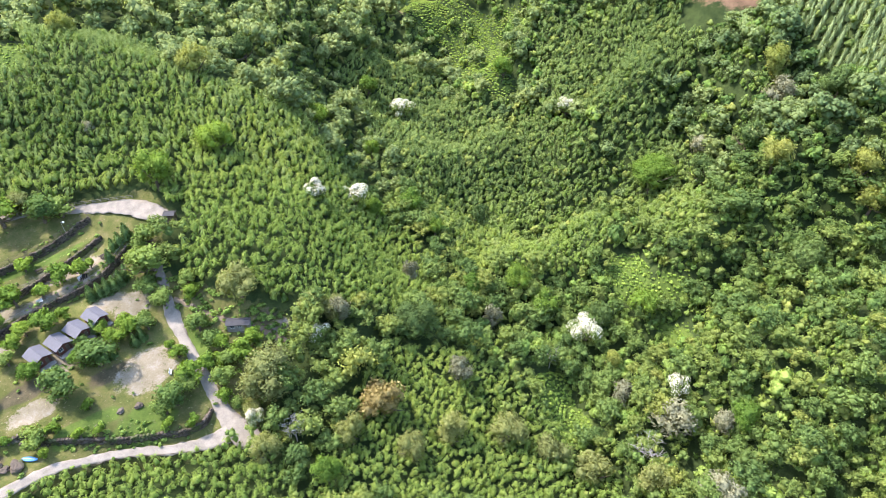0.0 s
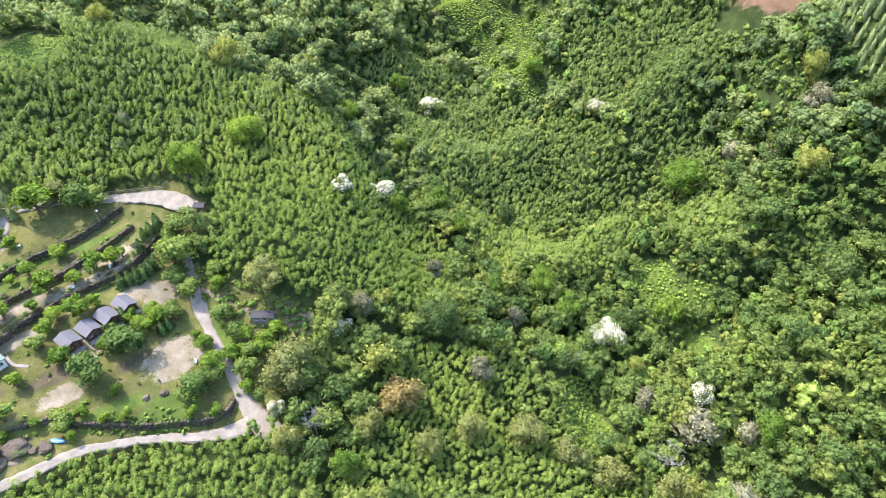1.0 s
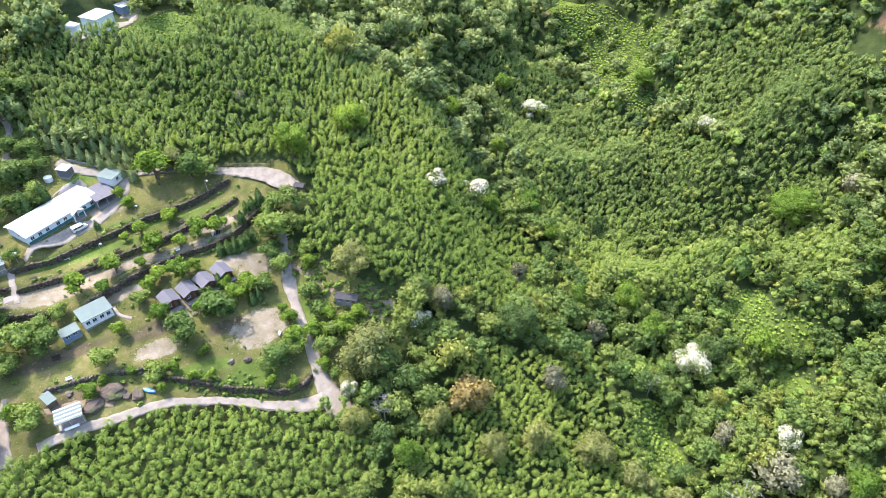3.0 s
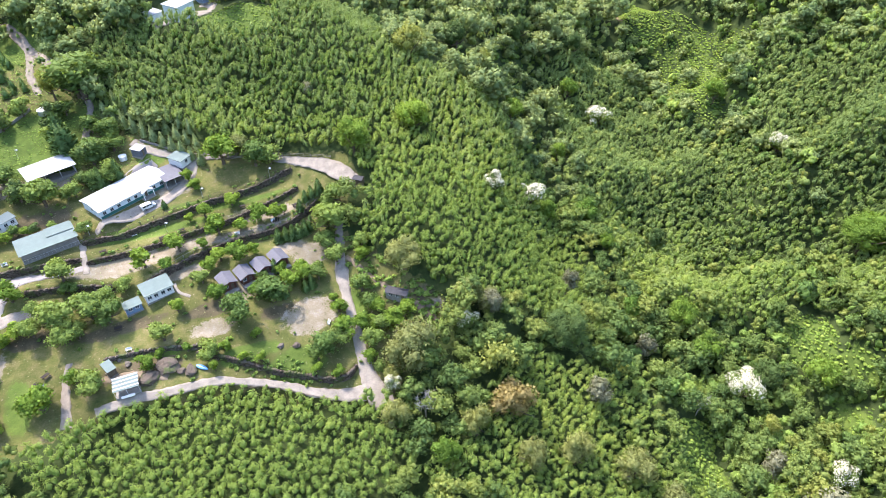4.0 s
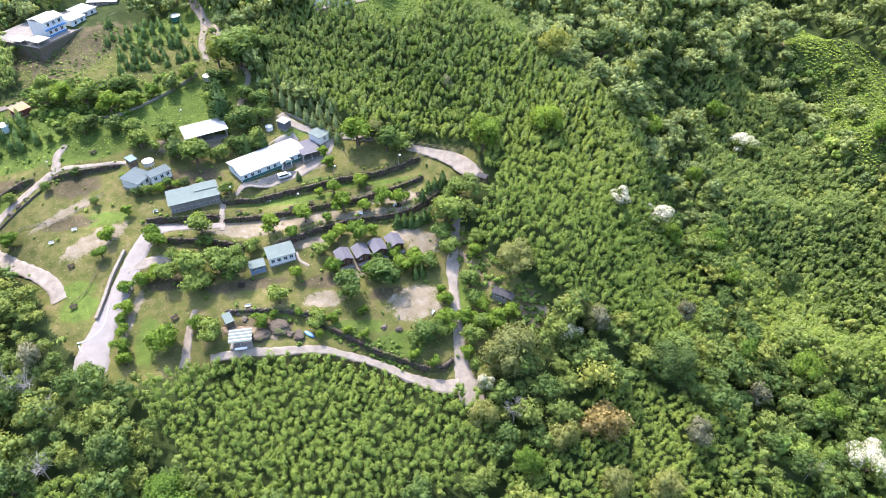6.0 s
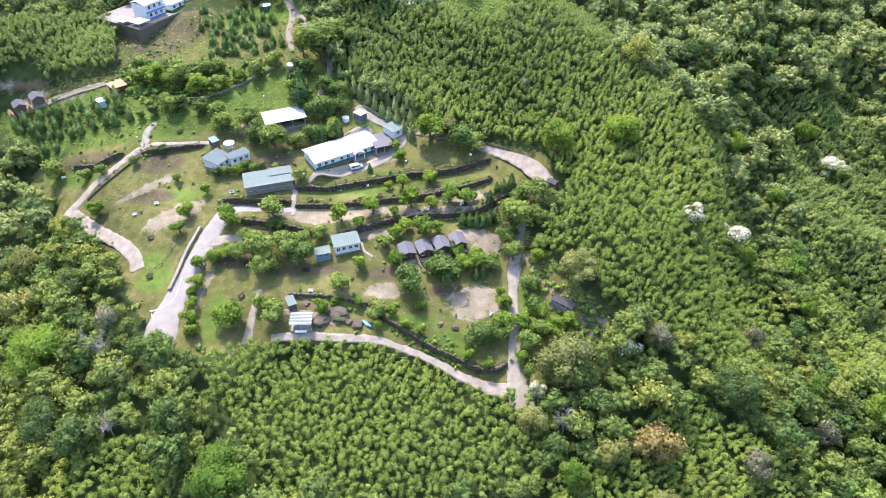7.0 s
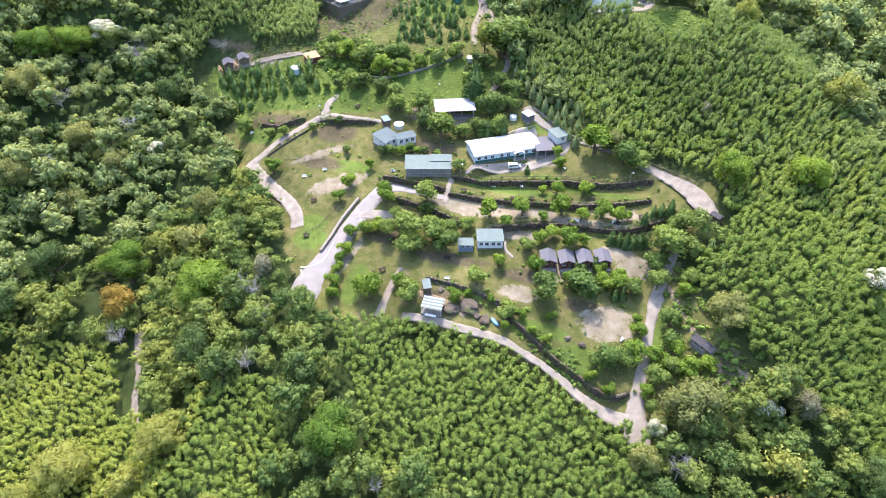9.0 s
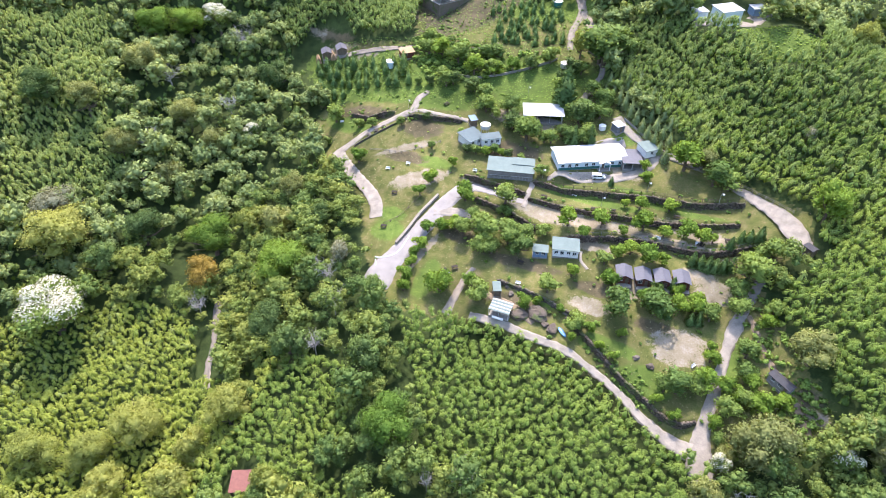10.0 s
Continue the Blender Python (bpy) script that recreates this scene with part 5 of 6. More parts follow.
# ---- trees ----
def limbs_mesh(rng, height, radius, n, bare=False):
    bm = bmesh.new()
    top = Vector((rng.uniform(-0.2, 0.2), rng.uniform(-0.2, 0.2), height * 0.62))
    thin = 0.5 if bare else 1.0
    tube(bm, (0, 0, -0.8), top, (radius * 0.075 + 0.06) * thin, (radius * 0.045 + 0.03) * thin)
    tips = []
    for k in range(n):
        a = 2 * math.pi * k / n + rng.uniform(-0.4, 0.4)
        start = top * rng.uniform(0.55, 1.0)
        end = Vector((math.cos(a) * radius * rng.uniform(0.4, 0.85), math.sin(a) * radius * rng.uniform(0.4, 0.85), height + radius * rng.uniform(-0.35, 0.3)))
        mid = start.lerp(end, 0.5) + Vector((0, 0, -0.1 * radius))
        tube(bm, start, mid, (radius * 0.035 + 0.03) * thin, (radius * 0.024 + 0.02) * thin, 5)
        tube(bm, mid, end, (radius * 0.024 + 0.02) * thin, 0.02, 5)
        tips.append((mid, end))
        if bare:
            for _ in range(9):
                p = start.lerp(mid, rng.uniform(0.4, 1)) if rng.uniform() < 0.35 else mid.lerp(end, rng.uniform(0, 1))
                q = p + Vector((rng.normal(), rng.normal(), rng.normal() * 0.6 + 0.35)) * radius * 0.24
                tube(bm, p, q, 0.045, 0.02, 4)
                tube(bm, q, q + Vector((rng.normal(), rng.normal(), rng.normal() + 0.3)) * radius * 0.12, 0.03, 0.012, 3)
    return bm


def tree_kind(name, seed, lobes, leaves, size, flat, mat, label, height=None, droop=0.1, under=None, slim=0.44, spread=0.58):
    """One tree of crown radius 1, kept out of sight of the place until it is copied."""
    rng = np.random.default_rng(seed)
    height = height or 0.95
    root = tagged(new(name), label, "tree")
    bm = limbs_mesh(rng, height * 4, 4.0, 5)
    bmesh.ops.scale(bm, vec=(0.25, 0.25, 0.25), verts=bm.verts)
    part("trunk", bm, bark, root)
    v, f, nrm = crown(rng, lobes, leaves, size, flat, droop, spread, 0.60, slim)
    if under:
        keep = v.copy()
        keep[:, 2] = keep[:, 2] * 0.9 - 0.10
        ob = new("crown", tri_mesh("crown", keep * 0.93 + (0, 0, height), f, under, normals=nrm))
        ob.parent = root
        rng2 = np.random.default_rng(seed + 1)
        bloom = rng2.permutation(lobes)[: max(3, lobes * 3 // 4)]
        d = unit(rng2.normal(size=(leaves, 3)) + (0, 0, 0.9))
        c = v[: len(LUMP_V) * lobes].reshape(lobes, -1, 3)
        mid, r = c.mean(1), np.linalg.norm(c - c.mean(1, keepdims=True), axis=2).mean(1) / 0.82
        pick = rng2.choice(bloom, leaves)
        p = mid[pick] + d * (r[pick] * 1.06)[:, None] * (1, 1, flat)
        ln = size * rng2.uniform(0.4, 0.75, leaves)
        way = unit(d * 0.4 + rng2.normal(size=p.shape) * 0.7)
        bv, bf, bn = leaf_blades(p - way * ln[:, None] * 0.5, way, ln, ln * 0.42, rng2, d)
        ob = tagged(new("blossom", tri_mesh("blossom", bv + (0, 0, height), bf, mat, normals=bn)), "clusters of cream-white blossom")
        ob.parent = root
    else:
        ob = new("crown", tri_mesh("crown", v + (0, 0, height), f, mat, normals=nrm))
        ob.parent = root
    return root


def plant(kinds, rows, group, wild=False, seed=1):
    """Sets copies of the kinds at rows of x, y, crown radius; the kinds themselves go to the first."""
    rng = np.random.default_rng(seed)
    for n, (x, y, r) in reversed(list(enumerate(rows))):
        root = kinds[n % len(kinds)]
        centre = 4.5 + 0.55 * r if wild else 0.66 * r + 0.7
        r = r * (1.25 if wild else 1.38)
        tall = centre / (0.95 * r)
        flat = rng.uniform(0.9, 1.1)
        m = pose(x, y, float(ground(x, y)), 0, 0, rng.uniform(0, 360)) @ Matrix.Diagonal((r * flat, r / flat, r * max(0.8, min(tall, 1.7)), 1))
        tagged(root, group=group)
        if n < len(kinds):
            root.matrix_basis = m
        else:
            copy_thing(root, m)


def plant_wild(name, count, seed, lobes, leaves, size, flat, mat, label, rows, group, order, **more):
    """Forest trees: the larger ones have more and relatively smaller leaves."""
    small, large = [r for r in rows if r[2] <= 6.5], [r for r in rows if r[2] > 6.5]
    for some, times in ((small, 1), (large, 3)):
        if some:
            n = min(count, len(some))
            plant(kinds(name, n, seed + 40 * times, lobes + 4 * (times - 1), leaves * times, size / times**0.5, flat, mat, label, **more), some, group, True, order)


def kinds(name, count, seed, lobes, leaves, size, flat, mat, label, **more):
    return [tree_kind(name, seed + n, lobes, leaves, size, flat, mat, label, **more) for n in range(count)]


plant(kinds("tree", 4, 20, 9, 1000, 0.15, 0.85, leaf_bright, "round-headed bright green tree on a terrace lawn"), ROW_TREES, "trees along the terraces", seed=1)
plant(kinds("orchard_tree", 2, 30, 12, 1150, 0.13, 0.82, leaf_mid, "bushy green tree among the cabins") + kinds("orchard_tree", 2, 34, 12, 1150, 0.13, 0.82, leaf_bright, "bushy yellow-green tree among the cabins"), ORCHARD_TREES, "trees round the cabins", seed=2)
plant(kinds("hedge_tree", 3, 40, 8, 700, 0.17, 0.85, leaf_bright, "small bright green shrub-like tree"), HEDGE_TREES, "trees edging the road", seed=3)
plant(kinds("grove_tree", 4, 50, 14, 1400, 0.115, 0.8, leaf_mid, "large-leaved dark green grove tree"), GROVE_TREES, "trees of the grove", seed=4)
plant(kinds("roadside_tree", 2, 60, 11, 1000, 0.135, 0.85, leaf_mid, "mid-green tree beside the lane") + kinds("roadside_tree", 2, 64, 11, 1000, 0.135, 0.85, leaf_bright, "fresh green tree beside the lane"), ROADSIDE_TREES, "trees beside the lanes", seed=5)
plant(kinds("field_tree", 2, 55, 12, 900, 0.14, 0.85, leaf_mid, "bushy mid-green tree on the upper fields") + kinds("field_tree", 1, 58, 12, 900, 0.14, 0.85, leaf_dark, "bushy dark green tree on the upper fields"), FIELD_TREES, "trees of the upper fields", seed=16)
plant(kinds("olive_tree", 2, 70, 18, 4200, 0.06, 0.85, leaf_olive, "broad olive-green tree with a lumpy crown"), CAMP_OLIVE, "olive-green trees", seed=6)
plant_wild("blossom_tree", 3, 80, 17, 1500, 0.105, 0.66, blossom, "flowering tree covered in cream-white blossom", WHITE_TREES, "white flowering trees", 7, under=leaf_mid)
plant_wild("cream_tree", 2, 85, 13, 1900, 0.09, 0.75, leaf_grey, "tree with pale cream flower heads over olive leaves", CREAM_TREES, "cream-topped trees", 8)
plant_wild("grey_tree", 2, 90, 9, 1300, 0.1, 0.85, leaf_grey, "half-bare tree with sparse grey-green leaves", GREY_TREES, "grey-green trees", 9)
plant_wild("bright_tree", 3, 95, 17, 2500, 0.076, 0.8, leaf_fresh, "tall fresh green broadleaf tree above the canopy", BRIGHT_TREES, "fresh green forest trees", 10)
plant_wild("lime_tree", 3, 105, 16, 2300, 0.078, 0.8, leaf_lime, "yellow-green tree in young leaf", LIME_TREES, "yellow-green forest trees", 11)
plant_wild("wild_olive_tree", 3, 115, 16, 2200, 0.078, 0.85, leaf_olive, "dull olive-green forest tree", OLIVE_TREES, "olive-green forest trees", 12)
plant_wild("dark_tree", 3, 125, 15, 2100, 0.08, 0.9, leaf_dark, "dark green forest tree with a dense crown", DARK_TREES, "dark forest trees", 13)
plant_wild("rust_tree", 1, 135, 14, 2000, 0.09, 0.85, leaf_brown, "tree with rusty young leaves", RUST_TREES, "rusty trees", 14)
plant_wild("orange_tree", 1, 137, 15, 1400, 0.09, 0.9, leaf_orange, "tree in orange leaf beside a path", ORANGE_TREES, "orange trees", 15)


def conifer_kind(name, seed, leaves, mat, label):
    rng = np.random.default_rng(seed)
    root = tagged(new(name), label, "conifer")
    part("trunk", tube(bmesh.new(), (0, 0, -0.06), (0, 0, 0.5), 0.03, 0.015, 6), bark, root)
    v, f, nrm = cone_tree(rng, leaves)
    ob = new("crown", tri_mesh("crown", v, f, mat, normals=nrm))
    ob.parent = root
    return root


def plant_cones(roots, rows, group, slim, seed):
    rng = np.random.default_rng(seed)
    for n, (x, y, r) in reversed(list(enumerate(rows))):
        h = r * slim * rng.uniform(0.85, 1.15)
        m = pose(x, y, float(ground(x, y)), 0, 0, rng.uniform(0, 360)) @ Matrix.Diagonal((r / 0.3, r / 0.3, h, 1))
        root = roots[n % len(roots)]
        tagged(root, group=group)
        if n < len(roots):
            root.matrix_basis = m
        else:
            copy_thing(root, m)


plant_cones([conifer_kind("conifer", 150 + n, 460, leaf_conifer, "dense conical conifer on the lawn") for n in range(2)], [(x, y, 1.15 * r) for x, y, r in CONES], "lawn conifers", 3.1, 21)
plant_cones([conifer_kind("cypress", 153 + n, 360, leaf_cypress, "slender grey-green cypress beside the upper road") for n in range(2)], [(x, y, 1.35 * r) for x, y, r in CYPRESS], "row of cypresses", 4.0, 22)
plant_cones([conifer_kind("young_fir", 156 + n, 220, leaf_conifer, "young fir of a hillside nursery") for n in range(2)], NURSERY_FIRS + NURSERY_FIRS_BACK, "nursery firs", 3.0, 23)
plant_cones([conifer_kind("terrace_fir", 158 + n, 220, leaf_conifer, "young fir planted in rows on a slope") for n in range(2)], TERRACE_FIRS, "firs in rows", 3.0, 24)
rng = np.random.default_rng(31)
rows = [(205 + 3.1 * i + 1.55 * (j % 2) + rng.uniform(-1.0, 1.0), 36 + 2.8 * j + rng.uniform(-0.9, 0.9), rng.uniform(1.2, 1.9)) for j in range(28) for i in range(24)]
rows = [p for p in rows if inside(PLANTATION, p[0], p[1])]
plant_cones([conifer_kind("plantation_fir", 160 + n, 200, leaf_cypress, "tall feathery conifer of a hillside plantation") for n in range(3)], rows, "plantation firs", 5.2, 25)

for n, (x, y, r) in enumerate(BARE_TREES):
    root = thing("bare_tree", x, y, 0, None, "leafless tree with bleached white branches", "tree", "leafless trees")
    part("trunk", limbs_mesh(np.random.default_rng(200 + n), 6.0 + 0.6 * r, r, 11, True), dead_wood, root)

# ---- buildings ----
def wall_panel(bm, axis, at, lo, hi, z0, z1, holes, thick=0.2):
    """A wall with holes right through it: along x at y=at, or along y at x=at. holes: from, to, bottom, top."""
    cuts = sorted({lo, hi, *[v for h in holes for v in h[:2]]})
    for a, b in zip(cuts, cuts[1:]):
        mid = (a + b) / 2
        z = z0
        for h in sorted([h for h in holes if h[0] < mid < h[1]], key=lambda h: h[2]):
            if h[2] > z + 0.01:
                box(bm, *((a, b, at - thick / 2, at + thick / 2) if axis == "x" else (at - thick / 2, at + thick / 2, a, b)), z, h[2])
            z = h[3]
        if z1 > z + 0.01:
            box(bm, *((a, b, at - thick / 2, at + thick / 2) if axis == "x" else (at - thick / 2, at + thick / 2, a, b)), z, z1)
    return bm


def sheet_roof(w, d, z, rise, over=0.45, thick=0.10, kind="gable"):
    """A sheet roof. gable: ridge along x; cross: ridge along y; lean: one slope falling to the front."""
    bm = bmesh.new()
    X, Y = w / 2 + over, d / 2 + over
    if kind == "gable":
        prof = [(-Y, z), (0, z + rise), (Y, z)]
    elif kind == "lean":
        prof = [(-Y, z), (Y, z + rise)]
    else:
        prof = [(-X, z), (0, z + rise), (X, z)]
    out = prof + [(a, b - thick) for a, b in reversed(prof)]
    long = X if kind != "cross" else Y
    prism(bm, out, -long, long)
    if kind != "cross":
        bmesh.ops.rotate(bm, matrix=Matrix.Rotation(radians(90), 3, "Z"), verts=bm.verts)
        bmesh.ops.scale(bm, vec=(-1, 1, 1), verts=bm.verts)
        bmesh.ops.recalc_face_normals(bm, faces=bm.faces)
    return bm


def window_in(parent, x, y, z0, z1, w, frame_mat=None, along="x"):
    """A window in an opening: a frame with a bar, and panes."""
    ob = part("window", boxes((-w / 2, -w / 2 + 0.07, -0.05, 0.05, 0, z1 - z0), (w / 2 - 0.07, w / 2, -0.05, 0.05, 0, z1 - z0), (-w / 2 + 0.07, w / 2 - 0.07, -0.05, 0.05, 0, 0.07),
                              (-w / 2 + 0.07, w / 2 - 0.07, -0.05, 0.05, z1 - z0 - 0.07, z1 - z0), (-0.03, 0.03, -0.04, 0.04, 0.07, z1 - z0 - 0.07)), frame_mat or mat_white, parent)
    ob.matrix_basis = pose(x, y, z0, 0, 0, 0 if along == "x" else 90)
    for a, b in ((-w / 2 + 0.07, -0.03), (0.03, w / 2 - 0.07)):
        part("pane", boxes((a, b, -0.012, 0.012, 0.07, z1 - z0 - 0.07)), mat_glass, ob)
    part("sill", boxes((-w / 2 - 0.06, w / 2 + 0.06, -0.2, 0.0, -0.08, -0.004)), mat_concrete, ob)
    return ob


def house(name, x, y, turn, w, d, h, label, roof=("gable", 0.8), roof_mat=None, wall_mat=None, front=(), doors=(), sides=1, over=0.5, deep=2.0, open_front=False, floor=0.0, category="house", group=""):
    """A low building. front: centres of the front windows; doors: centres of doors."""
    z = float(max(ground(x, y), ground(x - d / 2 * -math.sin(radians(turn)), y - d / 2 * math.cos(radians(turn))))) + 0.12
    root = thing(name, x, y, turn, z, label, category, group)
    wall_mat = wall_mat or mat_white
    holes = [(c - 0.55, c + 0.55, 1.0, 2.1) for c in front] + [(c - 0.45, c + 0.45, 0.0, 2.05) for c in doors]
    bm = bmesh.new()
    if not open_front:
        wall_panel(bm, "x", -d / 2 + 0.1, -w / 2, w / 2, 0, h, holes)
    side_holes = [(-0.5, 0.5, 1.0, 2.0)] if sides else []
    wall_panel(bm, "x", d / 2 - 0.1, -w / 2, w / 2, 0, h, [])
    for s in (-1, 1):
        wall_panel(bm, "y", s * (w / 2 - 0.1), -d / 2 + 0.2, d / 2 - 0.2, 0, h, side_holes)
    kind, rise = roof
    if kind == "gable":
        for s in (-1, 1):
            a = s * (w / 2 - 0.1)
            prism(bm, [(-d / 2 + 0.05, h), (d / 2 - 0.05, h), (0, h + rise * 0.92)], -0.1, 0.1)
            bm.verts.ensure_lookup_table()
            last = bm.verts[-6:]
            bmesh.ops.rotate(bm, matrix=Matrix.Rotation(radians(90), 3, "Z"), verts=last)
            bmesh.ops.translate(bm, vec=(a, 0, 0), verts=last)
    elif kind == "cross":
        for s in (-1, 1):
            prism(bm, [(-w / 2 + 0.05, h), (w / 2 - 0.05, h), (0, h + rise * 0.92)], s * (d / 2 - 0.1) - 0.1, s * (d / 2 - 0.1) + 0.1)
    part("wall", bm, wall_mat, root)
    part("plinth", boxes((-w / 2 - 0.12, w / 2 + 0.12, -d / 2 - 0.12, d / 2 + 0.12, -deep, -0.004)), mat_concrete, root)
    part("roof", sheet_roof(w, d, h + 0.02, rise, over, kind=kind), roof_mat or mat_white_sheet, root)
    for c in front:
        window_in(root, c, -d / 2 + 0.1, 1.0, 2.1, 1.1)
    for c in doors:
        door = part("door", boxes((c - 0.43, c + 0.43, -d / 2 + 0.06, -d / 2 + 0.12, 0.02, 2.03)), mat_wood, root)
        part("handle", boxes((c + 0.3, c + 0.36, -d / 2 + 0.02, -d / 2 + 0.058, 0.95, 1.1)), mat_steel, door)
    if sides:
        for s in (-1, 1):
            window_in(root, s * (w / 2 - 0.1), 0, 1.0, 2.0, 1.0, along="y")
    if open_front:
        n = max(2, int(w / 3.5))
        for k in range(n + 1):
            c = -w / 2 + 0.12 + (w - 0.24) * k / n
            part("post", boxes((c - 0.08, c + 0.08, -d / 2 + 0.02, -d / 2 + 0.18, 0, h)), mat_steel, root)
        part("floor", boxes((-w / 2 + 0.2, w / 2 - 0.2, -d / 2 - 0.05, d / 2 - 0.2, 0.0, 0.04)), mat_concrete, root)
    return root


# the long white house, its porch and its yard
main = house("long_house", -33.4, 184.4, 32.3, 22.6, 9.4, 2.9, "long white house with a white sheet roof and green base", ("gable", 1.0), mat_white_sheet, mat_pale_wall,
             front=(-9.9, -7.6, -5.3, -2.0, 0.3, 6.6, 9.2), doors=(3.6,), over=0.55)
part("dado", boxes((-11.32, 3.0, -4.74, -4.702, -0.4, 0.85), (4.2, 11.32, -4.74, -4.702, -0.4, 0.85)), mat_green_paint, main, "dark green painted base band")
porch = part("porch_roof", prism(bmesh.new(), [(-1.9, 2.55), (0, 3.3), (1.9, 2.55), (1.9, 2.43), (0, 3.16), (-1.9, 2.43)], -6.6, -4.3), mat_white_sheet, main)
porch.location.x = 3.6
for c in (1.95, 5.25):
    part("porch_post", boxes((c - 0.1, c + 0.1, -6.5, -6.3, -0.3, 2.5)), mat_white, main)
part("roof_seam", boxes((-3.55, -3.25, -5.2, -0.05, 3.02, 3.1), (-3.55, -3.25, 0.05, 5.2, 3.02, 3.1)), mat_steel, main)
part("ramp", boxes((1.6, 5.6, -6.7, -4.76, -0.5, 0.04)), mat_concrete, main)
house("carport", -20.4, 188.2, 22.3, 6.0, 7.8, 2.5, "open carport with a slate-grey roof", ("lean", 0.35), mat_grey_sheet, mat_concrete, open_front=True, sides=0, over=0.3, category="carport")
house("green_annex", -16.4, 192.8, 45.6, 4.6, 5.2, 2.6, "small annex with a grey-green sheet roof", ("lean", 0.3), mat_teal_sheet, mat_white, front=(0,), sides=0, over=0.3, category="annex")
house("pump_house", -28.2, 200.2, 52, 3.0, 3.3, 2.5, "small dark block hut with a white roof", ("lean", 0.2), mat_white_sheet, plain("dark_block_wall", (0.12, 0.13, 0.15), 0.9, grain=0.3), doors=(0,), sides=0, over=0.25, category="hut")
ribbon("paved_yard", [(-36, 189.5, 2.5), (-32, 192, 4.0), (-28, 194.5, 5.0), (-24.5, 196.5, 3.5)], mat_asphalt, "grey paved yard behind the house", category="yard")

# the meeting shed on its platform
shed = house("meeting_shed", -55.4, 171.0, 16.9, 14.6, 6.8, 2.8, "plain grey shed with a grey-green sheet roof and railing", ("lean", 0.7), mat_teal_sheet, mat_concrete, sides=0, over=0.45, deep=3.0, category="shed")
part("upper_roof", sheet_roof(6.6, 3.4, 3.42, 0.4, 0.2, kind="lean"), mat_teal_sheet, shed).location = (3.9, 1.9, 0)
for k in range(15):
    part("baluster", boxes((-7.2 + k * 1.03 - 0.03, -7.2 + k * 1.03 + 0.03, -3.52, -3.46, 0, 0.95)), mat_steel, shed)
part("rail", boxes((-7.3, 7.3, -3.53, -3.45, 0.95, 1.03)), mat_steel, shed)
house("white_hall", -54.5, 199.0, 22.3, 13.2, 7.4, 2.9, "hall with a plain white sheet roof and open front", ("lean", 0.45), mat_white_sheet, mat_white, open_front=True, sides=0, over=0.55, category="hall")

# kitchen house with two wings and a tank on its roof
house("kitchen_house", -73.6, 180.2, 60.8, 6.4, 6.6, 2.7, "low house with a slate green roof and pale walls", ("lean", 0.5), mat_slate_green, mat_white, front=(-1.8, 0.6), sides=0, over=0.4)
house("kitchen_wing", -67.2, 181.6, 38.4, 6.6, 3.2, 2.7, "low wing with a slate green roof", ("lean", 0.4), mat_slate_green, mat_white, front=(-1.9, 0.2, 2.2), sides=0, over=0.3)
house("wash_stall", -76.8, 188.6, 41.6, 2.2, 3.2, 2.3, "small stall with a blue sheet roof", ("lean", 0.25), mat_dull_blue, mat_wood, sides=0, over=0.2, category="stall")

# cabins
teal = house("bath_house", -28.4, 146.6, 17.3, 7.4, 4.8, 2.8, "white bath house with a grey-green sheet roof", ("lean", 0.5), mat_teal_sheet, mat_white, front=(-2.7, -1.0, 0.9, 2.6), sides=1, over=0.35)
house("bath_annex", -34.9, 142.9, 16.7, 4.2, 2.8, 2.2, "low blue lean-to with a grey-green roof", ("lean", 0.3), mat_teal_sheet, mat_dull_blue, front=(-0.9, 0.9), sides=0, over=0.25, category="annex")
ribbon("bath_steps", [(-24.0, 148.6, 0.9), (-23.2, 145.2, 0.9), (-20.3, 142.7, 0.9)], mat_road, "pale concrete steps beside the bath house", rise=0.12, ragged=0.03, category="steps")
CABINS = [(-10.2, 143.3, 17.2), (-5.1, 144.2, 18.2), (-0.1, 145.4, 19.5), (4.9, 146.6, 18)]
for x, y, a in CABINS:
    hut = house("cabin", x, y, a, 3.7, 4.6, 2.3, "red-brown timber cabin with a slate-grey gable roof", ("cross", 1.0), mat_grey_sheet, mat_brick, front=(-0.95,), doors=(0.75,), sides=0, over=0.5, category="cabin", group="row of cabins")
    part("deck", boxes((-2.0, 2.0, -3.8, -2.45, -1.2, 0.0)), mat_concrete, hut)
    part("light_strip", boxes((-0.14, 0.14, -3.85, -3.802, -0.9, 0.0)), mat_white, hut)
    for c in (-1.7, 1.7):
        part("porch_post", boxes((c - 0.07, c + 0.07, -2.75, -2.61, 0, 2.3)), mat_wood, hut)
house("tool_shed", 33.6, 125.0, -36.4, 5.9, 2.3, 2.3, "long dark shed with a black sheet roof", ("gable", 0.5), mat_dark_sheet, mat_concrete, front=(-1.6, 0.4), doors=(2.0,), sides=0, over=0.25, category="shed")
house("guard_hut", 33.9, 161.9, -40.3, 2.8, 2.0, 2.2, "tiny dark hut at the road bend", ("gable", 0.5), mat_dark_sheet, mat_wood, doors=(0,), sides=0, over=0.25, category="hut")
house("forest_hut", -79.9, 54.6, 28, 4.6, 5.2, 2.4, "small hut with a dull red sheet roof among the trees", ("lean", 0.5), plain("dull_red_sheet", (0.20, 0.085, 0.070), 0.7, grain=0.25), mat_wood, doors=(0,), sides=0, over=0.3, category="hut")
house("store_hut", -41.8, 126.2, 27.4, 2.0, 3.4, 2.2, "small hut with a grey-green roof", ("lean", 0.3), mat_teal_sheet, mat_wood, doors=(0,), sides=0, over=0.2, category="hut")

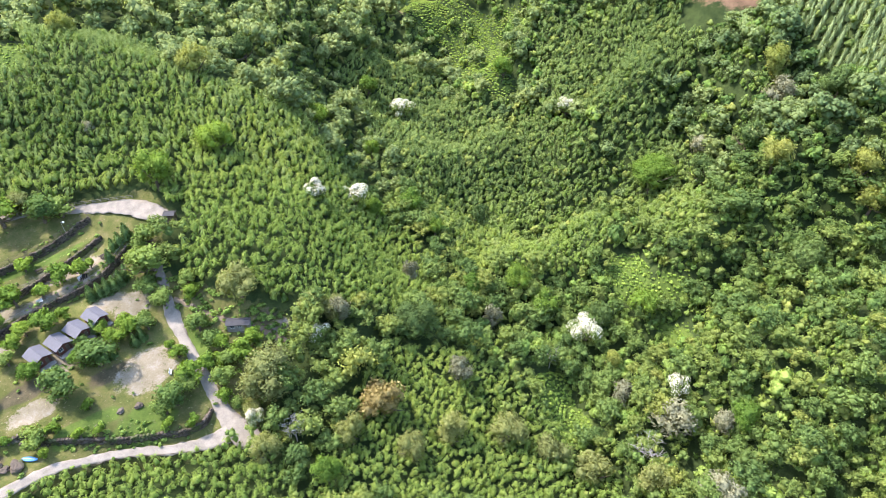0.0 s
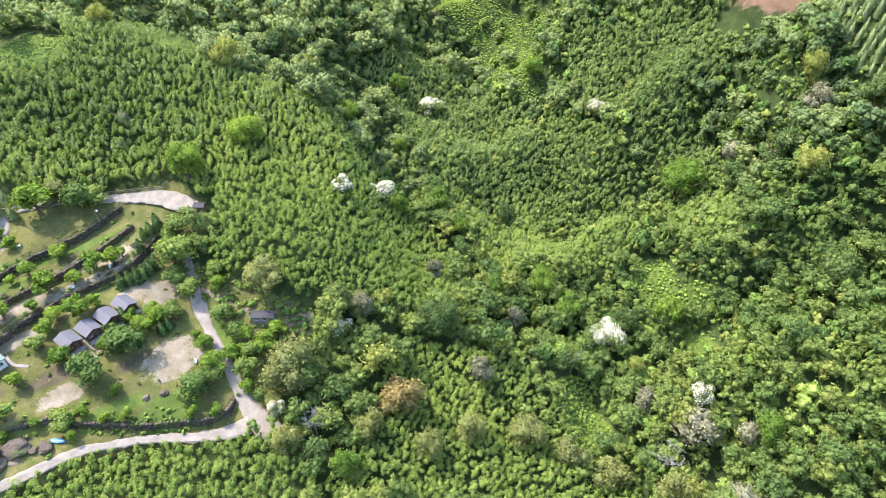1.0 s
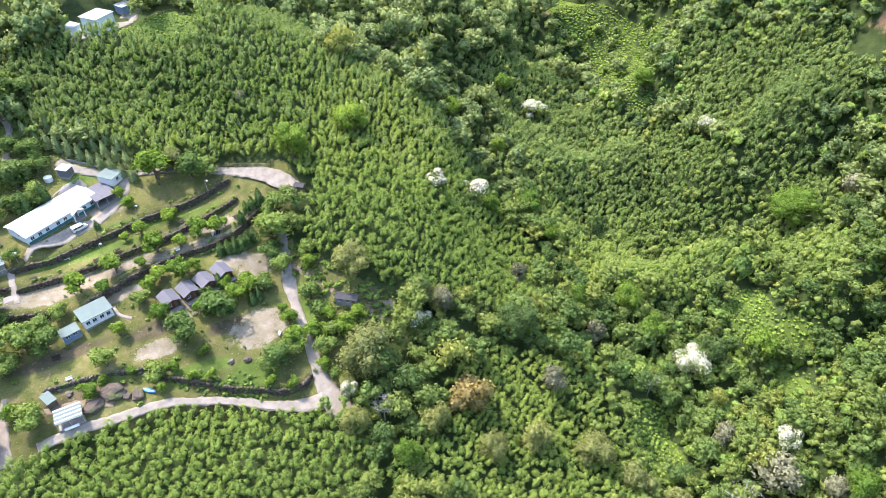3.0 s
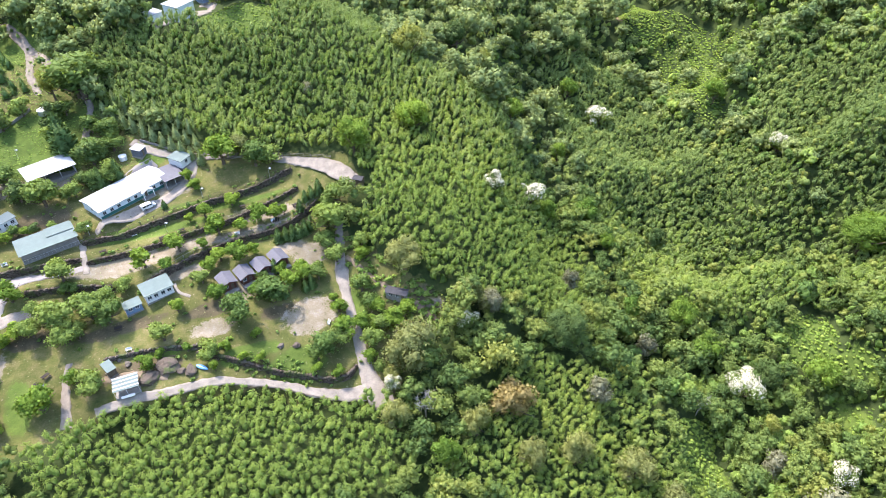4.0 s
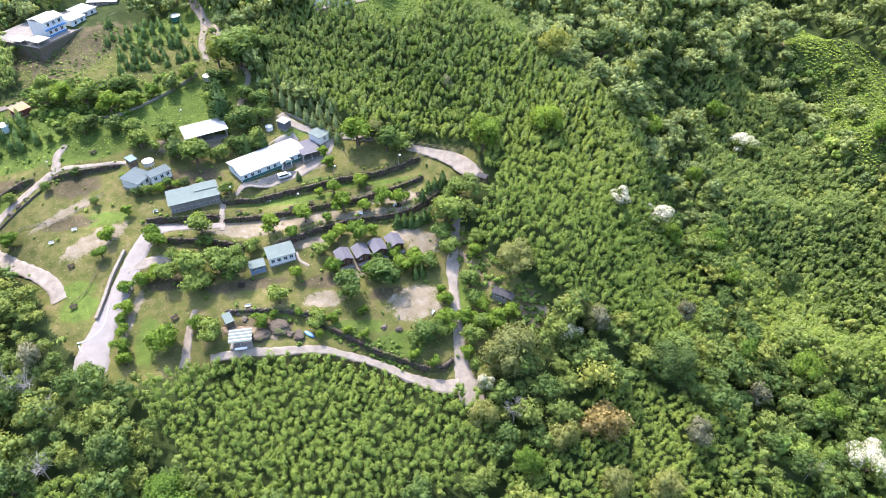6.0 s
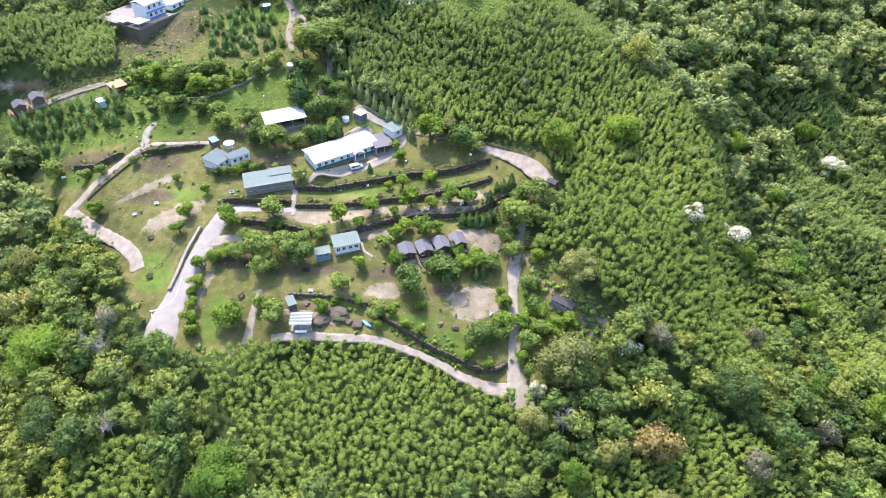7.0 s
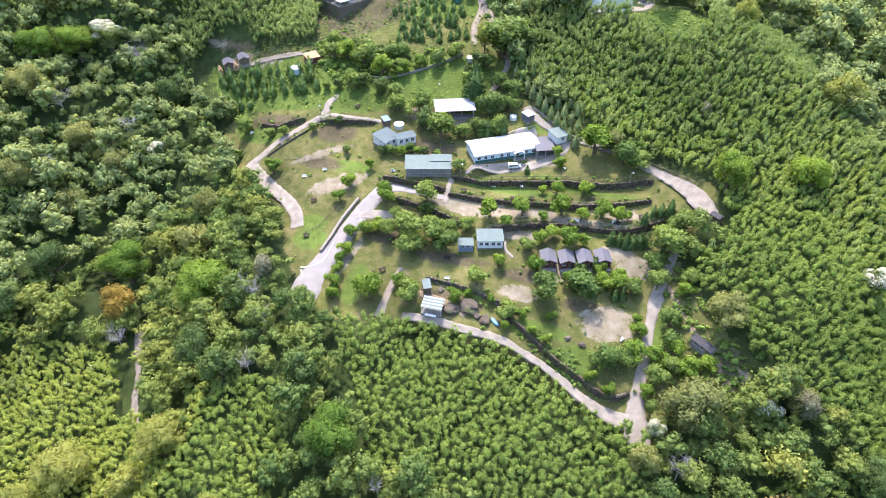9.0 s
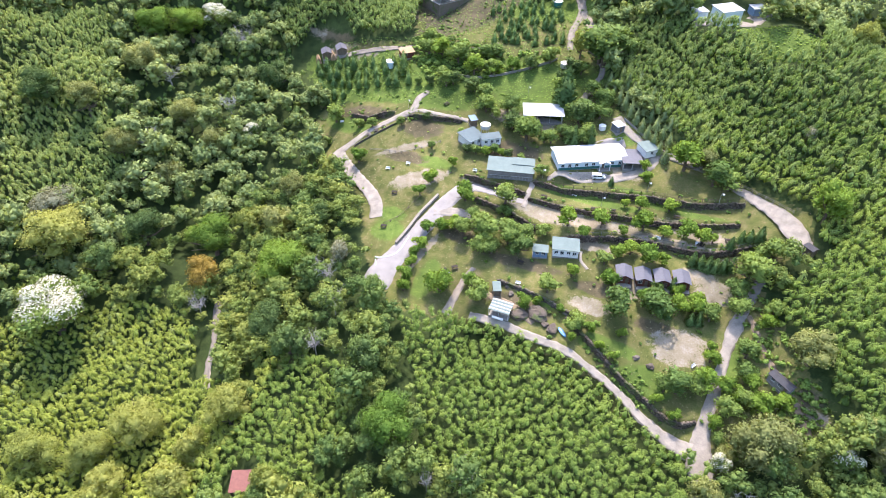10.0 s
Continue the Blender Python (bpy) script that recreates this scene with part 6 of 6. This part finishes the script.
# striped canopy on posts
can = thing("striped_canopy", -38.1, 120.2, 2.0, None, "canopy of white and green sheets on posts", "canopy")
for k in range(8):
    y0 = -2.15 + k * 0.54
    part("strip", boxes((-3.0, 3.0, y0, y0 + 0.5, 2.50 + 0.06 * k, 2.56 + 0.06 * k)), mat_white_sheet if k % 2 else mat_teal_sheet, can)
for sx in (-2.8, 0, 2.8):
    for sy in (-2.0, 1.9):
        part("post", boxes((sx - 0.06, sx + 0.06, sy - 0.06, sy + 0.06, -0.8, 2.5)), mat_steel, can)
part("platform", boxes((-2.9, 2.9, -2.1, 2.0, -0.8, 0.05)), mat_concrete, can)
part("boat_shape", boxes((-1.6, 1.6, -3.1, -2.3, 0.35, 0.8), bevel=0.15), mat_white, can)


# ---- the blue house on its high platform ----
PLAT = (-117.4, 245.7, 60.0)
pz = 14.1
plat = thing("house_platform", PLAT[0], PLAT[1], PLAT[2], pz, "high platform of dark stone under the blue house", "platform")
part("stone_face", boxes((-0.2, 46, 0.0, 1.0, -6, 4.75)), mat_stone, plat, "dark stone retaining wall")
part("stone_side", boxes((-0.2, 0.9, 1.004, 26, -8, 4.75)), mat_stone, plat)
part("slab", boxes((-0.4, 46.2, -0.2, 26, 4.754, 5.0)), mat_concrete, plat, "grey concrete slab")
for k in range(46):
    part("coping", boxes((k * 1.0, k * 1.0 + 0.96, -0.1, 0.35, 5.004, 5.25)), mat_boulder, plat)


def on_platform(name, u, v, turn, w, d, h, roof, roof_mat, wall_mat, label, fronts=(), storeys=1, over=0.5, category="house"):
    root = new(name)
    root.matrix_basis = pose(*PLAT[:2], pz + 5.004, 0, 0, PLAT[2]) @ pose(u, v, 0, 0, 0, turn)
    tagged(root, label, category)
    bm = bmesh.new()
    holes = [(c - 0.6, c + 0.6, 1.0 + 2.9 * s, 2.2 + 2.9 * s) for c in fronts for s in range(storeys)]
    H = h * storeys
    wall_panel(bm, "x", -d / 2 + 0.1, -w / 2, w / 2, 0, H, holes)
    wall_panel(bm, "x", d / 2 - 0.1, -w / 2, w / 2, 0, H, [])
    for s in (-1, 1):
        wall_panel(bm, "y", s * (w / 2 - 0.1), -d / 2 + 0.2, d / 2 - 0.2, 0, H, [])
    part("wall", bm, wall_mat, root)
    part("roof", sheet_roof(w, d, H + 0.02, roof[1], over, kind=roof[0]), roof_mat, root)
    for c in fronts:
        for s in range(storeys):
            window_in(root, c, -d / 2 + 0.1, 1.0 + 2.9 * s, 2.2 + 2.9 * s, 1.2)
    if storeys > 1:
        part("band", boxes((-w / 2 - 0.3, w / 2 + 0.3, -d / 2 - 0.9, -d / 2 - 0.004, 2.75, 3.05)), mat_blue, root, "blue balcony edge")
    part("base_band", boxes((-w / 2, w / 2, -d / 2 - 0.03, -d / 2 - 0.002, 0.0, 0.6)), mat_blue, root, "blue painted base")
    return root


on_platform("blue_house", 12.5, 8.2, 0, 9.0, 8, 2.9, ("gable", 1.0), mat_white_sheet, mat_white, "two-storey white and blue house with a white roof", (-2.6, 0, 2.6), 2)
on_platform("side_house", 22.5, 6.2, 0, 6.5, 6, 2.9, ("lean", 0.5), mat_white_sheet, mat_pale_wall, "pale blue side house with a white sheet roof", (-1.5, 1.5))
on_platform("back_house", 30.5, 9.5, 0, 7.5, 7, 2.9, ("lean", 0.4), mat_white_sheet, mat_white, "low white outbuilding with a sheet roof", (-1.5, 1.5))
on_platform("long_barn", 42.5, 10.0, -62, 11.5, 4.5, 2.6, ("lean", 0.4), mat_white_sheet, mat_concrete, "long low barn with a pale sheet roof", (-3, 3), category="barn")
for u, v, w, d in ((3.2, 3.4, 5.6, 6.0), (-0.6, 10.5, 4.6, 6.5)):
    can = new("white_canopy")
    can.matrix_basis = pose(*PLAT[:2], pz + 5.004, 0, 0, PLAT[2]) @ pose(u + (1.6 if u < 0 else 0), v, 0)
    tagged(can, "flat white sheet canopy on thin posts", "canopy", "platform canopies")
    part("roof", sheet_roof(w, d, 1.6, 0.15, 0.1, kind="lean"), mat_white_sheet, can)
    for a in (-w / 2 + 0.2, w / 2 - 0.2):
        for b in (-d / 2 + 0.2, d / 2 - 0.2):
            part("post", boxes((a - 0.05, a + 0.05, b - 0.05, b + 0.05, 0, 1.58)), mat_steel, can)

# the white house behind the bamboo ridge
house("hill_house", -6.0, 245.5, 43, 8.0, 6.5, 5.2, "two-storey white house with a pale flat roof on the ridge", ("lean", 0.3), mat_white_sheet, mat_pale_wall, front=(-3, 0, 3), sides=1, over=0.4, deep=3)
house("hill_leanto", -15.0, 246.6, 43, 4.5, 4.0, 2.5, "low lean-to with a white sheet roof", ("lean", 0.4), mat_white_sheet, mat_pale_wall, sides=0, over=0.3, deep=3, category="lean-to")
house("hill_shed", 3.5, 259.0, 35, 5, 4, 2.5, "small pale blue shed behind the house", ("lean", 0.3), mat_white_sheet, mat_dull_blue, sides=0, over=0.2, deep=3, category="shed")
ribbon("hill_yard", [(-16, 242.5, 3), (-9, 243.5, 4), (-3, 246.5, 6), (1.5, 251, 8), (5, 257, 6), (8, 264, 4)], mat_road, "pale concrete yard of the hill house", category="yard")

# cabins of the upper path
for x, y, a in ((-160.6, 221.6, 38), (-153.4, 222.6, 40)):
    house("upper_cabin", x, y, a, 3.8, 5.0, 2.4, "dark cabin with a grey gable roof by the path", ("cross", 1.1), mat_grey_sheet, mat_wood, doors=(0,), sides=0, over=0.4, category="cabin", group="upper cabins")
for x, y in ((-163.6, 219.3), (-157.0, 221.0)):
    tent = thing("tan_tent", x, y, 40, None, "pointed tan canvas tent beside a cabin", "tent", "canvas tents")
    bm = prism(bmesh.new(), [(-1.1, 0), (1.1, 0), (0.75, 1.7), (0, 2.9), (-0.75, 1.7)], -2.6, 2.0)
    part("canvas", bm, mat_tan, tent)
    part("pole", tube(bmesh.new(), (0, -2.62, 0), (0, -2.62, 2.9), 0.04, 0.04), mat_wood, tent)
house("brown_hut", -118.6, 217.6, 44.5, 4.8, 5.0, 2.4, "hut with a flat tan deck roof", ("lean", 0.15), mat_tan, mat_brick, front=(-1,), sides=0, over=0.4, category="hut")


# ---- tanks ----
def tank(x, y, r, h, z, side, label, legs=0.0):
    root = thing("water_tank", x, y, 0, z, label, "tank", "water tanks")
    part("shell", tube(bmesh.new(), (0, 0, legs), (0, 0, legs + h), r, r, 20), side, root)
    bm = bmesh.new()
    tube(bm, (0, 0, legs + h + 0.004), (0, 0, legs + h + 0.12), r * 1.04, r * 1.04, 20)
    tube(bm, (0, 0, legs + h + 0.124), (0, 0, legs + h + 0.35), r * 0.98, r * 0.3, 20)
    part("lid", bm, mat_white, root)
    if legs:
        for k in range(4):
            a = 0.8 + k * math.pi / 2
            part("leg", tube(bmesh.new(), (r * 0.8 * math.cos(a), r * 0.8 * math.sin(a), -0.5), (r * 0.8 * math.cos(a), r * 0.8 * math.sin(a), legs), 0.1, 0.1, 6), mat_steel, root)


tank(-70.6, 185.2, 1.75, 1.3, float(ground(-70.6, 185.2)), mat_steel, "white-lidded water tank on a steel stand", 2.6)
tank(-123.2, 211.8, 1.9, 2.4, float(ground(-123.2, 211.8)), plain("pale_blue_tank", (0.55, 0.68, 0.75), 0.5), "pale blue water tank among the firs")
tank(-73.2, 269.2, 2.1, 2.0, float(ground(-73.2, 269.2)), mat_green_paint, "green water tank with a white lid")
tank(-55.6, 226.0, 1.8, 1.6, float(ground(-55.6, 226)), mat_steel, "white-lidded water tank under trees")
tank(-33.3, 199.6, 1.2, 1.4, float(ground(-33.3, 199.6)), mat_white, "white water tank beside the yard")


# ---- the parked van ----
def van(x, y, turn):
    root = thing("white_van", x, y, turn, float(ground(x, y)) + 0.18, "white van parked on the drive before the house", "van")
    body = prism(bmesh.new(), [(-2.1, 0.35), (2.15, 0.35), (2.15, 0.95), (1.45, 1.1), (0.95, 1.75), (-2.0, 1.8), (-2.12, 1.6)], -0.82, 0.82)
    bmesh.ops.bevel(body, geom=list(body.edges), offset=0.06, segments=2, affect="EDGES")
    body_ob = part("body", body, mat_white, root)
    part("windscreen", prism(bmesh.new(), [(1.43, 1.14), (1.0, 1.70), (1.04, 1.72), (1.47, 1.16)], -0.70, 0.70), mat_glass, root)
    for s in (-1, 1):
        for a, b in ((-1.85, -0.75), (-0.65, 0.2), (0.3, 0.95)):
            part("side_window", boxes((a, b, s * 0.822 - 0.01, s * 0.822 + 0.01, 1.12, 1.62)), mat_glass, root)
        part("headlight", boxes((2.13, 2.17, s * 0.6 - 0.14, s * 0.6 + 0.14, 0.72, 0.88)), mat_steel, root)
        part("tail_light", boxes((-2.15, -2.11, s * 0.68 - 0.08, s * 0.68 + 0.08, 0.8, 1.15)), mat_brick, root)
        for a in (-1.3, 1.35):
            wheel = new("wheel")
            wheel.parent = root
            wheel.location = (a, s * 0.74, 0.32)
            part("tyre", tube(bmesh.new(), (0, -0.11, 0), (0, 0.11, 0), 0.33, 0.33, 16), mat_rubber, wheel)
            part("rim", tube(bmesh.new(), (0, s * 0.112, 0), (0, s * 0.125, 0), 0.19, 0.17, 12), mat_steel, wheel)
    part("bumper", boxes((2.15, 2.25, -0.8, 0.8, 0.3, 0.52)), mat_rubber, root)
    part("roof_vent", boxes((-1.6, -0.4, -0.6, 0.6, 1.815, 1.87)), mat_steel, root)


van(-27.9, 177.9, 24.0)


# ---- small things of the camp ----
def boulder(x, y, r, seed, flat=0.7):
    rng = np.random.default_rng(seed)
    bm = bmesh.new()
    bmesh.ops.create_icosphere(bm, subdivisions=3, radius=1.0)
    off = Vector((rng.uniform(0, 50), rng.uniform(0, 50), rng.uniform(0, 50)))
    for v in bm.verts:
        n = noise.noise(v.co * 1.3 + off) * 0.38 + noise.noise(v.co * 3.1 + off) * 0.14
        v.co = v.co * (1 + n)
        v.co.x, v.co.y, v.co.z = v.co.x * r * 1.2, v.co.y * r, v.co.z * r * flat
    ob = part("boulder", bm, mat_boulder if r < 0.85 else mat_stone)
    ob.matrix_basis = pose(x, y, float(ground(x, y)) + r * flat * 0.25, 0, 0, rng.uniform(0, 360))
    return tagged(ob, "rough dark boulder on the grass", "boulder", "boulders")


for n, (x, y, r) in enumerate([(-23.1, 120.4, 1.5), (-28.4, 123.3, 2.5), (-33.1, 121.2, 2.0), (-37.7, 127.3, 0.8), (-0.3, 120.6, 0.8), (3.7, 119.6, 0.9), (-31.5, 129.2, 0.7), (-21.5, 126.5, 0.7),
                               (-6.0, 119.6, 0.6), (-66.0, 163.5, 0.6), (-39.7, 129.3, 0.7), (-42.1, 129.3, 0.7), (-18.0, 124.2, 0.8), (-25.5, 121.2, 1.0), (25.8, 139.5, 0.6), (26.5, 137.0, 0.5), (-113, 176.5, 0.8), (-111, 178.3, 0.9), (-108.5, 180.2, 0.8)]):
    boulder(x, y, r, 300 + n)


def picnic_table():
    root = tagged(new("picnic_table"), "dark timber picnic table with two benches", "table")
    part("tabletop", boxes((-0.95, 0.95, -0.4, 0.4, 0.70, 0.76), bevel=0.01), mat_table, root)
    for s in (-1, 1):
        part("bench", boxes((-0.95, 0.95, s * 0.72 - 0.15, s * 0.72 + 0.15, 0.41, 0.46)), mat_table, root)
        part("leg", boxes((s * 0.65 - 0.05, s * 0.65 + 0.05, -0.85, 0.85, 0.33, 0.406), (s * 0.65 - 0.05, s * 0.65 + 0.05, -0.3, -0.2, -0.2, 0.33), (s * 0.65 - 0.05, s * 0.65 + 0.05, 0.2, 0.3, -0.2, 0.33), (s * 0.65 - 0.05, s * 0.65 + 0.05, -0.05, 0.05, 0.406, 0.70)), mat_table, root)
    return root


mat_table = plain("dark_timber", (0.035, 0.028, 0.024), 0.8, grain=0.3)
TABLES = [(-25.2, 164.2, 10), (-19.7, 165.6, 15), (-1.3, 169.2, 5), (7.3, 160.4, 80), (-56.5, 129.4, 40), (-58.8, 127.4, 70), (-84.6, 136.6, 10), (-88.2, 150.6, 20), (-90.3, 195.2, 60), (-39.1, 137.9, 0), (-41.4, 164.4, 12), (14.0, 163.6, 20)]
first = picnic_table()
tagged(first, group="picnic tables")
for x, y, a in TABLES[1:]:
    copy_thing(first, pose(x, y, float(ground(x, y)), 0, 0, a))
first.matrix_basis = pose(TABLES[0][0], TABLES[0][1], float(ground(*TABLES[0][:2])), 0, 0, TABLES[0][2])


def swing_seat(x, y, turn):
    """A small white garden thing that catches the light: a bench with a back."""
    root = thing("garden_bench", x, y, turn, None, "white garden bench on the lawn", "bench", "white benches")
    part("seat", boxes((-0.75, 0.75, -0.25, 0.25, 0.40, 0.46)), mat_white, root)
    part("backrest", boxes((-0.75, 0.75, 0.25, 0.31, 0.46, 0.95)), mat_white, root)
    for s in (-0.6, 0.6):
        part("leg", boxes((s - 0.05, s + 0.05, -0.22, 0.28, -0.1, 0.40)), mat_white, root)


for x, y, a in [(-32.9, 169.6, 0), (6.5, 160.6, 20), (-4.5, 159.2, 0), (-96.0, 160.2, 15), (-131.5, 186.5, 30), (-66.5, 167.0, 10), (-57.5, 126.8, 30), (13.6, 123.5, 60), (-90.0, 163.8, 10), (8.0, 139.0, 0), (-37.0, 130.5, 0)]:
    swing_seat(x, y, a)


def lamp_post(x, y, h=3.6):
    root = thing("lamp_post", x, y, 0, None, "slim steel lamp post with a white globe", "lamp", "camp lamps")
    part("pole", tube(bmesh.new(), (0, 0, -0.4), (0, 0, h), 0.05, 0.04, 8), mat_steel, root)
    part("arm", tube(bmesh.new(), (0, 0, h - 0.1), (0.55, 0, h + 0.05), 0.03, 0.03, 6), mat_steel, root)
    bm = bmesh.new()
    bmesh.ops.create_uvsphere(bm, u_segments=12, v_segments=8, radius=0.32, matrix=Matrix.Translation((0.55, 0, h - 0.3)))
    part("globe", bm, mat_white, root)


for x, y in [(8.9, 176.4), (-63.4, 208.1), (-23.7, 167.2), (-44.5, 171.5), (-12.0, 176.5), (-103.5, 190.0)]:
    lamp_post(x, y)

# blue boat on the grass
boat = thing("small_boat", -20.4, 120.7, -42, None, "small blue boat lying on the grass", "boat")
bm = bmesh.new()
bmesh.ops.create_uvsphere(bm, u_segments=20, v_segments=10, radius=1.0)
for v in bm.verts:
    v.co.x, v.co.y, v.co.z = v.co.x * 1.9, v.co.y * 0.62 * (1 - 0.25 * max(0, v.co.x)), min(v.co.z, 0.25) * 0.55 + 0.4
part("hull", bm, mat_blue, boat)
part("rim", tube(bmesh.new(), (-1.5, 0, 0.545), (1.3, 0, 0.545), 0.1, 0.06, 6), mat_white, boat)


# ---- fences and parapets ----
def fence(name, points, label, height=0.9, gap=2.2, mat=None, rails=2, solid=False, category="fence", thick=0.14):
    """Posts with rails, or a solid low parapet, along a line on the ground."""
    mat = mat or mat_wood
    line = smooth_line([(x, y, 0) for x, y in points], gap)[:, :2]
    root = thing(name, float(line[0][0]), float(line[0][1]), 0, 0.0, label, category)
    base = Vector((float(line[0][0]), float(line[0][1]), 0))
    tops = [Vector((float(x), float(y), float(ground(x, y)))) - base for x, y in line]
    for p in tops:
        part("post", boxes((p.x - 0.07, p.x + 0.07, p.y - 0.07, p.y + 0.07, p.z - 0.5, p.z + height + 0.05)), mat, root)
    for a, b in zip(tops, tops[1:]):
        if solid:
            bm = bmesh.new()
            n = Vector((a.y - b.y, b.x - a.x, 0)).normalized() * thick
            vs = [bm.verts.new(p + d + Vector((0, 0, z))) for z in (-0.6, height) for p, d in ((a, n), (b, n), (b, -n), (a, -n))]
            for q in ((0, 1, 2, 3), (7, 6, 5, 4), (0, 4, 5, 1), (1, 5, 6, 2), (2, 6, 7, 3), (3, 7, 4, 0)):
                bm.faces.new([vs[k] for k in q])
            bmesh.ops.recalc_face_normals(bm, faces=bm.faces)
            part("panel", bm, mat, root)
        else:
            for k in range(rails):
                z = Vector((0, 0, height * (k + 1) / rails))
                part("rail", tube(bmesh.new(), a + z, b + z, 0.045, 0.045, 5), mat, root)


fence("parapet", [(-77.4, 131.5), (-76.4, 137.6), (-75.6, 144.8), (-73.6, 153.6)], "low concrete parapet beside the asphalt road", 1.0, 2.4, mat_road, solid=True, category="parapet", thick=0.4)
fence("guard_rail", [(12.2, 184.6), (17.0, 181.8), (22.8, 178.6), (28.5, 175.2)], "pale guard rail along the upper road", 1.0, 2.0, mat_road, 2)
fence("road_wall", [(-27.5, 205.5), (-22.0, 201.6), (-15.5, 196.4), (-9.5, 193.0)], "low block wall along the lane", 0.8, 2.4, mat_concrete, solid=True, category="wall")
fence("house_fence", [(-46, 170.6), (-37.0, 170.0), (-26.7, 172.4), (-10.3, 175.6), (4.3, 176.0), (14.0, 178.0)], "wire fence with thin dark posts above the house wall", 1.0, 3.0, mat_wood, 1)
fence("terrace_fence", [(-25, 153.6), (-17.5, 156.6), (-5.7, 158.7), (5, 158.6), (11, 159.2), (17, 161.4), (22, 164)], "pale rope fence on the terrace edge", 0.8, 2.4, mat_concrete, 1)
fence("garden_fence", [(-108, 168.6), (-102, 168.4), (-95, 168.4), (-89, 172.0), (-84, 176.8)], "weathered garden fence on a bank", 0.8, 2.2, mat_concrete, 2)
fence("lower_fence", [(-10.5, 112.4), (-5.6, 110.9), (-0.4, 108.3), (3.3, 106.0), (8.9, 103.2)], "dark wooden fence along the lower lane", 0.8, 2.0, mat_wood, 2)
fence("bank_fence", [(-85.2, 137.6), (-82, 141.0), (-80.5, 146.0), (-79.0, 152.0)], "weathered fence above the lawn", 0.8, 2.2, mat_wood, 2)
fence("field_wall", [(-93.4, 210.6), (-85.0, 211.4), (-73.7, 217.4), (-64.5, 224.6), (-59.8, 229.0)], "pale stone field wall between the plots", 0.9, 1.8, mat_pale_stone, solid=True, category="wall")
fence("lane_wall", [(-116.5, 171.5), (-110.4, 176.2), (-105.2, 180.8), (-101.6, 184.8)], "rough pale stone wall beside the lane", 0.7, 1.6, mat_boulder, solid=True, category="wall")


# ---- lines on poles over the terrace ----
for x, y in [(-2.0, 173.0), (15.5, 174.8)]:
    root = thing("wire_pole", x, y, 0, None, "thin wooden pole that carries a wire", "pole", "wire poles")
    part("pole", tube(bmesh.new(), (0, 0, -0.5), (0, 0, 5.2), 0.09, 0.07, 8), mat_wood, root)
    part("crossbar", boxes((-0.6, 0.6, -0.04, 0.04, 4.8, 4.9)), mat_wood, root)
